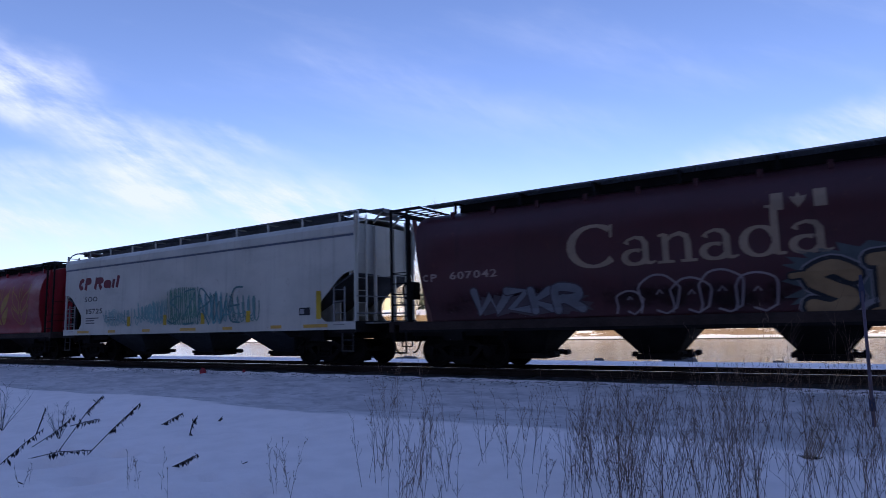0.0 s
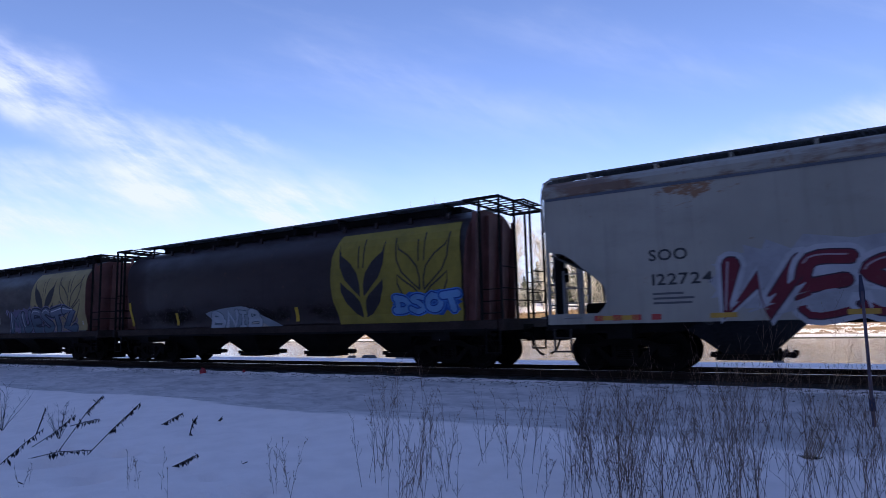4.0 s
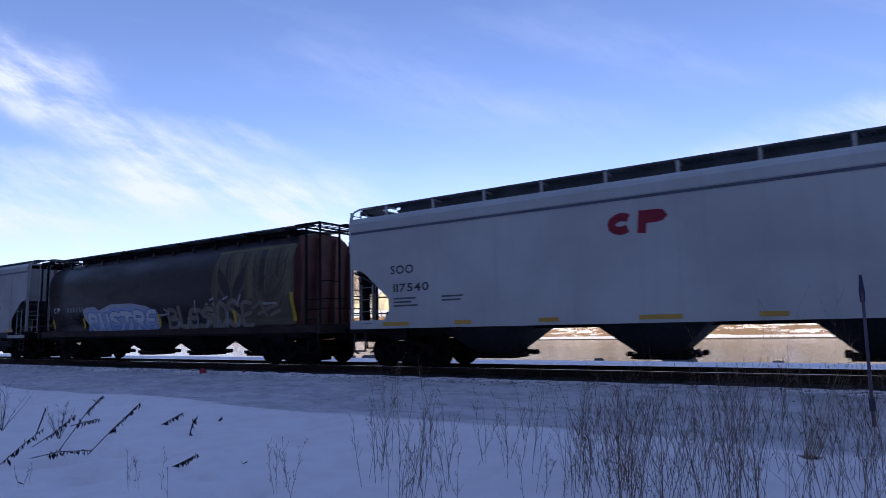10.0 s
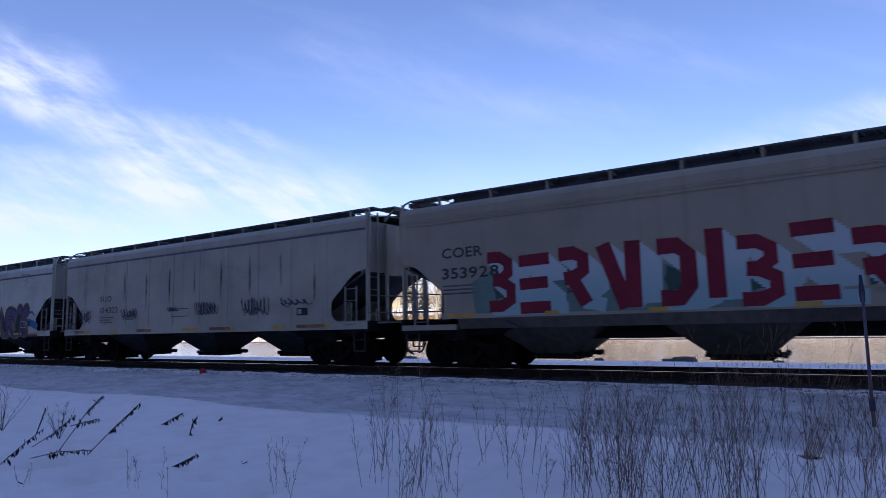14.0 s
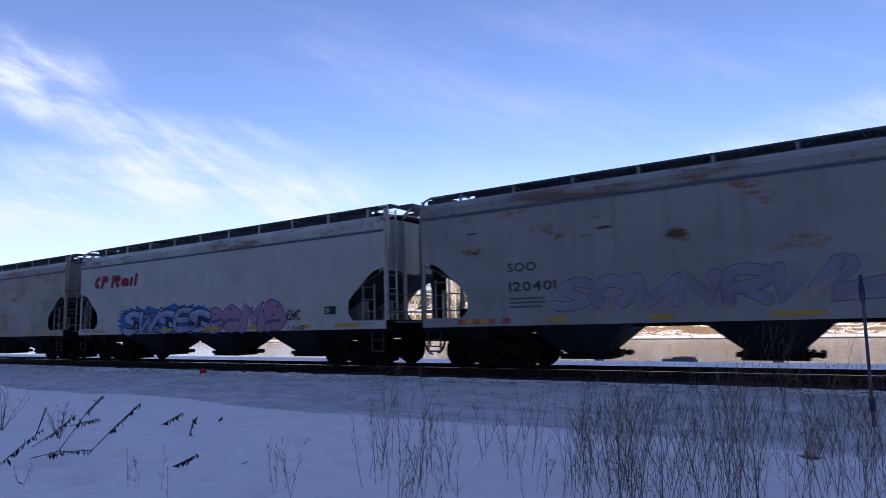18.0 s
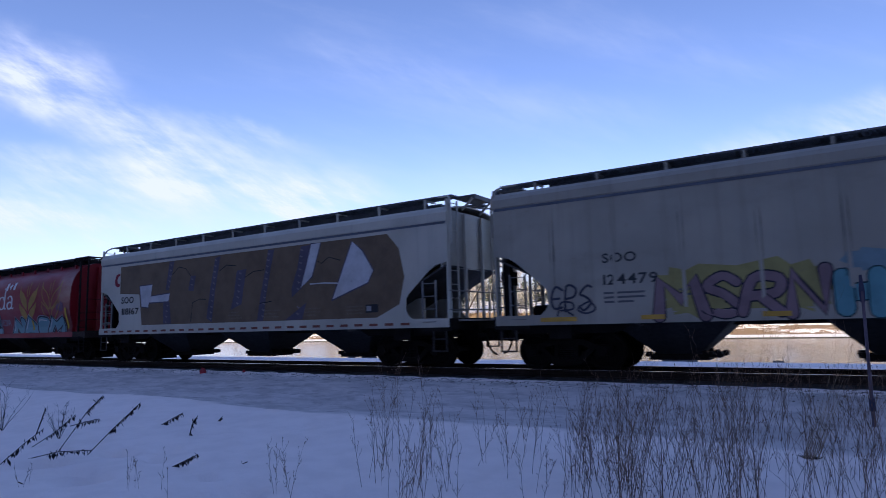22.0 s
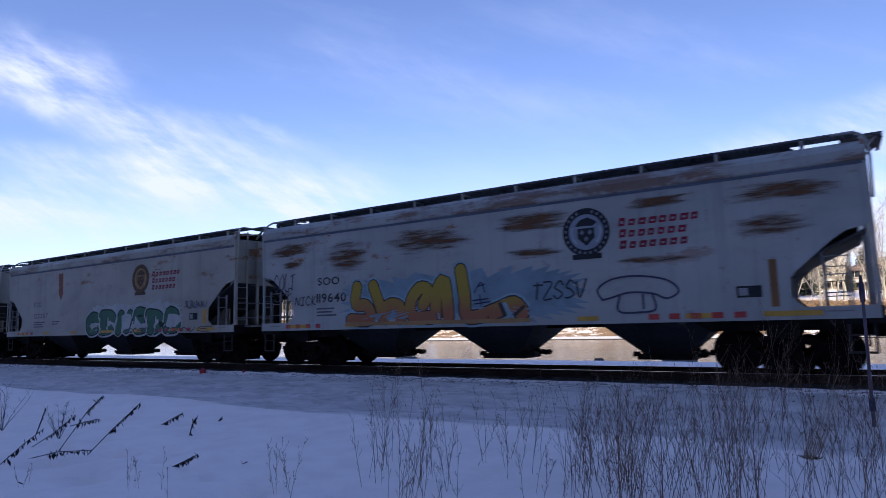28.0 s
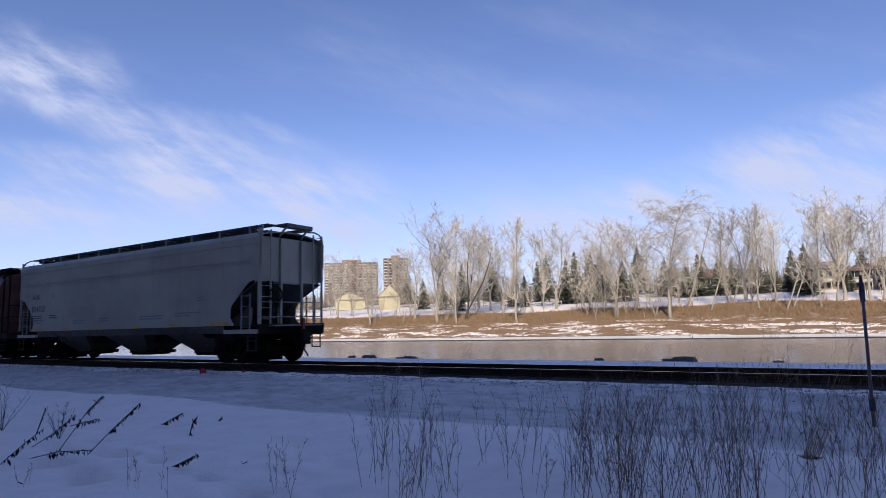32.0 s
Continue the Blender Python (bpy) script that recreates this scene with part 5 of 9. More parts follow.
for i, mark, (a, b, c, d), num, (e, f, g, h) in (
        (1, "SOO", (1.63, 2.6, 2.46, 2.66), "115725", (1.77, 3.0, 1.95, 2.16)), (5, "SOO", (2.39, 3.19, 2.41, 2.66), "122724", (2.43, 3.65, 1.88, 2.13)),
        (9, "SOO", (1.48, 2.26, 2.58, 2.82), "117540", (1.57, 2.75, 2.08, 2.31)), (11, "SOO", (2.75, 3.56, 2.40, 2.64), "124323", (2.78, 4.03, 1.95, 2.18)),
        (12, "COER", (1.33, 2.56, 2.88, 3.15), "353928", (1.33, 3.01, 2.33, 2.62)), (13, "SOO", (2.5, 3.2, 2.62, 2.82), "118212", (2.51, 3.59, 2.2, 2.4)),
        (15, "SOO", (2.56, 3.32, 2.40, 2.62), "120401", (2.58, 3.81, 1.92, 2.15)), (18, "SOO", (2.75, 3.52, 2.45, 2.67), "124479", (2.75, 3.95, 1.95, 2.19)),
        (19, "SOO", (2.71, 3.46, 2.40, 2.64), "124482", (2.71, 3.94, 1.90, 2.14)), (21, "SOO", (2.48, 3.19, 2.38, 2.62), "122207", (2.56, 3.81, 1.88, 2.10)),
        (22, "SOO", (2.45, 3.32, 2.42, 2.66), "119640", (2.40, 3.58, 1.90, 2.18)), (24, "AOK", (1.25, 1.95, 2.73, 2.95), "854753", (1.24, 2.42, 2.16, 2.42))):
    fade = ink((0.05, 0.05, 0.055)) if i not in (13, 21) else ink((0.2, 0.19, 0.18))
    S[i].word(mark, a, b, c, d, fade)
    if i == 13:
        S[i].rects("worn_number", [(e, f, g, h)], ink((0.3, 0.28, 0.26)))
    else:
        S[i].word(num, e, f, g, h, fade, layer=4 if i == 12 else 1)
    S[i].data_lines(e, f - 0.2, g - 0.2, 3)
    S[i].data_lines(f + 0.4, f + 1.2, g - 0.2, 2)
for i, num, (e, f, g, h), (a, b, c, d), col in ((6, "652198", (1.54, 2.68, 2.42, 2.64), (1.46, 1.92, 2.90, 3.13), (0.06, 0.06, 0.07)), (7, "650042", (1.37, 2.64, 2.11, 2.36), (1.32, 1.76, 2.60, 2.82), (0.06, 0.06, 0.07)),
                                          (16, "608030", (2.09, 3.36, 2.45, 2.66), (0.95, 1.4, 2.47, 2.68), (0.6, 0.55, 0.55)), (2, "607042", (1.75, 3.14, 2.32, 2.52), (0.9, 1.4, 2.3, 2.5), (0.34, 0.24, 0.2)),
                                          (3, "", (2.47, 3.87, 2.02, 2.21), (1.31, 1.68, 2.04, 2.23), (0.4, 0.34, 0.3)), (8, "", (2.3, 3.4, 2.06, 2.26), (1.19, 1.78, 2.05, 2.28), (0.5, 0.48, 0.46))):
    if num:
        S[i].word(num, e, f, g, h, ink(col))
    else:
        S[i].rects("worn_number", [(e + 0.24 * j, e + 0.24 * j + 0.15, g, h) for j in range(6)], ink(shade(col, 0.4)))
    S[i].blocks("owner_mark", a, b, c, d, "cp", ink(col))
for i, z in ((1, 0), (10, 0), (14, 0), (20, 0)):
    S[i].blocks("slanted_red_mark", 1.05, 2.05, 2.96, 3.46, "cp", DARKRED if i == 1 else REDMARK, 0.25, 0.03, "red slanted owner's mark")
    S[i].blocks("slanted_red_mark", 2.3, 4.15, 2.96, 3.44, "roil", DARKRED if i == 1 else REDMARK, 0.25, 0.02, "red slanted owner's mark")
for i, (a, b, c, d) in ((7, (7.28, 8.67, 3.26, 3.78)), (9, (7.63, 9.0, 3.05, 3.55))):
    S[i].blocks("red_block_mark", a, b, c, d, "cp", REDMARK, 0.12, 0.08, "bold red owner's mark")
for i in (5, 15, 21, 22):
    S[i].crest(10.9, 3.2, 0.56, BLACK_PAINT if i != 21 else ink((0.10, 0.06, 0.03)), {5: (0.46, 0.37, 0.26), 15: (0.33, 0.27, 0.20), 21: (0.32, 0.18, 0.08), 22: (0.30, 0.33, 0.38)}[i])
    S[i].rows3(11.65, 13.4, 2.74, 3.5, REDMARK)
S[6].crest(8.1, 3.02, 0.7, BLACK_PAINT, (0.50, 0.53, 0.57))

# safety tape along the sills
for i in range(25):
    st = CARS[i][0]
    if st in ("plain", "ribbed"):
        z = 1.215
        S[i].tape([] if i == 17 else [(1.2 + j * 2.35, 1.2 + j * 2.35 + (0.5 if j % 3 else 0.9)) for j in range(6)] + [(14.4, 15.4)], z=z)
        if i in (5, 15, 21, 22):
            S[i].tape([(0.7 + j * 0.42, 0.9 + j * 0.42) for j in range(1, 5)] + [(12.2 + j * 0.42, 12.42 + j * 0.42) for j in range(5)], REFLECT_RED, z=z, h=0.12)
        if i == 17:
            S[i].tape([(0.4 + j * 0.55, 0.7 + j * 0.55) for j in range(28)], ink((0.22, 0.07, 0.05)), z=1.2, h=0.07)
    elif st in ("deep", "curved"):
        S[i].tape([(1.5, 2.3), (4.2, 4.55), (6.6, 7.0), (9.35, 9.8), (11.8, 12.3), (14.1, 15.0)], z=1.38, h=0.09)
    else:
        for u, tall in {2: ((15.67, 1),), 4: ((0.95, 1), (3.8, 0), (9.92, 0)), 8: ((1.0, 0), (3.55, 0), (8.87, 0), (13.15, 0), (15.98, 1)), 16: ((0.96, 1), (5.48, 0), (8.85, 0), (12.48, 0), (15.57, 1))}.get(i, ()):
            S[i].tape([(u - 0.07, u + 0.07)], YELLOW if i != 2 else ink((0.16, 0.10, 0.02)), z=1.84 if tall else 1.59, h=0.9 if tall else 0.44)
for i, a in ((1, 14.2), (9, 14.2), (14, 13.99), (20, 13.94), (17, 14.0), (22, 13.95), (5, 14.1), (21, 14.0), (10, 14.0), (11, 14.0), (19, 14.0)):
    S[i].box_plate(a, a + 0.46, 1.55, 1.78)

# the pieces, car by car
S[0].wheat(11.3, 13.2, 1.6, 3.6, GOLD)
S[0].wheat(13.3, 15.2, 1.6, 3.6, GOLD, False)
for j, (a, b, c, d, col, n) in enumerate(((3.0, 5.2, 1.4, 2.1, (0.25, 0.38, 0.36), 7), (5.2, 7.6, 1.4, 2.35, (0.20, 0.36, 0.34), 8), (7.4, 9.6, 1.35, 2.75, (0.10, 0.24, 0.18), 7), (9.3, 11.0, 1.35, 2.5, (0.12, 0.30, 0.30), 6), (10.8, 12.4, 1.4, 2.3, (0.14, 0.26, 0.24), 5))):
    S[1].scribble(a, b, c, d, ink(col), 4 + j, n, 0.02)
S[1].tag("SZRWE", 7.5, 11.6, 1.4, 2.5, ink((0.09, 0.20, 0.20)), 12, 0.03)
S[1].tape([(4.84, 5.05), (7.2, 7.4), (9.4, 9.6), (11.76, 11.96)], YELLOW, z=1.58, h=0.38)
S[1].tape([(14.92, 15.12)], YELLOW, z=1.84, h=0.84)
S[2].burst(9.3, 15.3, 1.06, 2.62, ink((0.075, 0.088, 0.09)), 20, 30, 0.42)
S[2].throw("SIZES", 9.72, 14.35, 1.06, 2.28, ink((0.30, 0.185, 0.085)), BLK, 21, 0.20, 0.075, ink((0.24, 0.22, 0.23)), 0.03, None, 0.10, 0.14, d2=2.52)
S[2].daub("graffiti_outline", [([(14.2, 2.14), (14.48, 2.12)], 0.09), ([(9.52, 1.93), (9.74, 1.95)], 0.09)], BLK, 2)
S[2].daub("graffiti_fill", [([(14.2, 2.14), (14.48, 2.12)], 0.055), ([(9.52, 1.93), (9.74, 1.95)], 0.055)], ink((0.30, 0.185, 0.085)), 4.6)
S[2].burst(2.3, 5.6, 1.28, 1.9, ink((0.085, 0.06, 0.065)), 23, 16, 0.6)
S[2].throw("WZKR", 2.35, 5.3, 1.34, 2.08, ink((0.17, 0.17, 0.185)), ink((0.06, 0.04, 0.05)), 22, 0.17, 0.03, None, 0.04, None, 0.3, 0.3)
# a row of bubble letters in one pale line
BUBBLE = ink((0.27, 0.215, 0.215))
for j, (u, w, h) in enumerate(((6.35, 0.3, 0.5), (7.0, 0.42, 0.82), (7.65, 0.4, 0.72), (8.25, 0.44, 0.85), (8.9, 0.42, 0.75))):
    S[2].ribbon("graffiti_line", [[(u - w, 1.3), (u - 0.9 * w, 1.45)] + [(u + w * math.cos(2.9 - 0.27 * q) * (1 + 0.08 * math.sin(q * 1.3 + j)), 1.3 + 0.55 * h + 0.45 * h * math.sin(2.9 - 0.27 * q)) for q in range(11)] + [(u + 0.8 * w, 1.4), (u + 0.3 * w, 1.28), (u - 0.2 * w, 1.36)]], 0.022, BUBBLE)
    S[2].ribbon("graffiti_line", [[(u - 0.15 * w, 1.45 + 0.3 * h), (u + 0.05 * w, 1.5 + 0.36 * h), (u + 0.2 * w, 1.45 + 0.3 * h)]], 0.016, BUBBLE)
S[3].throw("DWOT", 3.85, 8.2, 1.10, 2.2, ink((0.52, 0.50, 0.43)), ink((0.05, 0.07, 0.055)), 31, 0.23, 0.05, ink((0.46, 0.44, 0.40)), 0.035, None, 0.14, 0.16)
S[3].daub("graffiti_tag", [(flow([(4.5, 1.3), (5.4, 1.7), (6.4, 1.62), (7.2, 1.9)]), 0.02), (flow([(5.0, 2.0), (5.6, 1.45), (6.6, 1.5)]), 0.02)], ink((0.06, 0.09, 0.06)), 5)
S[3].burst(9.2, 15.5, 1.06, 2.5, ink((0.13, 0.12, 0.22)), 32, 30, 0.3)
S[3].throw("MUESTZ", 9.35, 15.3, 1.18, 2.3, ink((0.135, 0.165, 0.24), (0.06, 0.10, 0.15), 1.4, 2.1), ink((0.012, 0.016, 0.04)), 33, 0.19, 0.075, ink((0.22, 0.20, 0.32)), 0.03, PALE, 0.2, 0.26, d2=2.42)
S[3].daub("graffiti_fill", [([(9.45, 1.12), (15.4, 1.12)], 0.05)], ink((0.12, 0.12, 0.17)), 5)
S[3].daub("graffiti_fill", [(flow([(9.0, 2.2), (9.15, 2.36), (9.1, 2.1), (9.3, 2.3), (9.35, 2.12)]), 0.03)], ink((0.22, 0.19, 0.32)), 3)
S[3].tag("HNOOH", 2.55, 3.75, 1.45, 1.68, ink((0.20, 0.22, 0.26)), 35, 0.015)
S[3].rects("placard", [(15.72, 15.86, 1.52, 1.69)], WHT)
S[3].rects("flag_mark", [(1.28, 1.62, 2.65, 3.18)], ink((0.42, 0.38, 0.34)))
S[3].lay("flag_leaf", [(1.75, 2.9), (2.0, 2.75), (2.03, 2.65), (2.07, 2.75), (2.33, 2.9), (2.2, 3.05), (2.04, 3.2), (1.9, 3.05)], [tuple(range(8))], ink((0.42, 0.38, 0.34)))
GREYINK = ink((0.36, 0.33, 0.30))
S[3].word("Government", 2.9, 4.98, 3.05, 3.26, GREYINK)
S[3].word("of Canada", 2.97, 4.66, 2.62, 2.83, GREYINK)
S[3].word("Gouvernement", 5.54, 8.03, 2.99, 3.22, GREYINK)
S[3].word("du Canada", 5.56, 7.42, 2.60, 2.83, GREYINK)


def panel(side, a, b, c, d, ground_ink, leaf_ink, line_ink):
    pts = [(a + 0.25, c), (b, c), (b + 0.1, 0.5 * (c + d)), (b, d), (a + 0.3, d), (a + 0.06, 0.75 * d + 0.25 * c), (a, 0.5 * (c + d)), (a + 0.06, 0.75 * c + 0.25 * d)]
    side.lay("wheat_panel", pts, [tuple(range(8))], ground_ink, 1, "yellow painted panel")
    m = 0.5 * (a + b)
    side.wheat(a + 0.25, m - 0.1, c + 0.15, d - 0.15, leaf_ink, True, 2)
    side.wheat(m + 0.1, b - 0.2, c + 0.3, d - 0.15, line_ink, False, 2)


panel(S[3], 11.42, 16.1, 1.3, 3.9, ink((0.40, 0.31, 0.13)), ink((0.035, 0.028, 0.03)), ink((0.05, 0.04, 0.035)))
panel(S[4], 11.44, 15.92, 1.22, 3.88, ink((0.30, 0.235, 0.03)), ink((0.03, 0.025, 0.03)), ink((0.07, 0.055, 0.03)))
panel(S[8], 12.05, 16.0, 1.3, 3.85, ink((0.105, 0.083, 0.048)), ink((0.045, 0.035, 0.03)), ink((0.06, 0.05, 0.035)))
S[4].burst(13.62, 16.0, 1.38, 2.12, ink((0.03, 0.10, 0.38)), 40, 14, 0.5, 2.4)
S[4].throw("DSOT", 13.75, 15.95, 1.46, 2.04, ink((0.16, 0.36, 0.66)), ink((0.02, 0.06, 0.30)), 41, 0.17, 0.035, ink((0.08, 0.24, 0.62)), 0.03, None, 0.2, 0.2, base=3.0)
S[4].lay("graffiti_cloud", flow([(5.42, 1.74), (5.9, 1.84), (6.9, 1.92), (7.6, 1.90), (8.3, 1.6), (9.2, 1.14), (5.9, 1.12), (5.75, 1.5), (5.42, 1.74)], 3)[:-1], [tuple(range(24))], ink((0.34, 0.38, 0.42), (0.22, 0.28, 0.33), 1.2, 1.9), 1)
S[4].throw("BNIB", 5.7, 8.3, 1.16, 1.84, ink((0.42, 0.47, 0.54)), ink((0.08, 0.12, 0.16)), 42, 0.15, 0.025, None, 0.03, None, 0.2, 0.1)
S[4].lay("graffiti_fill", [(7.3, 1.14), (8.9, 1.14), (7.9, 1.52)], [(0, 1, 2)], ink((0.42, 0.40, 0.37)), 3)
S[5].burst(3.5, 8.75, 1.10, 2.75, ink((0.40, 0.40, 0.42)), 50, 26, 0.35)
S[5].throw("WESM", 3.72, 8.6, 1.08, 2.44, ink((0.17, 0.018, 0.032)), ink((0.06, 0.03, 0.05)), 51, 0.165, 0.028, ink((0.50, 0.50, 0.53)), 0.10, ink((0.40, 0.30, 0.32)), 0.3, 0.2, d2=2.34)
for x, z, r in ((8.95, 1.86, 0.28), (9.0, 2.17, 0.22), (10.13, 2.5, 0.2), (10.4, 2.44, 0.16), (11.61, 2.46, 0.2), (12.3, 2.2, 0.36), (12.4, 1.7, 0.4), (8.8, 1.6, 0.22)):
    S[5].burst(x - r, x + r, z - r, z + r, ink((0.13, 0.11, 0.26)), int(x * 10), 8, 0.35)
S[5].throw("SENDSEB", 8.85, 12.35, 1.62, 2.44, ink((0.045, 0.085, 0.075)), ink((0.012, 0.02, 0.025)), 52, 0.19, 0.035, ink((0.012, 0.02, 0.025)), 0.10, ink((0.16, 0.17, 0.18)), 0.15, 0.3)
S[5].throw("HVNETH", 8.75, 12.4, 1.10, 1.80, ink((0.085, 0.03, 0.045)), ink((0.015, 0.03, 0.03)), 53, 0.19, 0.035, ink((0.015, 0.03, 0.03)), 0.10, ink((0.20, 0.14, 0.15)), 0.3, 0.3, base=5.2)
S[5].tag("CO", 13.0, 13.7, 2.1, 2.4, ink((0.14, 0.08, 0.13)), 54, 0.03)
ORANGE7, WHITE7, EDGE7 = ink((0.34, 0.17, 0.075)), ink((0.60, 0.60, 0.68)), ink((0.05, 0.025, 0.05))
S[7].burst(5.9, 7.4, 1.40, 2.62, ORANGE7, 70, 9, 0.55)
S[7].burst(6.9, 9.6, 1.38, 2.45, ORANGE7, 72, 14, 0.4)
arrow = [(5.92, 2.10), (6.35, 2.12), (6.35, 2.30), (6.92, 1.92), (6.3, 1.52), (6.34, 1.72), (5.92, 1.78)]
body = [(6.72, 2.36), (7.05, 2.28), (7.0, 2.1), (7.3, 2.36), (7.55, 2.2), (7.42, 2.52), (8.72, 2.56), (8.62, 2.36), (9.42, 2.72), (9.3, 2.35), (9.34, 2.05), (9.18, 1.9), (9.4, 1.6), (9.1, 1.385), (7.1, 1.385), (6.95, 1.75), (7.12, 2.0)]
for shape, lay0 in ((arrow, 2), (body, 3)):
    S[7].lay("graffiti_fill", shape, [tuple(range(len(shape)))], WHITE7, lay0)
    S[7].daub("graffiti_outline", [(shape + shape[:1], 0.032)], EDGE7, lay0 + 0.4)
S[7].lay("graffiti_fill", [(8.4, 1.385), (8.75, 1.385), (8.62, 1.78), (8.48, 1.74)], [(0, 1, 2, 3)], ORANGE7, 4)
S[7].daub("graffiti_line", [(flow(l), 0.018) for l in ([(7.5, 2.0), (7.75, 1.9), (7.8, 2.1), (7.6, 2.1), (7.7, 1.7), (7.5, 1.6)], [(7.95, 1.4), (8.05, 1.8), (8.0, 2.2), (7.7, 2.35)], [(8.35, 2.45), (8.45, 2.05), (8.3, 1.85), (8.5, 1.7)],
                                                         [(8.95, 1.42), (8.85, 1.8), (9.0, 2.05), (8.75, 2.2), (8.7, 2.4)], [(7.2, 1.5), (7.35, 1.8), (7.25, 2.0)])], EDGE7, 4.5)
S[7].daub("graffiti_tag", [(flow(l), 0.045) for l in ([(9.75, 1.7), (10.0, 1.95), (9.9, 2.3), (10.12, 2.05), (10.35, 1.98)], [(9.95, 2.42), (10.05, 1.9), (9.85, 1.55)], [(10.1, 1.85), (10.5, 1.8)], [(9.8, 1.95), (10.3, 1.6)])], ink((0.40, 0.21, 0.10)), 2)
S[8].lay("graffiti_cloud", [(3.57, 2.13), (3.89, 2.23), (4.52, 2.23), (4.82, 2.08), (5.7, 2.29), (7.17, 2.28), (8.18, 2.13), (8.81, 1.89), (8.91, 1.36), (8.71, 1.24), (7.65, 1.2), (4.31, 1.2), (3.89, 1.43), (3.62, 1.78)],
         [tuple(range(14))], ink((0.42, 0.43, 0.48)), 1)
S[8].lay("graffiti_fill", [(3.78, 2.08), (4.51, 2.13), (4.92, 1.96), (5.89, 2.14), (7.17, 2.14), (8.1, 2.03), (8.65, 1.84), (8.72, 1.37), (7.66, 1.26), (4.41, 1.34)], [tuple(range(10))], ink((0.34, 0.42, 0.62), (0.46, 0.49, 0.56), 1.2, 1.9), 2)
S[8].throw("RUSTRE", 3.85, 8.75, 1.22, 2.05, ink((0.66, 0.68, 0.72), (0.20, 0.32, 0.52), 1.3, 1.7), ink((0.06, 0.14, 0.34)), 81, 0.15, 0.028, None, 0.03, None, 0.15, 0.05)
TANC = ink((0.21, 0.17, 0.125))
S[8].throw("BLES", 9.4, 12.0, 1.16, 2.06, TANC, ink((0.075, 0.055, 0.05)), 90, 0.17, 0.03, None, 0.03, None, 0.3, 0.25)
S[8].throw("HOSE", 11.6, 14.1, 1.16, 2.22, TANC, ink((0.075, 0.055, 0.05)), 91, 0.17, 0.03, None, 0.03, None, 0.3, 0.25)
S[8].daub("graffiti_tag", [(flow(l), 0.05) for l in ([(14.1, 1.85), (14.5, 2.0), (14.9, 1.95)], [(14.3, 1.65), (14.8, 1.8), (15.3, 1.95)], [(14.5, 2.08), (14.7, 1.6)], [(14.9, 1.6), (15.35, 1.75)])], TANC, 3)
S[8].daub("graffiti_highlight", [(flow(l), 0.035) for l in ([(9.0, 1.76), (9.5, 1.8)], [(9.3, 1.98), (9.55, 1.86)], [(11.1, 1.8), (11.16, 2.2)], [(12.0, 2.2), (12.2, 2.26)], [(12.7, 2.2), (12.95, 2.28)], [(13.45, 2.05), (13.6, 2.3)], [(14.7, 1.98), (15.25, 1.98)])], ink((0.33, 0.32, 0.33)), 8)
S[8].daub("graffiti_highlight", [([(10.0 + 0.55 * j, 1.25), (10.06 + 0.55 * j, 1.5 + 0.12 * (j % 3))], 0.045) for j in range(7)], ink((0.20, 0.24, 0.28)), 7)
S[8].rects("panel_edge", [(12.2, 15.9, 3.78, 3.88)], ink((0.17, 0.14, 0.06)), 2)
for j in range(9):
    S[8].rects("paint_run", [(12.3 + 0.41 * j + 0.12 * (j % 2), 12.36 + 0.41 * j + 0.16 * (j % 3), 2.2 + 0.2 * (j % 4), 3.75)], ink((0.05, 0.04, 0.032) if j % 2 else (0.15, 0.12, 0.065)), 1.4)
GOLDRIM, VIOLET = ink((0.22, 0.165, 0.075)), ink((0.105, 0.072, 0.17), (0.07, 0.05, 0.12))
S[10].burst(1.55, 6.1, 1.08, 2.5, BLK, 100, 18, 0.16)
S[10].throw("SMCB", 1.75, 5.85, 1.12, 2.44, ink((0.085, 0.075, 0.16), (0.05, 0.075, 0.09), 1.3, 2.0), BLK, 101, 0.21, 0.05, GOLDRIM, 0.05, None, 0.1, 0.2)
S[10].daub("graffiti_outline", [(flow(l), 0.20) for l in ([(6.0, 1.95), (6.5, 2.3), (6.75, 1.3)], [(6.95, 2.25), (7.5, 1.35), (7.2, 2.1)], [(7.7, 2.1), (8.1, 1.32), (8.35, 2.1)], [(8.45, 2.15), (8.75, 1.3)], [(8.9, 2.3), (9.25, 1.35)])], BLK, 2)
S[10].daub("graffiti_fill", [(flow(l), 0.115) for l in ([(6.0, 1.95), (6.5, 2.3), (6.75, 1.3)], [(6.95, 2.25), (7.5, 1.35), (7.2, 2.1)], [(7.7, 2.1), (8.1, 1.32), (8.35, 2.1)], [(8.45, 2.15), (8.75, 1.3)], [(8.9, 2.3), (9.25, 1.35)])], ink((0.20, 0.20, 0.24), (0.07, 0.07, 0.10), 1.3, 2.0), 3)
S[10].daub("graffiti_fill", [([(6.0, 1.16), (9.9, 1.16)], 0.07)], GOLDRIM, 4)
S[10].daub("graffiti_fill", [(flow([(9.3, 1.9), (9.7, 2.1), (9.9, 1.8), (9.6, 1.65)]), 0.12), (flow([(13.9, 1.75), (14.5, 1.7), (15.0, 1.55)]), 0.16), (flow([(14.0, 2.0), (14.5, 2.2), (14.8, 2.05)]), 0.05)], ink((0.05, 0.17, 0.36)), 1.5)
S[10].throw("TARK", 9.95, 14.15, 1.06, 2.40, VIOLET, BLK, 103, 0.215, 0.055, GOLDRIM, 0.085, None, 0.14, 0.24, d2=2.52, drop=BLK)
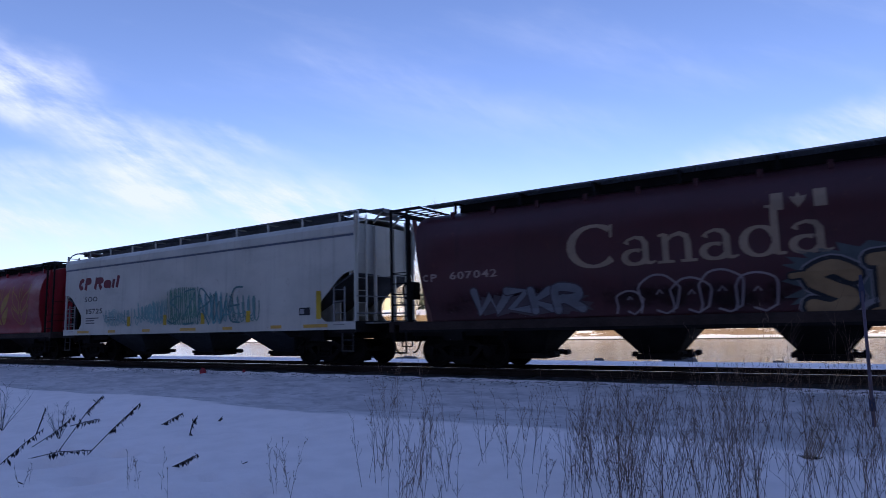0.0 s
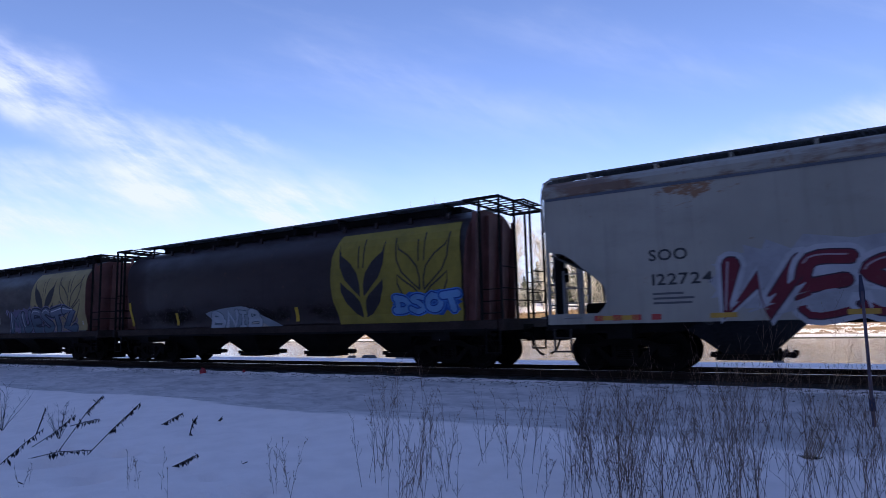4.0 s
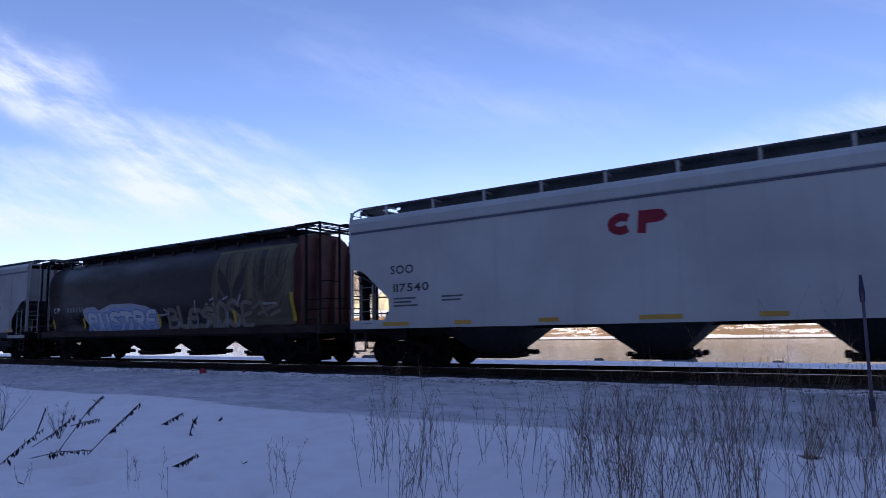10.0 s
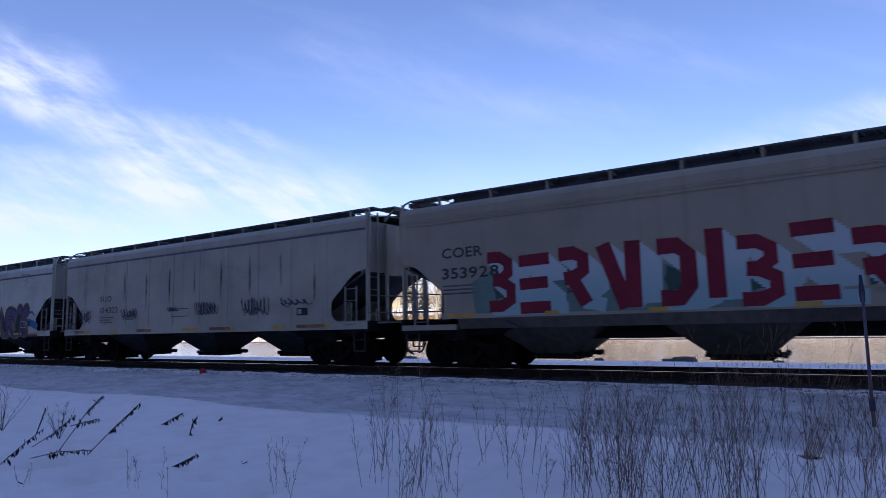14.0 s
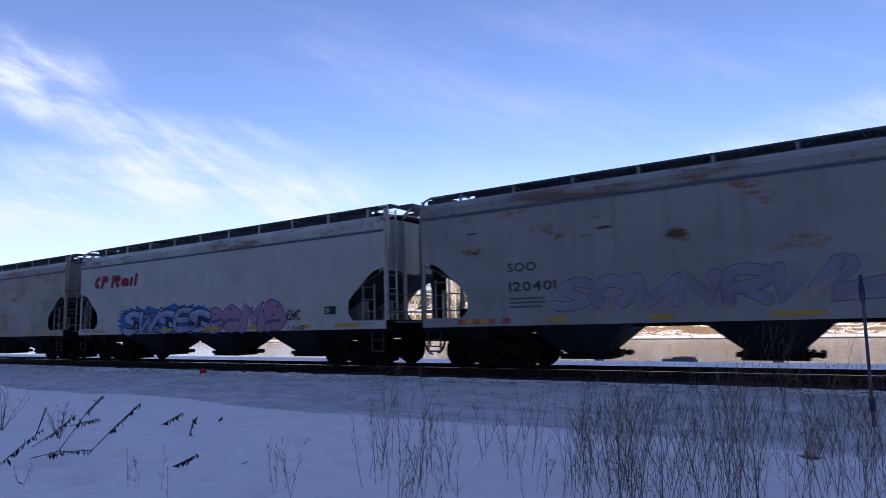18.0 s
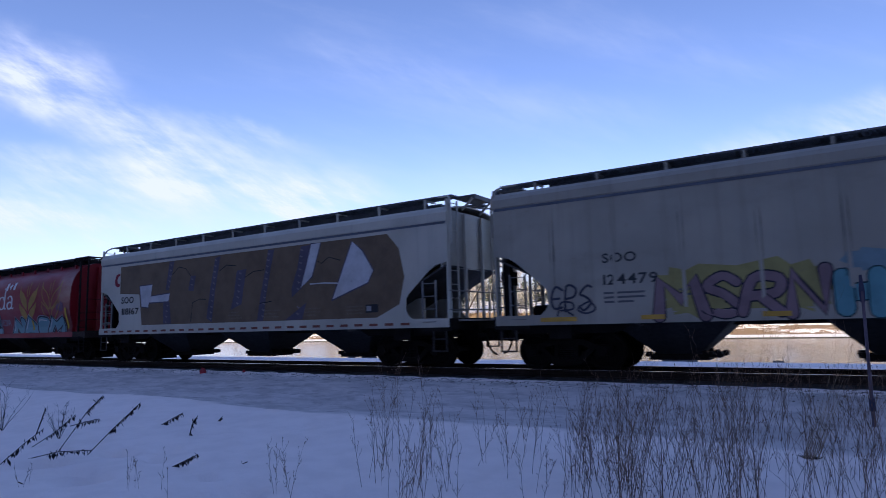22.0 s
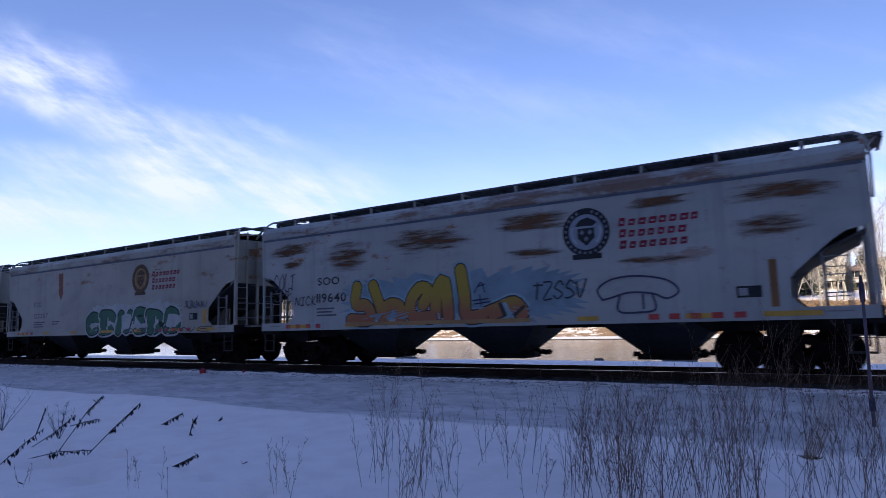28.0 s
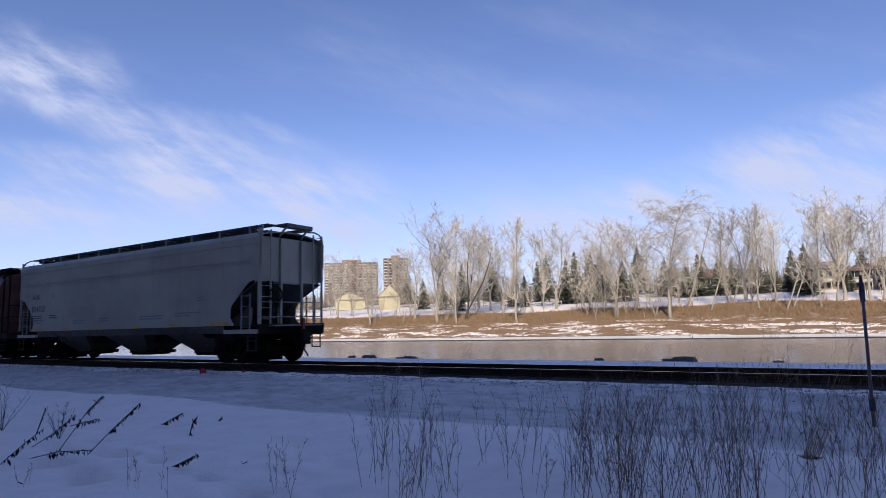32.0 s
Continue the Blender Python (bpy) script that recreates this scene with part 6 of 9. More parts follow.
S[10].daub("graffiti_fill", [([(10.1, 1.13), (15.2, 1.13)], 0.05)], ink((0.11, 0.075, 0.14)), 6)
S[10].ribbon("stencil_frame", [[(13.55, 1.5), (14.08, 1.5), (14.08, 1.78), (13.55, 1.78), (13.55, 1.5)]], 0.014, ink((0.5, 0.5, 0.52)), 6)
for j, (a, b, c, d, n) in enumerate(((1.2, 2.1, 1.55, 2.15, 4), (4.3, 5.45, 1.68, 2.1, 5), (7.3, 8.0, 1.86, 2.08, 4), (8.88, 10.2, 1.7, 2.16, 6), (11.3, 12.8, 1.6, 2.2, 7), (13.2, 14.6, 1.83, 2.13, 4))):
    S[11].scribble(a, b, c, d, ink((0.07, 0.06, 0.10)), 110 + j, n, 0.014)
S[11].ribbon("data_box", [[(7.6, 1.69), (8.56, 1.69), (8.56, 1.96), (7.6, 1.96), (7.6, 1.69)]], 0.012, ink((0.1, 0.1, 0.12)))
S[11].tape([(0.9, 1.6), (5.44, 6.39), (9.8, 10.9), (14.0, 15.2)], ink((0.22, 0.10, 0.05)), z=1.215, h=0.1)
# big angular block shapes with pale shaded sides
redb, sideb = ink((0.22, 0.010, 0.030)), ink((0.56, 0.62, 0.62), (0.36, 0.52, 0.52), 1.5, 2.5)
S[12].lay("graffiti_cloud", [(2.3, 1.42), (7.0, 1.36), (9.0, 1.38), (8.6, 2.0), (7.4, 2.3), (5.0, 2.5), (3.0, 2.6), (2.2, 2.2)], [tuple(range(8))], ink((0.16, 0.24, 0.21)), 1)
BLOCK = {"B": (((-0.15, 0.93), (0.45, 0.93), (0.84, 0.82), (0.84, 0.64), (0.45, 0.52), (0.1, 0.52)), ((0.1, 0.52), (0.5, 0.5), (0.95, 0.38), (0.95, 0.16), (0.5, 0.06), (-0.1, 0.06))),
         "E": (((-0.12, 0.93), (1.1, 0.95)), ((-0.12, 0.5), (1.02, 0.52)), ((-0.12, 0.06), (1.1, 0.07))),
         "R": (((-0.15, 0.92), (0.5, 0.93), (0.9, 0.83), (0.9, 0.6), (0.5, 0.48), (0.05, 0.46)), ((0.35, 0.5), (0.6, 0.3), (1.0, -0.02))),
         "N": (((-0.02, 1.08), (0.3, 0.55), (0.66, -0.04)), ((0.92, 1.1), (0.88, -0.04))),
         "D": (((-0.15, 0.93), (0.55, 0.93), (0.92, 0.78), (0.92, 0.24), (0.6, 0.06), (-0.1, 0.06)),), "I": (((0.5, 1.06), (0.5, -0.06)),)}
for ch, x0, x1, low, top in (("B", 2.63, 3.5, 1.42, 3.04), ("E", 3.5, 4.43, 1.36, 2.88), ("R", 4.52, 5.4, 1.49, 2.99), ("N", 5.5, 6.56, 1.38, 2.95), ("D", 6.76, 7.69, 1.42, 2.98), ("I", 7.80, 8.2, 1.54, 3.1), ("B", 8.36, 9.25, 1.36, 2.9),
                             ("E", 9.30, 10.18, 1.42, 3.06), ("R", 10.3, 11.3, 1.36, 2.86), ("N", 11.36, 12.37, 1.55, 3.12), ("D", 12.52, 13.44, 1.36, 2.86)):
    low -= 0.07
    half = {"E": 0.14, "B": 0.145, "R": 0.16}.get(ch, 0.175)
    strokes = []
    for path in BLOCK[ch]:
        line = [(x0 + half + (x1 - x0 - 2 * half) * p, low + half + (top - low - 2 * half) * q) for p, q in path]
        strokes.append((line, half))
    # the pale sides run from each stroke towards the lower right
    pale = [([(u + 0.44 * q / 7, max(z - 0.40 * q / 7, 1.345 + half)) for u, z in line], h) for q in range(1, 8) for line, h in strokes]
    S[12].daub("graffiti_shade", pale, sideb, 2, "", True)
    S[12].daub("graffiti_block", strokes, redb, 4, "red block letter", True)
    if ch in "DBR":
        S[12].burst(x0 + 0.2, x0 + 0.62, low + 0.35, low + 1.0, ink((0.05, 0.10, 0.085)), 120, 6, 0.5, 1.2)
S[13].throw("OENS", 7.2, 10.1, 1.30, 2.08, ink((0.33, 0.31, 0.29)), ink((0.06, 0.06, 0.07)), 131, 0.18, 0.028, None, 0.03, None, 0.1, 0.1)
S[13].daub("graffiti_tag", [(flow([(7.4, 1.2), (7.9, 1.26), (8.4, 1.18), (9.0, 1.26), (9.8, 1.2)]), 0.02)], ink((0.06, 0.06, 0.07)), 5)
S[13].daub("graffiti_tag", [(flow(l), 0.04) for l in ([(10.6, 1.35), (10.5, 2.1), (10.9, 2.0), (10.7, 1.7), (11.1, 1.4)], [(11.4, 1.75), (11.6, 2.0)], [(10.9, 1.95), (11.1, 1.6)])], ink((0.36, 0.19, 0.09)), 3)
BLUE14 = ink((0.05, 0.15, 0.40))
S[14].burst(2.7, 8.75, 1.02, 2.2, BLUE14, 140, 30, 0.45)
S[14].throw("SWSES", 3.4, 8.6, 1.06, 2.0, ink((0.30, 0.38, 0.55)), ink((0.015, 0.02, 0.05)), 141, 0.15, 0.045, None, 0.04, PALE, 0.35, 0.35)
S[14].throw("ZSU", 4.6, 7.9, 1.10, 1.85, ink((0.24, 0.25, 0.24)), ink((0.015, 0.02, 0.05)), 145, 0.10, 0.035, None, 0.04, None, 0.5, 0.3)
S[14].throw("COMB", 8.4, 12.3, 1.05, 1.98, ink((0.42, 0.26, 0.36), (0.42, 0.28, 0.30), 1.2, 1.9), ink((0.13, 0.10, 0.28)), 142, 0.24, 0.04, None, 0.04, None, 0.14, 0.2, d2=2.14)
for j, (u, z) in enumerate(((8.9, 1.7), (9.7, 1.85), (10.1, 1.45), (10.8, 1.85), (11.3, 2.0), (11.8, 1.6), (12.0, 1.85), (9.2, 1.3), (11.0, 1.35))):
    S[14].disc("graffiti_spot", u, z, 0.06, 0.055, ink((0.20, 0.06, 0.20)), 5, 0.0, 10)
S[14].tag("EHC", 12.39, 13.0, 1.43, 1.7, BLK, 143, 0.022)
S[14].tag("LOVE", 12.45, 13.2, 1.08, 1.22, BLK, 144, 0.014)
PALE15, LINE15, TAN15 = ink((0.30, 0.29, 0.33)), ink((0.15, 0.10, 0.14)), ink((0.40, 0.33, 0.30))
S[15].throw("SOVN", 3.8, 7.35, 1.36, 2.24, PALE15, LINE15, 151, 0.17, 0.018, TAN15, 0.03, None, 0.25, 0.3)
S[15].throw("RW", 7.45, 9.3, 1.36, 2.28, PALE15, LINE15, 152, 0.17, 0.018, TAN15, 0.03, None, 0.25, 0.3)
S[15].throw("LITS", 9.2, 12.9, 1.34, 2.34, PALE15, LINE15, 153, 0.20, 0.018, TAN15, 0.03, None, 0.25, 0.3)
S[15].throw("SAKE", 12.9, 14.9, 1.46, 2.2, ink((0.25, 0.22, 0.28)), LINE15, 154, 0.15, 0.02, TAN15, 0.03, None, 0.25, 0.3)
S[15].stain([(4.7, 5.4, 3.2, 3.34), (1.3, 1.9, 3.4, 3.5), (6.2, 7.0, 2.75, 3.3), (1.4, 1.9, 2.9, 3.0), (11.9, 14.4, 2.45, 2.65)], RUST_BLOOM)
S[16].wheat(11.2, 13.1, 1.75, 3.62, GOLD)
S[16].wheat(13.3, 15.2, 1.75, 3.62, GOLD, False)
TEAL16 = ink((0.24, 0.42, 0.47), (0.30, 0.47, 0.52), 1.3, 2.0)
S[16].throw("JORE", 5.75, 9.3, 1.08, 2.26, TEAL16, ink((0.012, 0.014, 0.022)), 161, 0.235, 0.07, ink((0.40, 0.42, 0.48)), 0.035, PALE, 0.14, 0.14, drop=ink((0.012, 0.014, 0.022)))
S[16].throw("NAEM", 10.6, 15.35, 1.08, 2.0, ink((0.17, 0.35, 0.40), (0.23, 0.40, 0.44), 1.2, 1.8), ink((0.012, 0.014, 0.022)), 162, 0.235, 0.07, ink((0.40, 0.42, 0.48)), 0.035, PALE, 0.2, 0.2, drop=ink((0.012, 0.014, 0.022)))
S[16].tag("NZN", 1.35, 2.25, 1.9, 2.42, ink((0.36, 0.30, 0.36)), 163, 0.045)
S[16].daub("graffiti_tag", [(flow([(2.2, 2.35), (3.1, 2.1), (2.5, 1.95), (2.3, 1.6)]), 0.025)], ink((0.36, 0.30, 0.36)), 5)
S[16].burst(3.0, 4.1, 1.55, 1.85, ink((0.06, 0.10, 0.13)), 165, 10, 0.7)
S[16].burst(14.7, 15.4, 2.1, 2.6, ink((0.20, 0.10, 0.17)), 166, 9, 0.6)
S[16].tag("RESNA", 9.35, 10.35, 1.62, 1.9, ink((0.34, 0.28, 0.34)), 164, 0.022)
S[16].data_lines(2.2, 3.8, 1.35, 2, (0.5, 0.46, 0.46))
# brown paint over most of the white side, with white letter shapes left open
brownp = ink((0.17, 0.115, 0.07))
S[17].lay("graffiti_cloud", [(1.42, 2.68), (2.75, 2.6), (2.96, 1.42), (14.4, 1.40), (15.2, 1.75), (15.38, 2.5), (15.2, 3.3), (14.8, 3.74), (1.42, 3.74)], [tuple(range(9))], brownp, 1)
WHITE17, PURPLE17 = ink((0.60, 0.60, 0.62)), ink((0.10, 0.085, 0.13))
for shape in ([(2.76, 2.92), (3.6, 2.94), (3.52, 2.5), (4.7, 2.56), (4.64, 2.24), (3.4, 2.24), (3.37, 2.06), (2.92, 2.11)], [(11.84, 3.73), (12.27, 3.73), (11.9, 2.7), (11.4, 2.38), (11.65, 3.09)],
              [(12.7, 1.95), (14.1, 2.4), (14.3, 2.75), (13.9, 3.35), (13.5, 3.66)]):
    S[17].lay("graffiti_shape", shape, [tuple(range(len(shape)))], WHITE17, 2)
    S[17].ribbon("graffiti_outline", [shape + shape[:1]], 0.022, PURPLE17, 3)
for shape in ([(4.64, 3.72), (4.93, 3.72), (4.8, 3.22), (4.65, 2.66), (4.44, 2.68)], [(4.31, 2.21), (4.69, 2.23), (4.82, 1.43), (4.34, 1.45)], [(5.92, 3.12), (6.21, 3.11), (6.09, 2.56), (5.79, 2.6)],
              [(7.27, 3.65), (7.55, 3.7), (7.3, 2.55), (7.14, 1.44), (6.85, 1.58), (7.04, 2.66)], [(8.41, 3.13), (8.9, 3.16), (8.78, 2.6), (8.67, 2.0), (8.12, 1.82), (8.28, 2.31)],
              [(9.93, 3.7), (10.23, 3.7), (10.07, 3.12), (9.87, 2.28), (9.73, 1.42), (9.44, 1.44), (9.61, 2.3), (9.81, 3.07)], [(11.41, 3.68), (11.8, 3.7), (11.62, 3.02), (11.44, 2.38), (11.03, 2.12), (11.02, 2.41), (11.26, 2.99)],
              [(10.74, 1.42), (11.65, 1.93), (11.48, 1.42)]):
    S[17].lay("graffiti_shadow", shape, [tuple(range(len(shape)))], PURPLE17, 2)
    # pale dashes sprayed down the shadow
    u0, u1 = min(p[0] for p in shape), max(p[0] for p in shape)
    z0, z1 = min(p[1] for p in shape), max(p[1] for p in shape)
    cx = sum(p[0] for p in shape) / len(shape)
    for j in range(int((z1 - z0) / 0.2)):
        z = z1 - 0.1 - 0.2 * j
        lean = 0.13 * (z - 0.5 * (z0 + z1))
        S[17].ribbon("graffiti_highlight", [[(cx + lean - 0.05, z), (cx + lean + 0.02, z - 0.05), (cx + lean + 0.05, z - 0.02)]], 0.02, ink((0.23, 0.20, 0.21)), 3)
for line in ([(5.99, 1.48), (6.07, 2.15), (6.46, 2.26), (6.83, 2.24)], [(7.52, 3.18), (7.88, 3.36), (8.38, 3.3)], [(8.84, 2.88), (9.25, 3.05), (9.74, 3.07)], [(12.12, 3.18), (12.29, 3.09), (12.6, 3.26), (13.04, 3.13)],
             [(4.84, 3.22), (5.22, 3.48), (5.63, 3.4), (5.92, 3.12)], [(9.55, 1.99), (10.13, 2.03)]):
    S[17].ribbon("graffiti_line", [line], 0.014, BLK)
S[17].ribbon("graffiti_line", [[(11.82, 2.49), (12.42, 2.49), (12.98, 2.45)]], 0.02, WHITE17)
for j in range(4):
    S[17].data_lines(8.0 + 1.75 * j, 8.8 + 1.75 * j, 1.72, 3, (0.26, 0.22, 0.18))
S[17].word("SOO", 1.54, 2.39, 2.28, 2.54, BLK, layer=3)
S[17].word("118167", 1.6, 2.75, 1.84, 2.10, BLK, layer=3)
S[17].lay("red_mark_remnant", [(1.05, 3.05), (1.2, 2.95), (1.4, 2.98), (1.4, 3.08), (1.25, 3.1), (1.2, 3.25), (1.3, 3.38), (1.4, 3.4), (1.4, 3.5), (1.15, 3.45), (1.03, 3.25)], [tuple(range(11))], REDMARK, 3)
BLK18 = ink((0.02, 0.018, 0.03))
S[18].burst(3.8, 7.2, 1.12, 2.35, ink((0.34, 0.30, 0.11)), 180, 14, 0.5)
S[18].throw("MSRN", 3.85, 7.1, 1.1, 2.15, ink((0.27, 0.18, 0.20)), BLK18, 181, 0.16, 0.03, None, 0.04, None, 0.3, 0.25)
S[18].burst(7.2, 10.4, 1.9, 2.45, ink((0.20, 0.30, 0.34)), 185, 14, 0.5)
S[18].throw("HOPE", 7.15, 10.3, 1.1, 2.12, ink((0.14, 0.36, 0.41)), ink((0.02, 0.05, 0.06)), 182, 0.21, 0.028, None, 0.04, None, 0.25, 0.26)
S[18].throw("HUSH", 10.45, 14.3, 1.1, 2.28, ink((0.32, 0.215, 0.235), (0.36, 0.22, 0.19), 1.2, 1.7), BLK18, 183, 0.21, 0.045, BLK18, 0.045, None, 0.12, 0.24, d2=2.34)
for j in range(26):
    u = 10.3 + 0.16 * j
    z = 2.34 + 0.10 * math.sin(j * 2.4) if j % 3 else 1.2 + 0.9 * ((j * 0.37) % 1)
    S[18].disc("paint_drop", u, z, 0.055, 0.06, TEALC if j % 2 else BLK18, 6 if j % 2 else 1.6, 0.0, 8)
for j in range(9):
    S[18].disc("graffiti_spot", 10.7 + 0.42 * j, 1.35 + 0.7 * ((j * 0.61) % 1), 0.11, 0.10, ink((0.20, 0.16, 0.34)), 6.5, 0.0, 10)
S[18].tag("EPS", 1.45, 2.5, 1.4, 1.95, ink((0.06, 0.06, 0.09)), 184, 0.028)
S[18].tag("RO", 1.6, 2.6, 1.3, 1.6, ink((0.06, 0.06, 0.09)), 186, 0.022)
S[19].throw("ABRE", 4.55, 8.4, 1.08, 2.14, ink((0.40, 0.36, 0.48), (0.46, 0.45, 0.50), 1.2, 2.0), ink((0.07, 0.055, 0.13)), 191, 0.17, 0.04, ink((0.34, 0.29, 0.44)), 0.035, None, 0.2, 0.2, drop=ink((0.06, 0.05, 0.10)))
S[19].throw("RUNIT", 8.95, 13.3, 1.08, 2.24, ink((0.30, 0.34, 0.26), (0.33, 0.30, 0.38), 1.3, 2.0), ink((0.12, 0.13, 0.15)), 192, 0.17, 0.022, ink((0.35, 0.32, 0.42)), 0.03, None, 0.15, 0.16)
S[19].daub("graffiti_line", [([(9.2 + 0.8 * j, 1.6 + 0.1 * (j % 2)), (9.7 + 0.8 * j, 1.66)], 0.05) for j in range(5)], ink((0.20, 0.28, 0.15)), 6)
for x, z, r in ((0.3, 3.3, 0.2), (0.55, 3.5, 0.22), (0.85, 3.4, 0.26), (0.6, 3.0, 0.24), (1.0, 2.9, 0.22), (0.3, 2.95, 0.16), (1.2, 3.2, 0.2), (1.25, 2.7, 0.16)):
    S[19].disc("graffiti_outline", x, z, r * 0.8, r, ink((0.17, 0.15, 0.30)), 4, 0.9, 18)
S[20].tag("I", 1.35, 1.8, 1.25, 2.1, BLK, 206, 0.035)
S[20].throw("OPP", 1.8, 3.6, 1.25, 2.08, ink((0.50, 0.50, 0.52)), BLK, 201, 0.13, 0.03, None, 0.03, None, 0.1, 0.1)
S[20].throw("Z", 3.6, 4.4, 1.25, 2.1, ink((0.40, 0.42, 0.46)), BLK, 207, 0.14, 0.06, None, 0.03, None, 0.1, 0.0)
S[20].tag("SH", 4.5, 5.2, 1.48, 1.76, BLK, 208, 0.018)
S[20].throw("FO", 5.76, 6.5, 1.43, 1.95, ink((0.11, 0.03, 0.045)), ink((0.04, 0.02, 0.03)), 202, 0.16, 0.02, None, 0.03, None, 0.1, 0.1)
S[20].tag("WOLF", 6.95, 8.0, 1.88, 2.22, ink((0.14, 0.035, 0.06)), 205, 0.032)
S[20].tag("DS", 9.3, 10.6, 1.5, 2.05, ink((0.44, 0.44, 0.47)), 203, 0.025)
S[20].tag("SOO", 1.65, 2.3, 2.42, 2.62, ink((0.25, 0.25, 0.27)), 209, 0.014)
S[20].tag("HZ", 13.0, 14.4, 1.9, 2.3, ink((0.46, 0.46, 0.48)), 210, 0.014)
S[20].tape([(0.3, 16.0)], ink((0.08, 0.08, 0.09)), z=1.24, h=0.03)
S[21].burst(6.9, 13.7, 1.08, 2.4, ink((0.50, 0.52, 0.50)), 211, 26, 0.35)
S[21].throw("CDHEDB", 7.1, 13.5, 1.08, 2.1, ink((0.06, 0.17, 0.10)), ink((0.015, 0.03, 0.025)), 212, 0.2, 0.05, ink((0.50, 0.52, 0.50)), 0.07, None, 0.15, 0.1)
S[21].tag("SEKONE", 9.8, 15.3, 1.14, 1.3, ink((0.10, 0.10, 0.11)), 213, 0.016)
S[21].rects("orange_bar", [(14.74, 14.95, 1.4, 1.9)], REFLECT, 3)
S[21].scribble(13.7, 15.0, 1.95, 2.25, ink((0.16, 0.16, 0.18)), 219, 4, 0.02)
S[21].lay("rust_stain", [(4.6, 3.8), (5.0, 3.8), (5.05, 2.9), (4.9, 2.6), (4.7, 2.9)], [tuple(range(5))], spray("rust_stain", (0.22, 0.09, 0.05), 0.4), 1, "brown rust stain")
S[22].burst(3.2, 11.0, 1.10, 2.62, ink((0.24, 0.33, 0.38)), 220, 34, 0.6)
FIRE = ink((0.46, 0.31, 0.04), (0.42, 0.16, 0.075), 1.35, 2.1)
PIPE = ink((0.075, 0.05, 0.045))
for name, mat, half, layer in (("graffiti_rim", ink((0.30, 0.44, 0.48)), 0.25, 1.6), ("graffiti_outline", PIPE, 0.20, 2.2), ("graffiti_fill", FIRE, 0.165, 2.8)):
    S[22].daub(name, [(flow(l), half * (1.12 if l[0][0] > 7.8 else 1)) for l in ([(3.75, 1.36), (4.5, 1.36), (4.35, 1.75), (3.95, 1.8), (4.0, 2.3)], [(4.6, 2.3), (4.85, 1.7), (5.0, 1.35), (5.1, 1.72), (5.5, 1.7), (5.55, 1.36)],
                                                                                  [(6.6, 1.36), (5.95, 1.4), (5.9, 1.8), (6.2, 2.15), (6.5, 2.05), (6.3, 1.7)], [(6.7, 1.36), (6.75, 2.0), (7.0, 2.3), (7.1, 1.36)],
                                                                                  [(7.5, 2.55), (7.6, 1.9), (7.65, 1.36), (8.1, 1.36)], [(8.2, 1.38), (8.6, 1.5), (9.0, 1.62), (9.2, 1.4)])], mat, layer)
S[22].daub("graffiti_line", [([(3.6, 1.24), (9.4, 1.22)], 0.05)], ink((0.42, 0.24, 0.10)), 6)
S[22].daub("graffiti_line", [(flow(l), 0.016) for l in ([(7.9, 1.95), (8.1, 2.2), (8.2, 1.95)], [(8.0, 2.1), (8.2, 2.15)], [(7.85, 1.75), (8.3, 1.78)], [(7.9, 1.66), (8.35, 1.7)], [(8.05, 1.9), (8.1, 1.6)])], ink((0.04, 0.04, 0.10)), 6)
S[22].tag("TZSSV", 9.5, 10.85, 1.7, 2.08, ink((0.06, 0.06, 0.07)), 222, 0.02)
S[22].daub("graffiti_line", [(flow(l), 0.022) for l in ([(11.2, 1.62), (11.1, 1.85), (11.4, 2.06), (11.95, 2.12), (12.6, 2.0), (12.85, 1.75), (12.6, 1.6), (12.3, 1.72), (11.8, 1.76), (11.4, 1.66), (11.2, 1.62)],
                                                          [(11.6, 1.7), (11.55, 1.36), (12.0, 1.32), (12.35, 1.38), (12.3, 1.7)], [(12.1, 1.7), (12.1, 1.4)])], ink((0.06, 0.06, 0.10)), 4)
S[22].tag("COLT", 0.55, 1.5, 2.3, 2.85, ink((0.06, 0.06, 0.07)), 224, 0.016)
S[22].tag("SHE", 0.6, 1.4, 2.0, 2.4, ink((0.06, 0.06, 0.07)), 225, 0.016)
S[22].tag("NICK", 1.5, 2.4, 1.85, 2.1, ink((0.06, 0.06, 0.07)), 226, 0.016)
S[22].stain([(a - 0.3 * (b - a), b + 0.3 * (b - a), c - 0.25 * (d - c), min(d + 0.15 * (d - c), 3.95)) for a, b, c, d in ((0.3, 2.0, 3.38, 3.85), (2.9, 4.3, 2.75, 3.75), (5.2, 7.75, 3.05, 3.86), (8.6, 10.45, 3.35, 3.86), (8.8, 10.3, 2.65, 2.98), (13.9, 15.8, 3.4, 3.86), (14.1, 15.3, 2.7, 3.25), (11.9, 13.2, 3.6, 3.86), (1.0, 1.8, 3.0, 3.3), (11.6, 13.4, 2.36, 2.54))], RUST_BLOOM)
S[22].rects("orange_bar", [(14.56, 14.70, 1.35, 2.28)], ink((0.26, 0.13, 0.05)), 3)
S[23].burst(1.0, 8.4, 1.05, 2.62, ink((0.30, 0.31, 0.36), (0.20, 0.13, 0.23), 1.25, 1.8), 230, 34, 0.5)
S[23].throw("STESO", 1.4, 8.1, 1.10, 2.32, ink((0.32, 0.36, 0.43), (0.26, 0.18, 0.31), 1.2, 1.6), ink((0.022, 0.022, 0.04)), 231, 0.18, 0.05, None, 0.04, PALE, 0.35, 0.3)
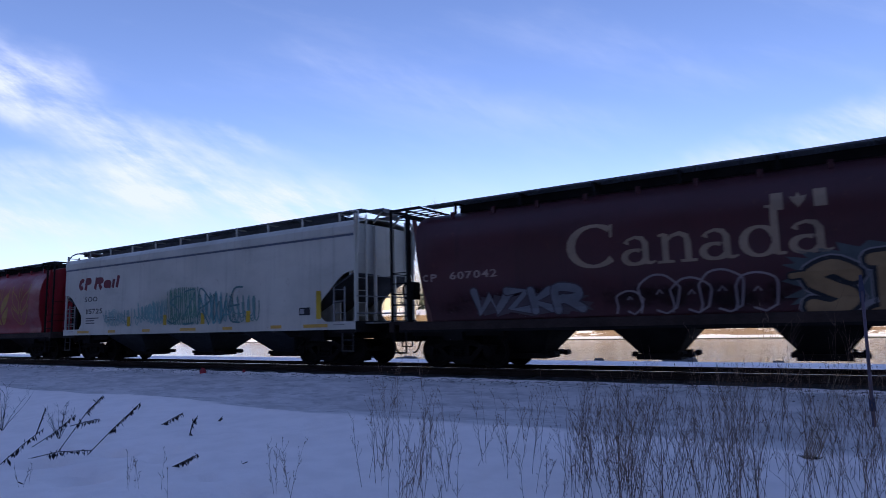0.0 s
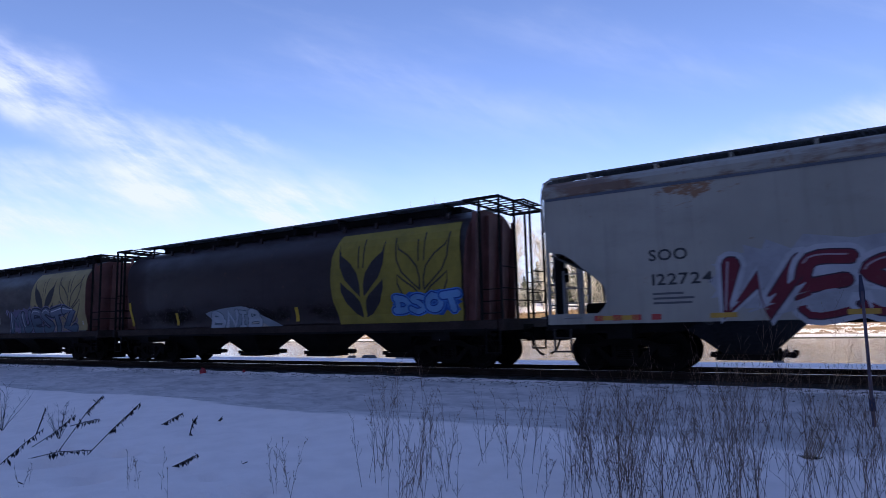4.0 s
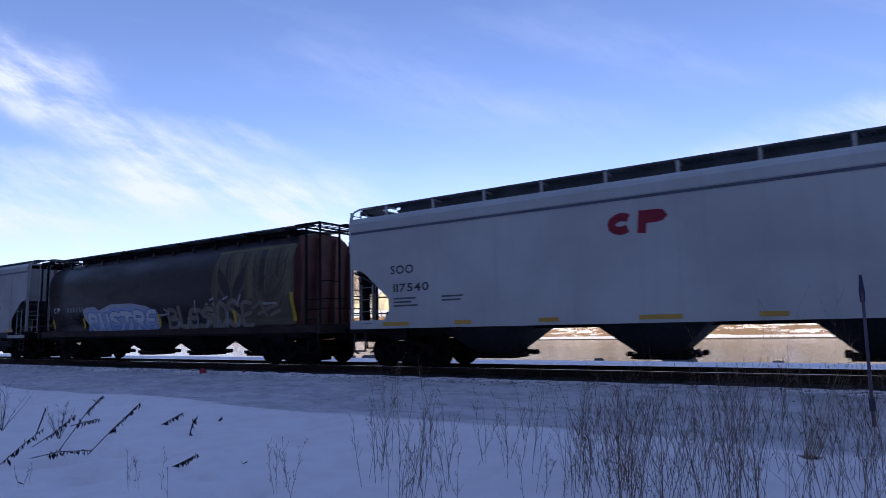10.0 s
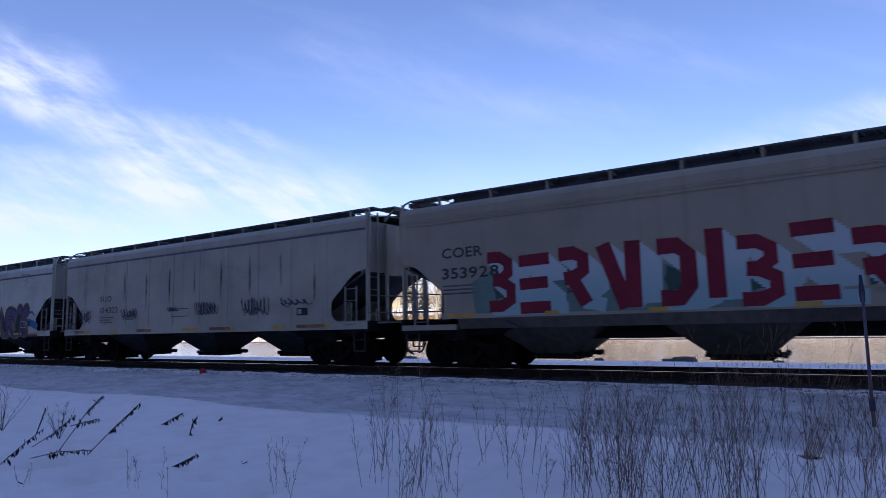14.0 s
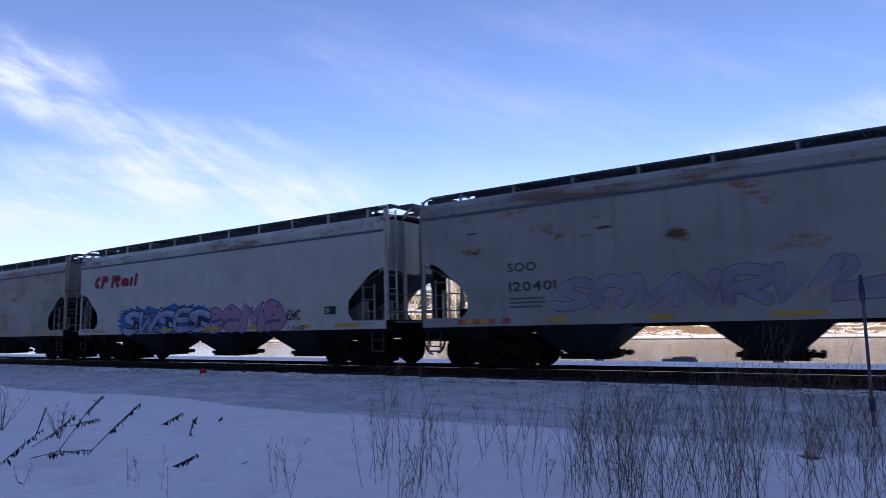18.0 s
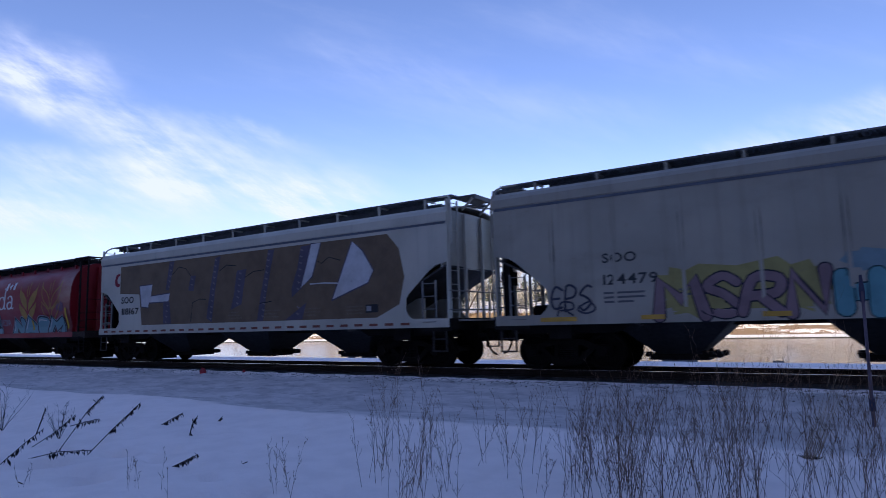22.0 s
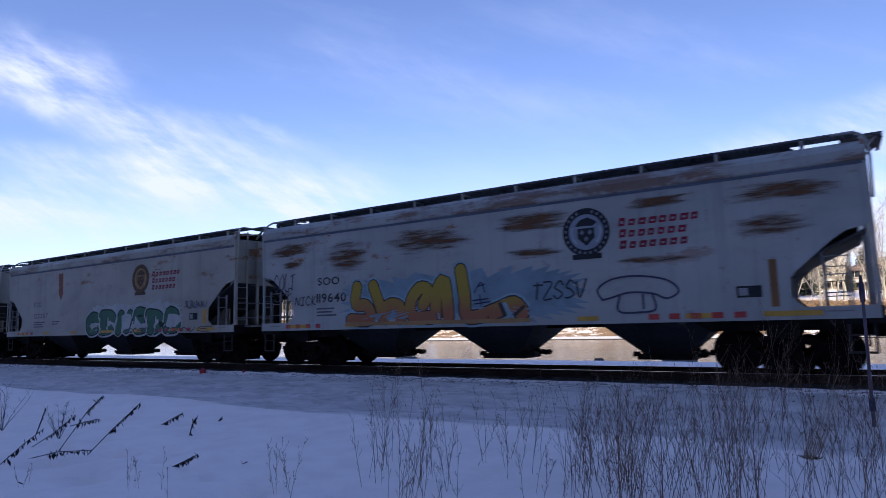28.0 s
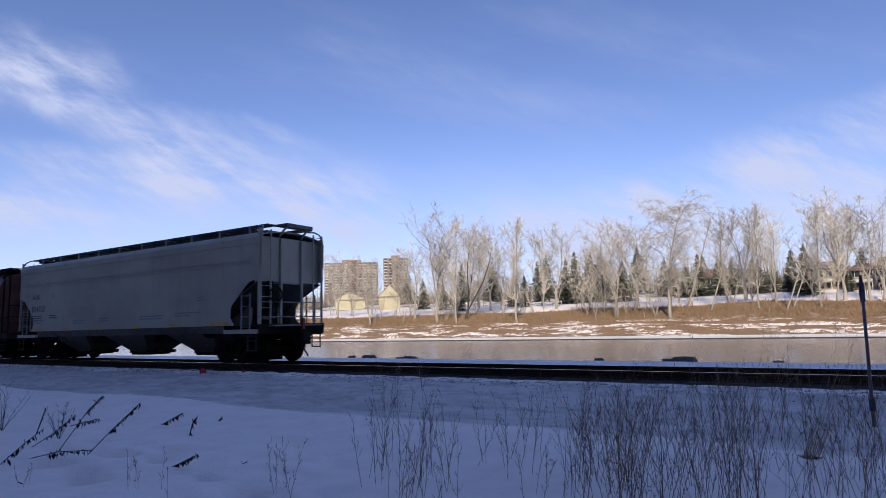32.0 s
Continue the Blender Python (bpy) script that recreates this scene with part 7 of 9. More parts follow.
S[23].daub("graffiti_fill", [(flow([(4.4, 2.1), (5.0, 2.0), (4.5, 1.6), (5.1, 1.25), (4.3, 1.2)]), 0.13)], ink((0.33, 0.29, 0.10)), 5.5)
S[23].daub("graffiti_line", [(flow(l), 0.02) for l in ([(1.5, 1.3), (2.2, 1.7), (2.0, 2.2), (2.8, 2.0)], [(3.0, 1.2), (3.4, 1.8), (3.9, 1.5), (4.2, 2.0)], [(5.4, 1.3), (5.8, 1.9), (6.2, 1.4), (6.6, 1.9)], [(6.9, 2.2), (7.6, 2.0), (7.2, 1.5), (7.9, 1.4)])], ink((0.03, 0.03, 0.06)), 7)
S[23].tag("DESN", 8.55, 9.65, 1.32, 1.78, ink((0.10, 0.19, 0.27)), 233, 0.035)
S[23].tag("REST", 9.05, 10.25, 2.08, 2.34, ink((0.50, 0.50, 0.60)), 234, 0.026)
S[23].daub("graffiti_tag", [([(9.2, 2.0), (10.2, 2.04)], 0.016)], ink((0.50, 0.50, 0.60)), 5)
S[23].throw("DUNOS", 10.1, 14.1, 1.10, 1.9, ink((0.085, 0.05, 0.02)), ink((0.05, 0.028, 0.014)), 235, 0.22, 0.03, None, 0.03, None, 0.2, 0.25)
S[23].daub("graffiti_tag", [(flow(l), 0.03) for l in ([(10.3, 1.95), (10.6, 2.15)], [(10.6, 1.95), (10.9, 2.2)], [(11.0, 1.98), (11.2, 2.12)], [(12.8, 2.1), (13.0, 2.25), (13.2, 2.1), (13.0, 1.98)])], ink((0.26, 0.24, 0.30)), 7)
S[23].rects("placard", [(15.25, 15.44, 1.38, 1.57)], WHT)
S[24].rects("data_box", [(2.97, 3.28, 2.73, 2.97)], ink((0.40, 0.41, 0.42)))
for a, b, z in ((1.3, 2.6, 1.75), (4.9, 6.0, 1.68), (7.0, 8.0, 1.72), (9.8, 11.8, 1.72), (12.0, 13.6, 1.78), (13.3, 13.9, 2.3)):
    S[24].data_lines(a, b, z, 2, (0.25, 0.26, 0.28))
    S[6].data_lines(a + 0.3, b - 0.2, z + 0.1, 2, (0.30, 0.32, 0.36))
    S[7].data_lines(a, b - 0.2, z + 0.2, 2, (0.12, 0.13, 0.15))

# soot low on the dark cars, grime at the end of the block letters, dirt along the seams of the ribbed sides
for i in (2, 4, 8, 23):
    S[i].stain([(0.6, 6.0, 1.1, 2.2), (4.5, 11.0, 1.1, 2.1), (9.0, 15.9, 1.1, 2.2)], SOOT, "soot_stain", 0.6)
S[12].stain([(12.2, 16.2, 1.34, 3.0), (12.8, 15.6, 1.34, 2.4), (9.6, 13.6, 1.34, 2.0)], TEAL_GRIME, "grime_stain", 1.1)
S[12].stain([(2.2, 8.5, 1.34, 2.1)], TEAL_GRIME, "grime_stain", 0.6)
S[13].stain([(3.6, 7.6, 2.4, 3.85), (4.6, 6.6, 1.36, 3.6)], stain_material("rust_wash", (0.15, 0.085, 0.055), (0.10, 0.06, 0.042), (1.2, 1, 0.5), 0.7, 2.0), "rust_stain", 0.7)
for i in (11, 18, 19):
    for j in range(10):
        x = 1.55 + j * 13.2 / 9
        S[i].stain([(x - 0.10, x + 0.10, 1.5 + 0.3 * (j % 3), 3.95)], SEAM_DIRT, "seam_stain", 2.2)

# ---- the far bank: trees, brush, houses ----
def tree_shapes(seed, lean=0.0, width=0.2, droop=0.0, forks=2, clear=0.28, sweep=0.0, dense=1.0):
    """Trunk and crown of a leafless tree, one unit high: winding leaders, rising limbs, branches and many fine twigs."""
    rnd = random.Random(seed)
    trunk, crown = Shape(), Shape()

    def wander(k):
        return Vector((rnd.gauss(0, 1), rnd.gauss(0, 1), rnd.gauss(0, 0.7))) * k

    def some(x):
        return int(x) + (rnd.random() < x - int(x))

    def hose(p, q, r, r2, n):
        d = (q - p).normalized()
        e = d.orthogonal().normalized()
        f = d.cross(e)
        ring = [e * math.cos(6.2832 * i / n) + f * math.sin(6.2832 * i / n) for i in range(n)]
        crown.add([p + v * r for v in ring] + [q + v * r2 for v in ring], [(i, (i + 1) % n, (i + 1) % n + n, i + n) for i in range(n)])

    def sliver(p, q, r):
        e = (q - p).cross(Vector((rnd.uniform(-1, 1), rnd.uniform(-1, 1), rnd.uniform(-1, 1)))).normalized() * r
        crown.add([p - e, p + e, q], [(0, 1, 2)])

    def twigs(p, q, a, length, count):
        """Fine twigs anywhere along a piece of branch, each with a side shoot or two."""
        for _ in range(some(count)):
            m = p.lerp(q, rnd.random())
            d = (a * (0.75 if droop < 0.3 else 0.35) + wander(0.5 if droop < 0.3 else 0.42) + Vector((0, 0, 0.22 - 1.5 * droop))).normalized()
            e = m + d * length * rnd.uniform(0.5, 1.4) * (1 + 1.0 * droop)
            sliver(m, e, 0.00072)
            for _ in range(some(0.9)):
                c = m.lerp(e, rnd.uniform(0.25, 0.8))
                sliver(c, c + (d + wander(0.55) - Vector((0, 0, 0.5 * droop))).normalized() * length * rnd.uniform(0.3, 0.7), 0.00062)

    def branch(p, d, length, r):
        n, q, a = 3, p.copy(), d.normalized()
        for i in range(n):
            a = (a + wander(0.2) + Vector((0, 0, 0.10 - 0.4 * droop * (1 + 0.5 * i)))).normalized()
            q2 = q + a * (length / n)
            hose(q, q2, r * (1 - 0.8 * i / n), r * (1 - 0.8 * (i + 1) / n), 3)
            twigs(q, q2, a, 0.036, (2.0 + 0.9 * i) * dense * (1 if droop < 0.3 else 1.1))
            q = q2

    def limb(p, d, length, r):
        n, q, a = 7, p.copy(), d.normalized()
        for i in range(n):
            a = (a + wander(0.17) + Vector((0, 0, 0.11 - 0.17 * droop * i))).normalized()
            q2 = q + a * (length / n)
            hose(q, q2, r * (1 - 0.82 * i / n), r * (1 - 0.82 * (i + 1) / n), 4)
            for _ in range(some((0.7 if i < 2 else 1.6) * dense)):
                branch(q.lerp(q2, rnd.random()), a * 0.7 + wander(0.75), length * rnd.uniform(0.2, 0.42) * (1.2 - 0.08 * i), max(r * 0.36, 0.0011))
            q = q2
        twigs(q, q, a, 0.05, 5)

    def leader(p, d, length, r, first, n=10):
        q, a = p.copy(), d.normalized()
        for i in range(n):
            a = (a + Vector((rnd.gauss(0, 1), rnd.gauss(0, 1), 0)) * 0.075 + Vector((0, 0, 0.08))).normalized()
            q2 = q + a * (length / n)
            trunk.tube(q, q2, r * (1 - 0.88 * i / n), 7, r * (1 - 0.88 * (i + 1) / n))
            if i >= first:
                t = (i - first + 0.5) / (n - first)
                for _ in range(some((3.6 if forks == 1 else 2.2) * dense) if droop < 0.3 else 5):
                    az = rnd.uniform(0, 6.28)
                    size = width * (0.55 + 0.95 * math.sin(math.pi * (0.16 + 0.74 * t))) * rnd.uniform(0.6, 1.45)
                    out = Vector((math.cos(az) + sweep, math.sin(az), rnd.uniform(0.3, 1.05) if droop < 0.3 else rnd.uniform(0.2, 0.9)))
                    limb(q.lerp(q2, rnd.random()), a * 0.25 + out, size, max(r * (1 - 0.88 * i / n) * 0.55, 0.0030))
            q = q2
        twigs(q, q, a, 0.06, 8)

    base = Vector((0, 0, -0.02))
    if forks == 1:
        leader(base, Vector((lean, 0, 1)), 1.0, 0.0112, max(1, round(clear * 10)))
    else:
        top = base + Vector((lean * clear, 0, clear))
        mid = base.lerp(top, 0.5) + Vector((rnd.uniform(-0.012, 0.012), 0, 0))
        trunk.tube(base, mid, 0.0155, 8, 0.013).tube(mid, top, 0.013, 8, 0.0105)
        a0 = rnd.uniform(0, 6.28)
        for f in range(forks):
            az = a0 + f * 6.283 / forks + rnd.uniform(-0.5, 0.5)
            leader(top, Vector((math.cos(az) * 0.34 + lean, math.sin(az) * 0.34, 1)), (1 - clear) * rnd.uniform(0.72, 1.05), 0.0076, 1 if f else 2, 8)
    high = max(v[2] for v in trunk.v + crown.v)
    for sh in (trunk, crown):
        sh.v = [tuple(c / high for c in v) for v in sh.v]
    return trunk, crown


k = Mat("pale_bark", 0.9, 0, 0.2)
c_ = k.mix(k.noise(3, 5, 0.7), (0.20, 0.175, 0.15), (0.62, 0.57, 0.50))
k.base(k.mix(k.ramp(k.noise(18, 3, co=k.map((1, 1, 0.2))), 0.5, 0.7, 0, 0.6), c_, (0.13, 0.11, 0.09)))
BARK = k.m
k = Mat("bare_twigs", 0.9, 0, 0.2)
k.base(k.mix(k.math("ADD", k.math("MULTIPLY", k.rand(), 0.35), k.math("MULTIPLY", k.island(), 0.65)), (0.13, 0.105, 0.085), (0.95, 0.88, 0.77)))
TWIG = k.m
k = Mat("dark_bark", 0.9, 0, 0.2)
k.base(k.mix(k.noise(4, 5), (0.05, 0.04, 0.035), (0.13, 0.11, 0.09)))
DARK_BARK = k.m

KINDS = {}
for name, args in {"a": (11, 0.02, 0.19, 0.0, 2, 0.25, 0.0, 1.25), "b": (12, -0.06, 0.19, 0.0, 1, 0.25, 0.0, 1.2), "narrow": (13, 0.0, 0.13, 0.0, 1, 0.2, 0.0, 1.2), "wide": (14, 0.0, 0.22, 0.0, 3, 0.2, 0.0, 1.25), "weep": (15, 0.0, 0.20, 0.45, 1, 0.22, 0.0, 1.3),
                   "stems": (16, 0.0, 0.22, 0.0, 4, 0.04, 0.0, 0.62), "lean": (17, 0.45, 0.16, 0.0, 1, 0.45, 0.0, 0.8), "c": (18, 0.08, 0.20, 0.05, 3, 0.12, 0.0, 0.8), "leanleft": (19, -0.3, 0.17, 0.0, 1, 0.4),
                   "dark": (21, 0.12, 0.22, 0.0, 3, 0.12, 0.5, 1.15), "young": (23, 0.05, 0.21, 0.0, 2, 0.1, 0.0, 0.62)}.items():
    t_, c2_ = tree_shapes(*args)
    KINDS[name] = (t_.mesh("trunk"), c2_.mesh("crown"))
    KINDS[name][0].materials.append(BARK)
    KINDS[name][1].materials.append(TWIG)
dark_trunk = KINDS["dark"][0].copy()
dark_trunk.materials.clear()
dark_trunk.materials.append(DARK_BARK)


def bare_tree(kind, x, y, h, turn=0.0, dark=False, w=1.0):
    tr = thing("bare_tree", {"weep": "leafless pale tree with drooping twigs on the river bank", "stems": "leafless many-stemmed bush on the river bank",
                             "lean": "leaning leafless pale tree on the river bank", "leanleft": "leaning leafless pale tree on the river bank",
                             "narrow": "slender leafless pale poplar on the river bank"}.get(kind, "tall leafless pale poplar on the river bank"),
               "tree", pose(x, y, ground_z(x, y), 0, 0, turn), "bare trees on the far bank")
    tr.scale = (h * w, h * w, h)
    part("trunk", dark_trunk if dark else KINDS[kind][0], None, tr)
    part("crown", KINDS[kind][1], None, tr)


for i, (kind, x, y, h) in enumerate((
        ("a", -104.5, 114.8, 17.7), ("c", -106.8, 122.5, 15.6), ("c", -88.2, 107.5, 16.6), ("b", -88.0, 116.8, 15.2), ("a", -78.3, 111.0, 17.6), ("wide", -69.9, 107.2, 24.7),
        ("narrow", -64.4, 105.8, 23.0), ("dark", -63.2, 107.8, 22.3), ("b", -65.7, 116.8, 19.3), ("a", -66.6, 124.5, 20.3), ("c", -60.5, 118.8, 16.5), ("narrow", -51.1, 106.0, 21.4),
        ("leanleft", -53.2, 118.8, 17.9), ("narrow", -52.3, 121.5, 16.7), ("a", -49.4, 121.8, 18.8), ("stems", -38.9, 110.8, 15.6), ("stems", -36.0, 112.0, 12.8), ("wide", -32.8, 108.8, 19.1),
        ("a", -31.1, 116.8, 17.8), ("narrow", -30.6, 123.5, 15.6), ("weep", -23.3, 106.8, 21.7), ("lean", -21.9, 113.8, 17.0), ("lean", -17.5, 110.5, 13.9), ("b", -15.4, 116.2, 16.6),
        ("a", -13.3, 121.2, 17.3), ("narrow", -10.1, 109.5, 18.1), ("wide", -8.0, 113.5, 17.2), ("lean", -6.3, 108.5, 12.7), ("lean", -5.4, 109.8, 11.2), ("narrow", -1.6, 110.2, 17.0),
        ("b", 0.3, 114.8, 14.9), ("wide", 1.5, 118.2, 19.6), ("a", 4.8, 117.2, 17.1), ("c", 6.6, 116.8, 16.3), ("b", -96.0, 118.0, 15.0), ("a", -118.0, 116.0, 18.0), ("c", -132.0, 119.0, 17.0),
        ("c", -57.0, 132.0, 15.0), ("b", -44.0, 128.0, 14.0), ("a", -26.0, 128.0, 15.0), ("c", -3.0, 126.0, 13.0), ("b", -82.0, 126.0, 16.0), ("c", -74.0, 122.0, 15.0), ("b", 12.0, 115.0, 17.0), ("a", 18.0, 119.0, 18.0))):
    bare_tree(kind, x, y, h, (i * 77) % 360 if kind not in ("lean", "leanleft", "dark", "weep") else 30 - (i * 13) % 40, dark=(i == 7), w=(1.15 if kind != "narrow" else 0.9) + 0.12 * math.sin(i * 1.9))


rt = random.Random(31)
for i in range(48):
    x, y = rt.uniform(-150, 24), rt.uniform(114, 138)
    bare_tree(rt.choice(("young", "stems", "young", "stems", "young")), x * y / 125, y, rt.uniform(4.5, 12), rt.uniform(0, 360), False, rt.uniform(0.9, 1.3))
for i in range(26):
    x = rt.choice((rt.gauss(-68, 9), rt.gauss(-30, 9), rt.uniform(-130, 15)))
    y = rt.uniform(106.5, 114)
    bare_tree(rt.choice(("young", "stems", "c")), x, y, rt.uniform(4, 10.5), rt.uniform(0, 360), False, rt.uniform(0.9, 1.35))
for i in range(26):
    y = rt.uniform(154, 182)
    x = (-0.30 + 0.36 * (i + rt.random()) / 26 if i % 4 else rt.uniform(-0.9, -0.3)) * y
    bare_tree("young", x, y, rt.uniform(6.5, 10.5), rt.uniform(0, 360), False, rt.uniform(1.0, 1.4))


def conifer_shapes(seed, n_whorls=26):
    rnd = random.Random(seed)
    trunk = Shape().tube((0, 0, -0.02), (0, 0, 0.98), 0.016, 7, 0.002)
    crown = Shape()
    for w in range(n_whorls):
        t = w / (n_whorls - 1)
        z, r = 0.08 + 0.90 * t, 0.235 * (1 - t) ** 0.85 + 0.012
        for i in range(11):
            az = i * 0.571 + w * 0.7 + rnd.uniform(-0.2, 0.2)
            rr = r * rnd.uniform(0.55, 1.2)
            z += rnd.uniform(-0.012, 0.012)
            d = Vector((math.cos(az), math.sin(az), 0))
            s = Vector((-d.y, d.x, 0))
            base, tip = Vector((0, 0, z)) + d * 0.01, Vector((0, 0, z - 0.22 * rr - 0.01)) + d * rr
            for j in range(5):
                f = (j + 0.6) / 5
                c = base.lerp(tip, f) + Vector((0, 0, rnd.uniform(-0.008, 0.008)))
                wdt = rr * 0.24 * (1.15 - f) + 0.008
                crown.add([c - d * rr * 0.12, c + s * wdt + Vector((0, 0, -0.018 - 0.02 * rnd.random())), c + d * rr * 0.2 + Vector((0, 0, -0.012)),
                           c - s * wdt + Vector((0, 0, -0.018 - 0.02 * rnd.random()))], [(0, 1, 2), (0, 2, 3)])
    return trunk, crown


k = Mat("spruce_needles", 0.85, 0, 0.2)
c_ = k.mix(k.island(), (0.06, 0.07, 0.05), (0.165, 0.17, 0.12))
k.base(k.mix(k.rand(), c_, (0.085, 0.09, 0.068)))
NEEDLE = k.m
CON = []
for sd in (3, 4, 5):
    t_, c2_ = conifer_shapes(sd)
    CON.append((t_.mesh("trunk"), c2_.mesh("crown")))
    CON[-1][0].materials.append(DARK_BARK)
    CON[-1][1].materials.append(NEEDLE)
for i, (x, y, h, w) in enumerate((
        (-85.5, 134.0, 7.4, 1.1), (-82.8, 134.6, 6.2, 1.2), (-77.4, 129.0, 6.8, 1), (-64.0, 132.0, 9.1, 0.95), (-60.5, 130.2, 7.6, 1), (-53.0, 137.5, 11.0, 1.1), (-50.6, 137.0, 12.6, 1.0), (-48.0, 140.0, 11.4, 1.15),
        (-44.0, 136.0, 11.8, 1.25), (-40.0, 138.8, 9.8, 1.2), (-25.6, 149.0, 10.2, 1.15), (-27.8, 146.0, 7.4, 1.3), (-20.8, 145.0, 8.7, 1.15), (-18.2, 145.6, 7.6, 1.25), (-13.2, 146.0, 7.2, 1.35), (-10.6, 146.6, 6.6, 1.4),
        (-7.6, 147.0, 5.8, 1.4), (-4.2, 138.0, 10.2, 1.12), (-3.0, 144.5, 6.0, 1.3), (3.0, 138.8, 4.2, 1.2), (9.6, 139.2, 8.9, 1.1), (-96.0, 140.0, 9.0, 1), (-70.0, 160.0, 12, 1.1), (-35.0, 158.0, 10, 1.2), (-90, 170, 13, 1.1),
        (-110, 185, 14, 1.1), (-58, 170, 13, 1.2), (-46, 175, 14, 1.2), (-28, 170, 10, 1.2), (-23, 166, 9.0, 1.1), (-16, 166, 8.5, 1.2), (-8, 172, 10, 1.2), (6, 165, 9, 1.2), (-130, 180, 13, 1.2), (-78, 185, 14, 1.1))):
    cf = thing("spruce_tree", "dark green spruce behind the river bank", "tree", pose(x, y, ground_z(x, y), 0, 0, i * 47), "spruces on the far bank")
    cf.scale = (h * w, h * w, h)
    part("trunk", CON[i % 3][0], None, cf)
    part("crown", CON[i % 3][1], None, cf)

# brush and tall dry grass along the slope, and far woods behind the houses
rb = random.Random(55)
brush = Shape()
for i in range(26000):
    x, y = rb.uniform(-140, 22), rb.triangular(97.6, 117, 109)
    if noise.noise((x * 0.09, y * 0.4, 6)) < -0.02 and y < 106 + 5 * noise.noise((x * 0.06, 3, 1)):
        continue
    z, h = ground_z(x, y), (rb.uniform(0.10, 0.34) if y < 105 else rb.uniform(0.14, 0.5) * (1.3 + noise.noise((x * 0.15, y * 0.5, 2)))) * (1.6 if rb.random() < 0.05 else 1)
    for j in range(4):
        a, s = rb.uniform(0, 3.14), rb.uniform(0.02, 0.07)
        dx, dy = math.cos(a) * s, math.sin(a) * s
        tx, ty = rb.uniform(-0.45, 0.45), rb.uniform(-0.3, 0.3)
        ox, oy = rb.uniform(-0.25, 0.25), rb.uniform(-0.25, 0.25)
        brush.add([(x + ox - dx, y + oy - dy, z - 0.05), (x + ox + dx, y + oy + dy, z - 0.05), (x + ox + tx, y + oy + ty, z + h * rb.uniform(0.6, 1.1))], [(0, 1, 2)])
k = Mat("dry_brush", 0.9, 0, 0.15)
k.base(k.mix(k.island(), (0.22, 0.14, 0.085), (0.42, 0.30, 0.19)))
tagged(part("brush", brush, k.m), "reddish brown dry brush and grass on the far bank", "brush", kind="stuff")

woods = Shape()
for i in range(5200):
    y = rb.uniform(195, 330)
    x = rb.uniform(-1.25, 0.12) * y
    z, h = ground_z(x, y), rb.uniform(4, 11) * (0.7 + 0.6 * (noise.noise((x * 0.03, y * 0.03, 0)) + 0.5))
    for j in range(3):
        a = rb.uniform(0, 6.28)
        s = rb.uniform(0.15, 0.9)
        woods.tube((x, y, z), (x + s * math.cos(a) * 1.6, y + s * math.sin(a) * 1.6, z + h * rb.uniform(0.5, 1)), 0.09, 3, 0.02)
k = Mat("far_woods", 0.9, 0, 0.15)
k.base(k.mix(k.island(), (0.16, 0.13, 0.10), (0.34, 0.28, 0.22)))
tagged(part("distant_woods", woods, k.m), "hazy leafless woods behind the houses", "woods", kind="stuff")


STUCCO = plain("cream_stucco", (0.34, 0.305, 0.235), 0.85, 0, 0.1, 1.5)
YELLOWISH = plain("pale_yellow_siding", (0.52, 0.47, 0.31), 0.8, 0, 0.1, 1.5)
TAN = plain("tan_siding", (0.32, 0.255, 0.19), 0.8, 0, 0.12, 1.5)
SHINGLE = plain("brown_shingles", (0.15, 0.10, 0.08), 0.9, 0, 0.2, 3)
SHINGLE_GREY = plain("grey_shingles", (0.18, 0.155, 0.14), 0.9, 0, 0.2, 3)
BRICK = plain("brown_brick", (0.25, 0.19, 0.16), 0.9, 0, 0.15, 2)
BRICK_DARK = plain("dark_brick", (0.13, 0.10, 0.085), 0.9, 0, 0.15, 2)
TRIM = plain("white_trim", (0.58, 0.56, 0.52), 0.7, 0, 0.06, 2)
k = Mat("window_glass", 0.06, 0, 0.6)
k.base(k.mix(k.rand(), (0.02, 0.025, 0.03), (0.07, 0.075, 0.08)))
GLASS = k.m


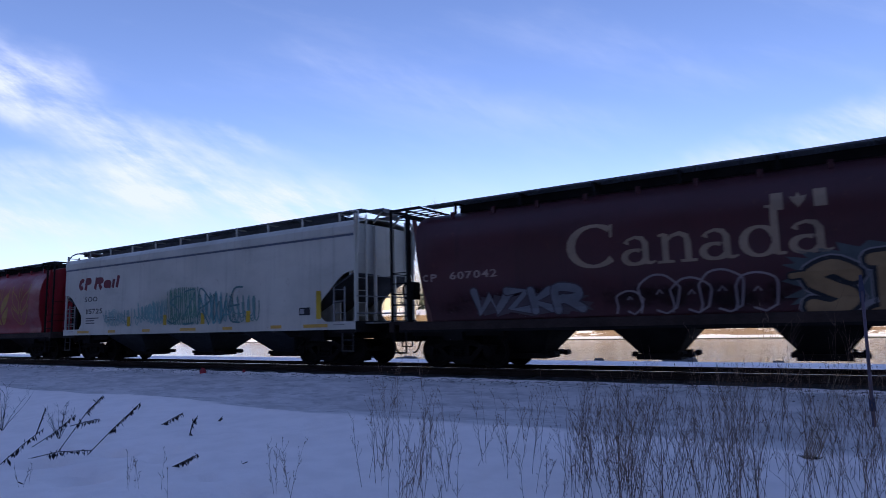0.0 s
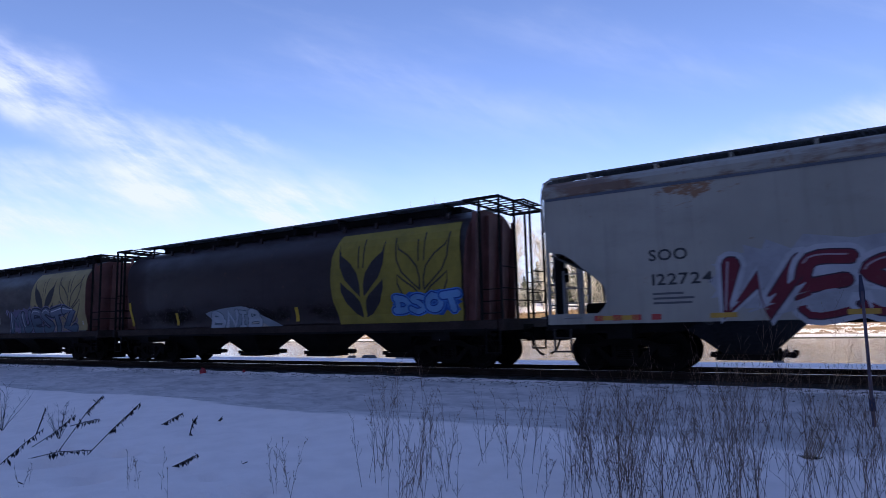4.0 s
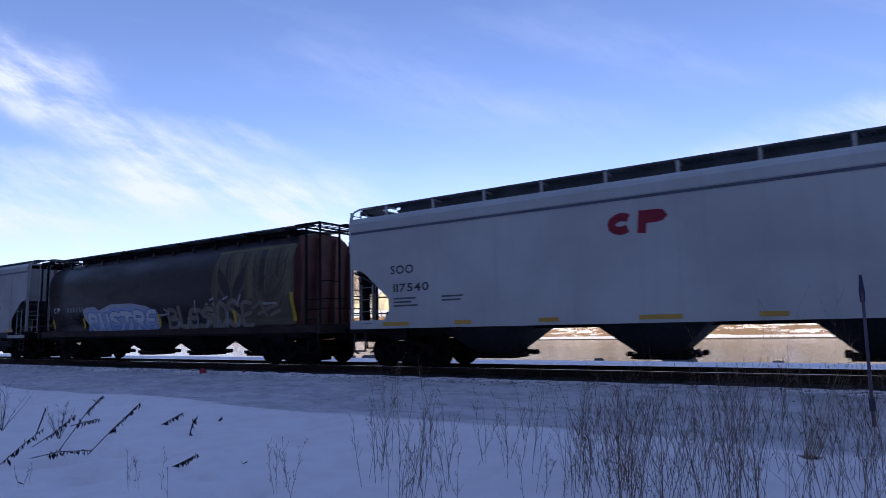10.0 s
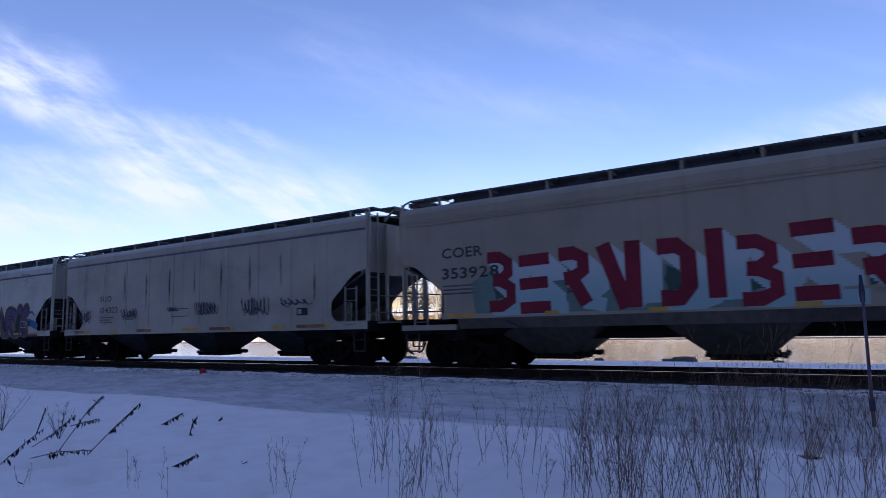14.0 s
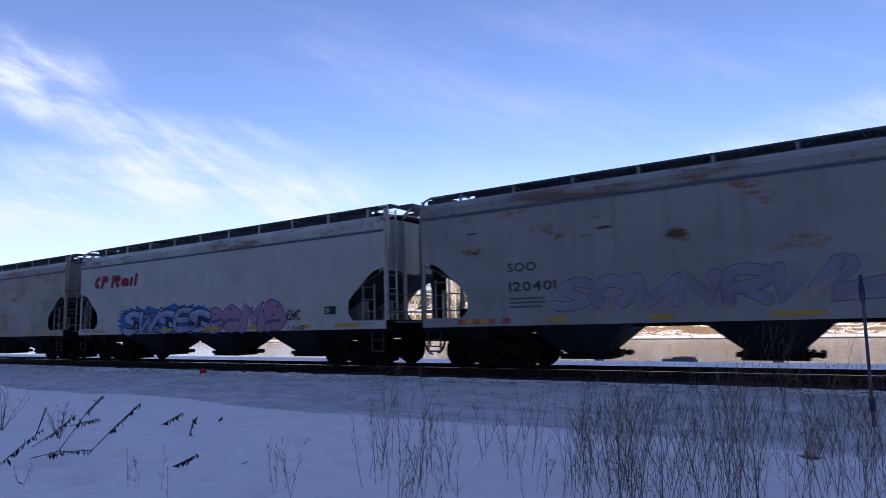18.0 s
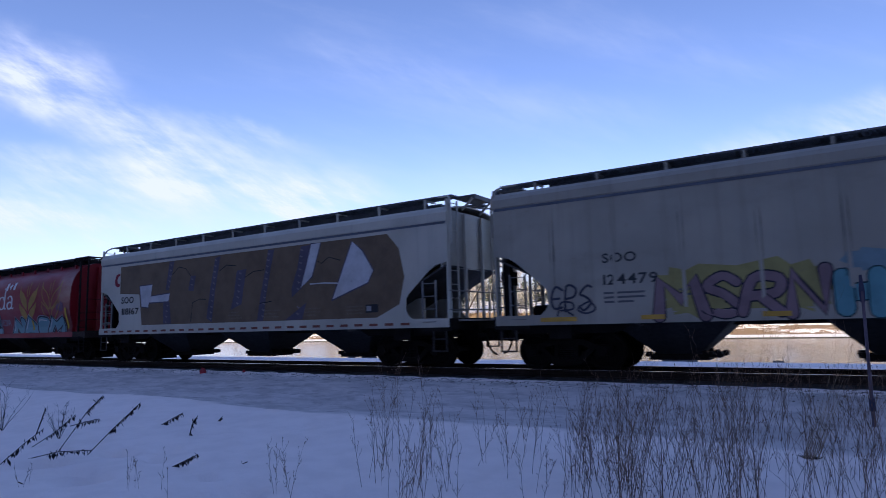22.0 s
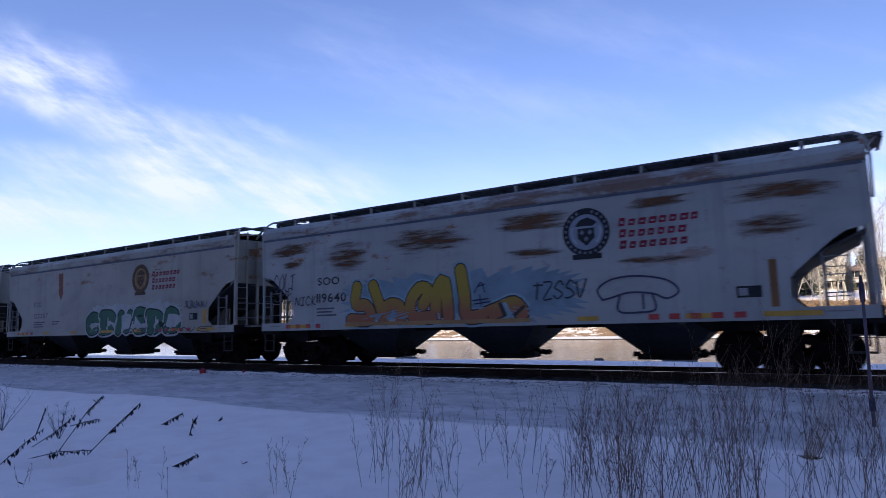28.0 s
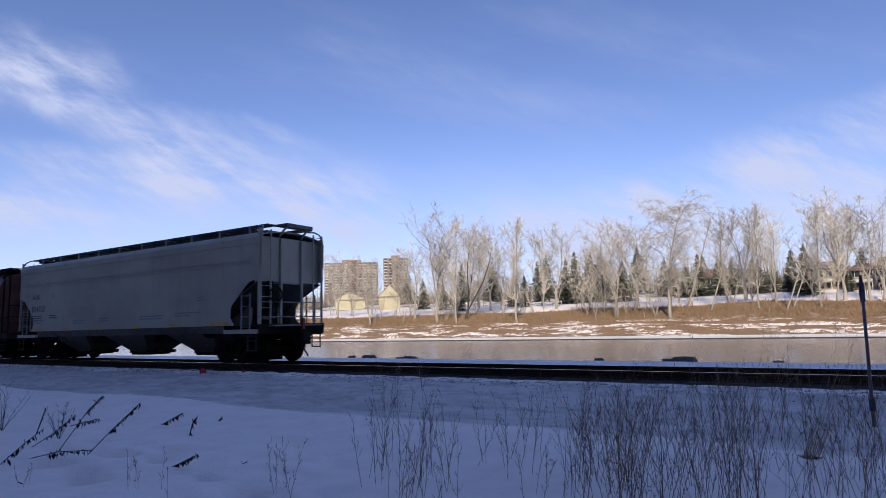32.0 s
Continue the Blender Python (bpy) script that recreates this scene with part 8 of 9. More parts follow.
def house(x, y, w, d, h, roof_h, wall, roof, label, turn=0.0, wing=True):
    """A two-storey house: walls, roof with eaves, chimney, windows in frames, balcony; plain gabled barn without a wing."""
    z = ground_z(x, y) - 0.3
    hs = thing("house", label, "house", pose(x, y, z, 0, 0, turn), "houses behind the far bank")
    part("wall", Shape().box(-w / 2, w / 2, 0, d, 0, h), wall, hs)
    if not wing:
        part("roof", Shape().prism([(-w / 2 - 0.5, h - 0.1), (w / 2 + 0.5, h - 0.1), (w / 2 + 0.5, h + 0.08), (0, h + roof_h + 0.15), (-w / 2 - 0.5, h + 0.08)], -0.5, d + 0.5), roof, hs)
        part("gable", Shape().prism([(-w / 2, h), (w / 2, h), (0, h + roof_h)], -0.52, -0.5), wall, hs)
        return hs
    e = 0.6
    s = Shape()
    s.add([(-w / 2 - e, -e, h), (w / 2 + e, -e, h), (w / 2 + e, d + e, h), (-w / 2 - e, d + e, h), (-w / 2 - e, -e, h + 0.18), (w / 2 + e, -e, h + 0.18), (w / 2 + e, d + e, h + 0.18), (-w / 2 - e, d + e, h + 0.18),
           (-w * 0.28, d / 2, h + roof_h), (w * 0.28, d / 2, h + roof_h)],
          [(0, 3, 2, 1), (0, 1, 5, 4), (1, 2, 6, 5), (2, 3, 7, 6), (3, 0, 4, 7), (4, 5, 9, 8), (5, 6, 9), (6, 7, 8, 9), (7, 4, 8)])
    part("roof", s, roof, hs)
    part("chimney", Shape().box(w * 0.26, w * 0.26 + 1.1, d * 0.3, d * 0.3 + 1.0, h * 0.9, h + roof_h + 1.0), wall, hs)
    part("wing", Shape().box(w / 2, w / 2 + w * 0.6, 1.2, d, 0, h * 0.6), TAN, hs)
    part("wing_roof", Shape().prism([(0.7, h * 0.6), (d + 0.4, h * 0.6), (d * 0.5, h * 0.6 + roof_h * 0.6)], w / 2, w / 2 + w * 0.6 + 0.4, "x"), roof, hs)
    for row in range(2):
        for i in range(3):
            cx, cz, ww = -w / 2 + w * (i + 0.5) / 3, 0.9 + row * h * 0.48, w * (0.135 if i != 1 else 0.10)
            fr = part("window", Shape().box(cx - ww - 0.1, cx + ww + 0.1, -0.06, 0.02, cz - 0.1, cz + 1.3), TRIM if row else TAN, hs)
            part("pane", Shape().box(cx - ww, cx - 0.04, -0.075, -0.06, cz, cz + 1.2), GLASS, fr)
            part("pane", Shape().box(cx + 0.04, cx + ww, -0.075, -0.06, cz, cz + 1.2), GLASS, fr)
    deck = part("balcony", Shape().box(-w / 2, w * 0.1, -1.5, -0.08, h * 0.41, h * 0.45), TAN, hs)
    part("railing", Shape().box(-w / 2, w * 0.1, -1.5, -1.44, h * 0.45, h * 0.58), TRIM, deck)
    for cx in (-w / 2 + 0.1, w * 0.1 - 0.1):
        part("post", Shape().box(cx - 0.08, cx + 0.08, -1.5, -1.34, 0, h * 0.41), TRIM, deck)
    return hs


house(-23.8, 153, 6.0, 8, 4.2, 2.4, TAN, SHINGLE, "tan house with a brown roof and a pale chimney", 8)
house(-16.6, 155, 6.5, 8, 4.2, 2.2, STUCCO, SHINGLE, "cream stucco house with brown shingled roof", 10)
house(-0.4, 148, 5.4, 8, 4.8, 1.8, STUCCO, SHINGLE_GREY, "cream house with a large chimney and grey-brown roof", -6)
house(6.0, 144, 6.6, 8, 4.0, 1.6, TAN, SHINGLE, "tan two-storey house with brown roof", -4)
house(-34.0, 165, 8.0, 8, 4.4, 2.2, TAN, SHINGLE_GREY, "tan house half hidden by spruces", 5)
house(-113.0, 147, 6.2, 10, 4.2, 3.4, YELLOWISH, SHINGLE_GREY, "pale yellow building with a steep gable", 40, False)
house(-140.0, 160, 10.0, 10, 3.6, 2.6, YELLOWISH, SHINGLE_GREY, "low pale yellow building with a gable roof", 40, False)


def tower(x, y, w, d, floors, label, turn):
    """A brick apartment tower with white balconies floor by floor."""
    z = 14.0
    h = floors * 2.9
    tw = thing("apartment_tower", label, "apartment building", pose(x, y, z, 0, 0, turn), "far apartment towers")
    part("wall", Shape().box(-w / 2, w / 2, 0, d, 0, h), BRICK, tw)
    part("roof_house", Shape().box(-w * 0.18, w * 0.18, d * 0.3, d * 0.7, h, h + 3.4), BRICK, tw)
    part("core", Shape().box(w * 0.02, w * 0.10, -0.5, 0.0, 0, h + 1.6), BRICK_DARK, tw)
    bays = max(5, int(w / 4.6))
    for f in range(max(0, floors - 11), floors):
        for b in range(bays):
            cx = -w / 2 + w * (b + 0.5) / bays
            if w * 0.02 - 1.6 < cx < w * 0.10 + 1.6:
                continue
            part("window", Shape().box(cx - 1.3, cx + 1.3, -0.1, 0.02, f * 2.9 + 0.9, f * 2.9 + 2.6), GLASS, tw)
            if b % 2 == 0 or (b * 7 + f * 3) % 5 == 0:
                part("balcony", Shape().box(cx - 1.5, cx + 1.5, -1.5, -0.1, f * 2.9 + 0.05, f * 2.9 + 1.0), TRIM, tw)


tower(-419.0, 480, 54, 18, 18, "wide brown brick apartment tower far off", 35)
tower(-361.0, 480, 24, 20, 18, "slim brown brick apartment tower far off", 35)

# a wire court fence and a low white rail
fence = thing("court_fence", "tall grey wire fence on posts behind the bank", "fence")
f0, f1 = Vector((-83.5, 145.2, 0)), Vector((-54.7, 140.2, 0))
for i in range(15):
    p = f0.lerp(f1, i / 14)
    z = ground_z(p.x, p.y)
    part("post", Shape().tube((p.x, p.y, z - 0.2), (p.x, p.y, z + 3.1), 0.05, 6), GRATE, fence)
for h in (0.3, 0.9, 1.5, 2.1, 2.7, 3.05):
    s = Shape()
    for i in range(14):
        p, q = f0.lerp(f1, i / 14), f0.lerp(f1, (i + 1) / 14)
        s.tube((p.x, p.y, ground_z(p.x, p.y) + h), (q.x, q.y, ground_z(q.x, q.y) + h), 0.03, 4)
    part("wire_rail", s, GRATE, fence)
rail_w = thing("white_rail", "low white wooden rail on posts", "fence")
r0, r1 = Vector((-60.0, 130, 0)), Vector((-50.5, 127.5, 0))
for i in range(5):
    p = r0.lerp(r1, i / 4)
    part("post", Shape().box(p.x - 0.06, p.x + 0.06, p.y - 0.06, p.y + 0.06, ground_z(p.x, p.y) - 0.2, ground_z(p.x, p.y) + 1.0), TRIM, rail_w)
part("top_rail", Shape().tube((r0.x, r0.y, ground_z(r0.x, r0.y) + 0.95), (r1.x, r1.y, ground_z(r1.x, r1.y) + 0.95), 0.07, 6), TRIM, rail_w)

# ---- beside the track and in the foreground ----
STONE = plain("wet_dark_rock", (0.07, 0.066, 0.062), 0.8, 0, 0.3, 3, 0.03)


def rock(x, y, z, sx, sy, sz, seed):
    bm = bmesh.new()
    bmesh.ops.create_icosphere(bm, subdivisions=3, radius=1.0)
    for v in bm.verts:
        n = v.co.normalized()
        r = 1 + 0.35 * noise.noise(n * 1.3 + Vector((seed, 0, 0))) + 0.12 * noise.noise(n * 4 + Vector((0, seed, 0)))
        v.co = Vector((n.x * sx, n.y * sy, min(max(n.z, -0.4), 0.6) * sz * 1.4)) * r
    me = bpy.data.meshes.new("boulder")
    bm.to_mesh(me)
    bm.free()
    me.materials.append(STONE)
    ob = new("boulder", me)
    ob.location = (x, y, z)
    tagged(ob, "dark flat boulder at the river's snowy edge", "rock", "boulders by the river")


for i, (x, y, z, sx, sy, sz) in enumerate(((-4.6, 23.1, -0.36, 0.55, 0.45, 0.2), (-5.15, 23.3, -0.38, 0.4, 0.35, 0.12), (-19.1, 23.2, -0.36, 0.45, 0.4, 0.16), (-16.7, 23.2, -0.36, 0.5, 0.3, 0.11),
                                          (-17.4, 23.4, -0.4, 0.35, 0.3, 0.08), (-7.8, 23.2, -0.36, 0.22, 0.2, 0.1), (-20.3, 23.3, -0.36, 0.25, 0.2, 0.1), (-1.7, 22.9, -0.35, 0.2, 0.15, 0.06))):
    rock(x, y, z, sx * 0.8, sy * 0.8, sz * 0.85, i * 3.1)

# a red bag left by the track and a smaller red one between the rails' ends
RED_CLOTH = plain("red_nylon", (0.30, 0.018, 0.03), 0.6, 0, 0.25, 8, 0.01)
for i, (x, y, z, s) in enumerate(((-17.75, 12.95, -0.27, 0.68), (-16.2, 13.35, -0.21, 0.3))):
    bag = thing("bag", "crumpled red bag with a dark strap on the snow" if i == 0 else "small red scrap of cloth by the rail", "bag", pose(x, y, z, 0, 0, 20))
    bm = bmesh.new()
    bmesh.ops.create_icosphere(bm, subdivisions=3, radius=1.0)
    for v in bm.verts:
        n = v.co.normalized()
        v.co = Vector((n.x * 0.16, n.y * 0.13, max(n.z * 0.24, -0.06) + 0.06)) * s * (1 + 0.35 * noise.noise(n * 2.4 + Vector((i * 5, 0, 0))))
    me = bpy.data.meshes.new("pouch")
    bm.to_mesh(me)
    bm.free()
    part("pouch", me, RED_CLOTH, bag)
    if i == 0:
        part("strap", Shape().tube((-0.1, -0.05, 0.0), (0.2, -0.16, -0.01), 0.02, 6).tube((0.2, -0.16, -0.01), (0.34, -0.12, -0.01), 0.025, 6), STEEL, bag)

# a leaning marker stake with a dark reflector paddle and a clamp near its foot
stake = thing("marker_stake", "thin leaning purple-brown marker stake with a dark paddle", "marker stake", pose(0.324, 10.75, -0.42))
STAKE = plain("weathered_stake", (0.11, 0.085, 0.12), 0.6, 0.2)
STAKE_TOP = plain("dark_paddle", (0.05, 0.05, 0.09), 0.5)
part("pole", Shape().tube((0, 0, -0.1), (0.03, 0.0, 1.92), 0.026, 10, 0.02), STAKE, stake)
part("paddle", Shape().prism([(-0.005, 1.76), (0.055, 1.76), (0.064, 1.92), (0.045, 2.16), (0.01, 2.16), (-0.012, 1.92)], -0.012, 0.012), STAKE_TOP, stake)
part("clamp", Shape().box(-0.03, 0.045, -0.035, 0.035, 0.22, 0.40), STAKE_TOP, stake)

# dry weeds standing in the snow
STRAW = Mat("dry_stalk", 0.85, 0, 0.2)
STRAW.base(STRAW.mix(STRAW.island(), (0.06, 0.038, 0.03), (0.26, 0.17, 0.12)))
STRAW = STRAW.m
DARK_STALK = plain("blackened_stalk", (0.02, 0.016, 0.018), 0.85, 0, 0.3, 20, 0)
rg = random.Random(77)


def twig_line(s, p, d, length, r, bends=4, wander=0.08):
    q, a = Vector(p), Vector(d).normalized()
    out = [q]
    for i in range(bends):
        a = (a + Vector((rg.uniform(-1, 1), rg.uniform(-1, 1), rg.uniform(-0.6, 0.6))) * wander).normalized()
        q2 = q + a * (length / bends)
        s.tube(q, q2, max(r * (1 - 0.7 * i / bends), 0.0009), 4, max(r * (1 - 0.7 * (i + 1) / bends), 0.0008))
        q = q2
        out.append(q)
    return out


def weed_stalk(s, x, y, h, lean, branchy, seeds):
    z = ground_z(x, y) - 0.03
    pts = twig_line(s, (x, y, z), (lean[0], lean[1], 1), h, 0.0027 * min(1.0, h / 0.8), 6, 0.07)
    for i in range(2, 7):
        for _ in range(rg.choice((1, 2, 2, 3)) if branchy else rg.choice((0, 1))):
            az = rg.uniform(0, 6.28)
            d = (pts[i] - pts[i - 1]).normalized() + Vector((math.cos(az), math.sin(az), 0.2)) * rg.uniform(0.35, 0.75)
            br = twig_line(s, pts[i - 1].lerp(pts[i], rg.random()), d, h * rg.uniform(0.08, 0.24), 0.0014, 3, 0.14)
            for b in br[1:]:
                if rg.random() < seeds:
                    e = Vector((rg.uniform(-1, 1), rg.uniform(-1, 1), rg.uniform(0.2, 1.2))).normalized() * rg.uniform(0.012, 0.03)
                    s.tube(b, b + e, 0.0032, 4, 0.001)
                if rg.random() < 0.5:
                    az = rg.uniform(0, 6.28)
                    twig_line(s, b, (math.cos(az) * 0.6, math.sin(az) * 0.6, 1), h * 0.06, 0.001, 2, 0.2)


thicket = Shape()
# (from, to: x/y on the ground), (near, far), how many, height, spread of height
for (r0_, r1_), (y0_, y1_), n, h, dh in (
        ((-0.41, -0.30), (5.0, 6.8), 36, 0.86, 0.22), ((-0.33, -0.20), (4.9, 6.9), 46, 0.95, 0.24), ((-0.34, -0.29), (5.2, 6.2), 16, 0.9, 0.15), ((-0.20, -0.10), (4.9, 7.4), 40, 0.95, 0.26),
        ((-0.165, -0.12), (5.6, 6.6), 14, 1.02, 0.15), ((-0.10, 0.05), (5.0, 7.6), 44, 1.0, 0.28), ((0.0, 0.10), (5.6, 8.0), 12, 1.0, 0.2),
        ((-0.86, -0.62), (4.6, 6.2), 24, 0.84, 0.26), ((-0.80, -0.62), (5.6, 6.6), 9, 1.05, 0.2), ((-0.80, -0.70), (4.5, 5.4), 6, 0.5, 0.2), ((-0.58, -0.44), (6.0, 7.2), 14, 0.74, 0.24), ((-0.5, -0.42), (5.2, 6.2), 5, 0.5, 0.15),
        ((-1.78, -1.5), (3.6, 3.9), 7, 0.34, 0.12), ((-2.35, -2.2), (3.2, 3.4), 3, 0.25, 0.06), ((-1.12, -1.04), (4.3, 4.8), 5, 0.55, 0.12), ((-0.16, 0.02), (8.0, 9.6), 10, 1.45, 0.25), ((-0.36, -0.05), (5.4, 6.6), 9, 1.36, 0.14)):
    for i in range(n):
        y = rg.uniform(y0_, y1_)
        weed_stalk(thicket, rg.uniform(r0_, r1_) * y, y, h + rg.uniform(-dh, dh), (rg.gauss(0.03, 0.17), rg.gauss(0, 0.12)), h > 0.4 and rg.random() < 0.75, 0.5)
tagged(part("weed_thicket", thicket, STRAW), "thicket of thin dry brown weed stalks in the snow", "weeds", kind="stuff")

# a bent tuft of grass
tuft = thing("grass_tuft", "bent tuft of tan dry grass in the snow", "grass", pose(-0.40, 8.0, ground_z(-0.4, 8.0)))
blades = Shape()
for i in range(46):
    b = twig_line(blades, (rg.uniform(-0.06, 0.10), rg.uniform(-0.05, 0.05), -0.02), (0.36 + rg.uniform(-0.05, 0.07), rg.uniform(-0.05, 0.05), 1), rg.uniform(0.5, 1.15), 0.0022, 4, 0.04)
part("blade_tuft", blades, plain("tan_grass", (0.34, 0.27, 0.19), 0.85, 0, 0.2, 20, 0), tuft)
crumb = Shape()
for i in range(26):
    b = twig_line(crumb, (rg.uniform(-0.06, 0.12), rg.uniform(-0.05, 0.05), 0.0), (rg.uniform(-1, 1), rg.uniform(-1, 1), 0.25), 0.08, 0.004, 2, 0.2)
part("dead_base", crumb, DARK_STALK, tuft)

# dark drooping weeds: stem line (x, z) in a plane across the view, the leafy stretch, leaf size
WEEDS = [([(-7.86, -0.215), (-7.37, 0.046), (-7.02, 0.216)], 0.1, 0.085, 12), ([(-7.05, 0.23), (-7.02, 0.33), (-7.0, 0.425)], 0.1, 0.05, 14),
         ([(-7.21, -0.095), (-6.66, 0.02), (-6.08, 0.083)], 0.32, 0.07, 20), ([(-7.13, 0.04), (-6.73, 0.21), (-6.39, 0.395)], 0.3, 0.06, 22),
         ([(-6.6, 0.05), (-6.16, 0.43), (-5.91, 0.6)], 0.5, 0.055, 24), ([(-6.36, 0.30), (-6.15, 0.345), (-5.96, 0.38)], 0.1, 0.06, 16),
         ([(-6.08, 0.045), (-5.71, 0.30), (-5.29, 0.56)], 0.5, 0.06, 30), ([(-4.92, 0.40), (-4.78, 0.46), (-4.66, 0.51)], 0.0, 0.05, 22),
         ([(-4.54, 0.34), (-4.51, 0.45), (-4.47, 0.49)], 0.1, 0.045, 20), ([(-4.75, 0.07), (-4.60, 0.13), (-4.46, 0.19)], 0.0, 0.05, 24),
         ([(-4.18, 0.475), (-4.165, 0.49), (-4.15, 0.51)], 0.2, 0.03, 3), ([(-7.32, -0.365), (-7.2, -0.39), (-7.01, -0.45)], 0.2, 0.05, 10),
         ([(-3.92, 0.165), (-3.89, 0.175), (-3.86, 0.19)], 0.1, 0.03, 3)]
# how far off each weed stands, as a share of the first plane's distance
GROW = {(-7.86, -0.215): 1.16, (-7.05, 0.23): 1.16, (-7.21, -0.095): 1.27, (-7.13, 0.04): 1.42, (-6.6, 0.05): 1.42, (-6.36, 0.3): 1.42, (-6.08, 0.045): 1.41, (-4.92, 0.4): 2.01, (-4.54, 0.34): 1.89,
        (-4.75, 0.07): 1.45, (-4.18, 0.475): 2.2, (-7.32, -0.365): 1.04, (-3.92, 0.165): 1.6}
rw = random.Random(9)
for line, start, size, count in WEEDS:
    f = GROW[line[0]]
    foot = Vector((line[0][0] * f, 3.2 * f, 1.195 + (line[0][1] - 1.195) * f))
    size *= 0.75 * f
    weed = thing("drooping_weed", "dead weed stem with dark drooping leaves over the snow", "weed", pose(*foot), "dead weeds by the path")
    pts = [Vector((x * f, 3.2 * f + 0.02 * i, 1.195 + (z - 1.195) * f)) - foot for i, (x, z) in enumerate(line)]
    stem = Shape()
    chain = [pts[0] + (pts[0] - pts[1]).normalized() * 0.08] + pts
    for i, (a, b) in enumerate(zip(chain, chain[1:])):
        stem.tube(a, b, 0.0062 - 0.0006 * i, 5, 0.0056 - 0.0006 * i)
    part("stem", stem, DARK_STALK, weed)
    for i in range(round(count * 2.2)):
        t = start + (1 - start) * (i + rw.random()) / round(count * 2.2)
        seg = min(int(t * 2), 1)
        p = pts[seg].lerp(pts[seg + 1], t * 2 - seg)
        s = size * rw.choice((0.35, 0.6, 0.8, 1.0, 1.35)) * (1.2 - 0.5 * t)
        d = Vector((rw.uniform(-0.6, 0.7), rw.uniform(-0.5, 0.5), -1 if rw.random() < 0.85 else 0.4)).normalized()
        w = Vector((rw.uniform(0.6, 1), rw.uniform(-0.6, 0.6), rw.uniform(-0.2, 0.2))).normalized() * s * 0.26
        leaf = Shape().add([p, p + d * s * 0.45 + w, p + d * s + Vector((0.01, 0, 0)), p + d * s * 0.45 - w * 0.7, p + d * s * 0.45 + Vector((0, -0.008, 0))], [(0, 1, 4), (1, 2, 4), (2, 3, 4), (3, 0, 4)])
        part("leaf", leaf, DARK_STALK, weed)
# two small leafless shrubs
for x, y, h in ((-12.3, 5.0, 0.75), (-10.35, 5.0, 0.5)):
    sh = Shape()
    for i in range(9):
        p = twig_line(sh, (0, 0, -0.02), (rg.uniform(-0.5, 0.5), rg.uniform(-0.4, 0.4), 1), h * rg.uniform(0.7, 1.1), 0.004, 4, 0.1)
        for q in p[1:]:
            for _ in range(2):
                twig_line(sh, q, (rg.uniform(-1, 1), rg.uniform(-1, 1), 0.9), h * 0.22, 0.002, 2, 0.2)
    bush = thing("twiggy_shrub", "small leafless shrub standing in the snow", "shrub", pose(x, y, ground_z(x, y)))
    part("twig_spray", sh, DARK_STALK, bush)
# cinders and small stones on the snow beside the track
cin = Shape()
for i in range(420):
    x, y = rg.uniform(-34, 3), 13.45 - abs(rg.gauss(0, 0.45))
    s = rg.uniform(0.008, 0.03)
    z = ground_z(x, y)
    cin.add([(x - s, y, z), (x, y - s, z), (x + s, y + 0.2 * s, z), (x, y + s, z), (x + 0.2 * s, y, z + s * 0.9)], [(0, 1, 4), (1, 2, 4), (2, 3, 4), (3, 0, 4)])
tagged(part("loose_ballast", cin, STONE), "loose dark ballast stones scattered on snow", "gravel", kind="stuff")

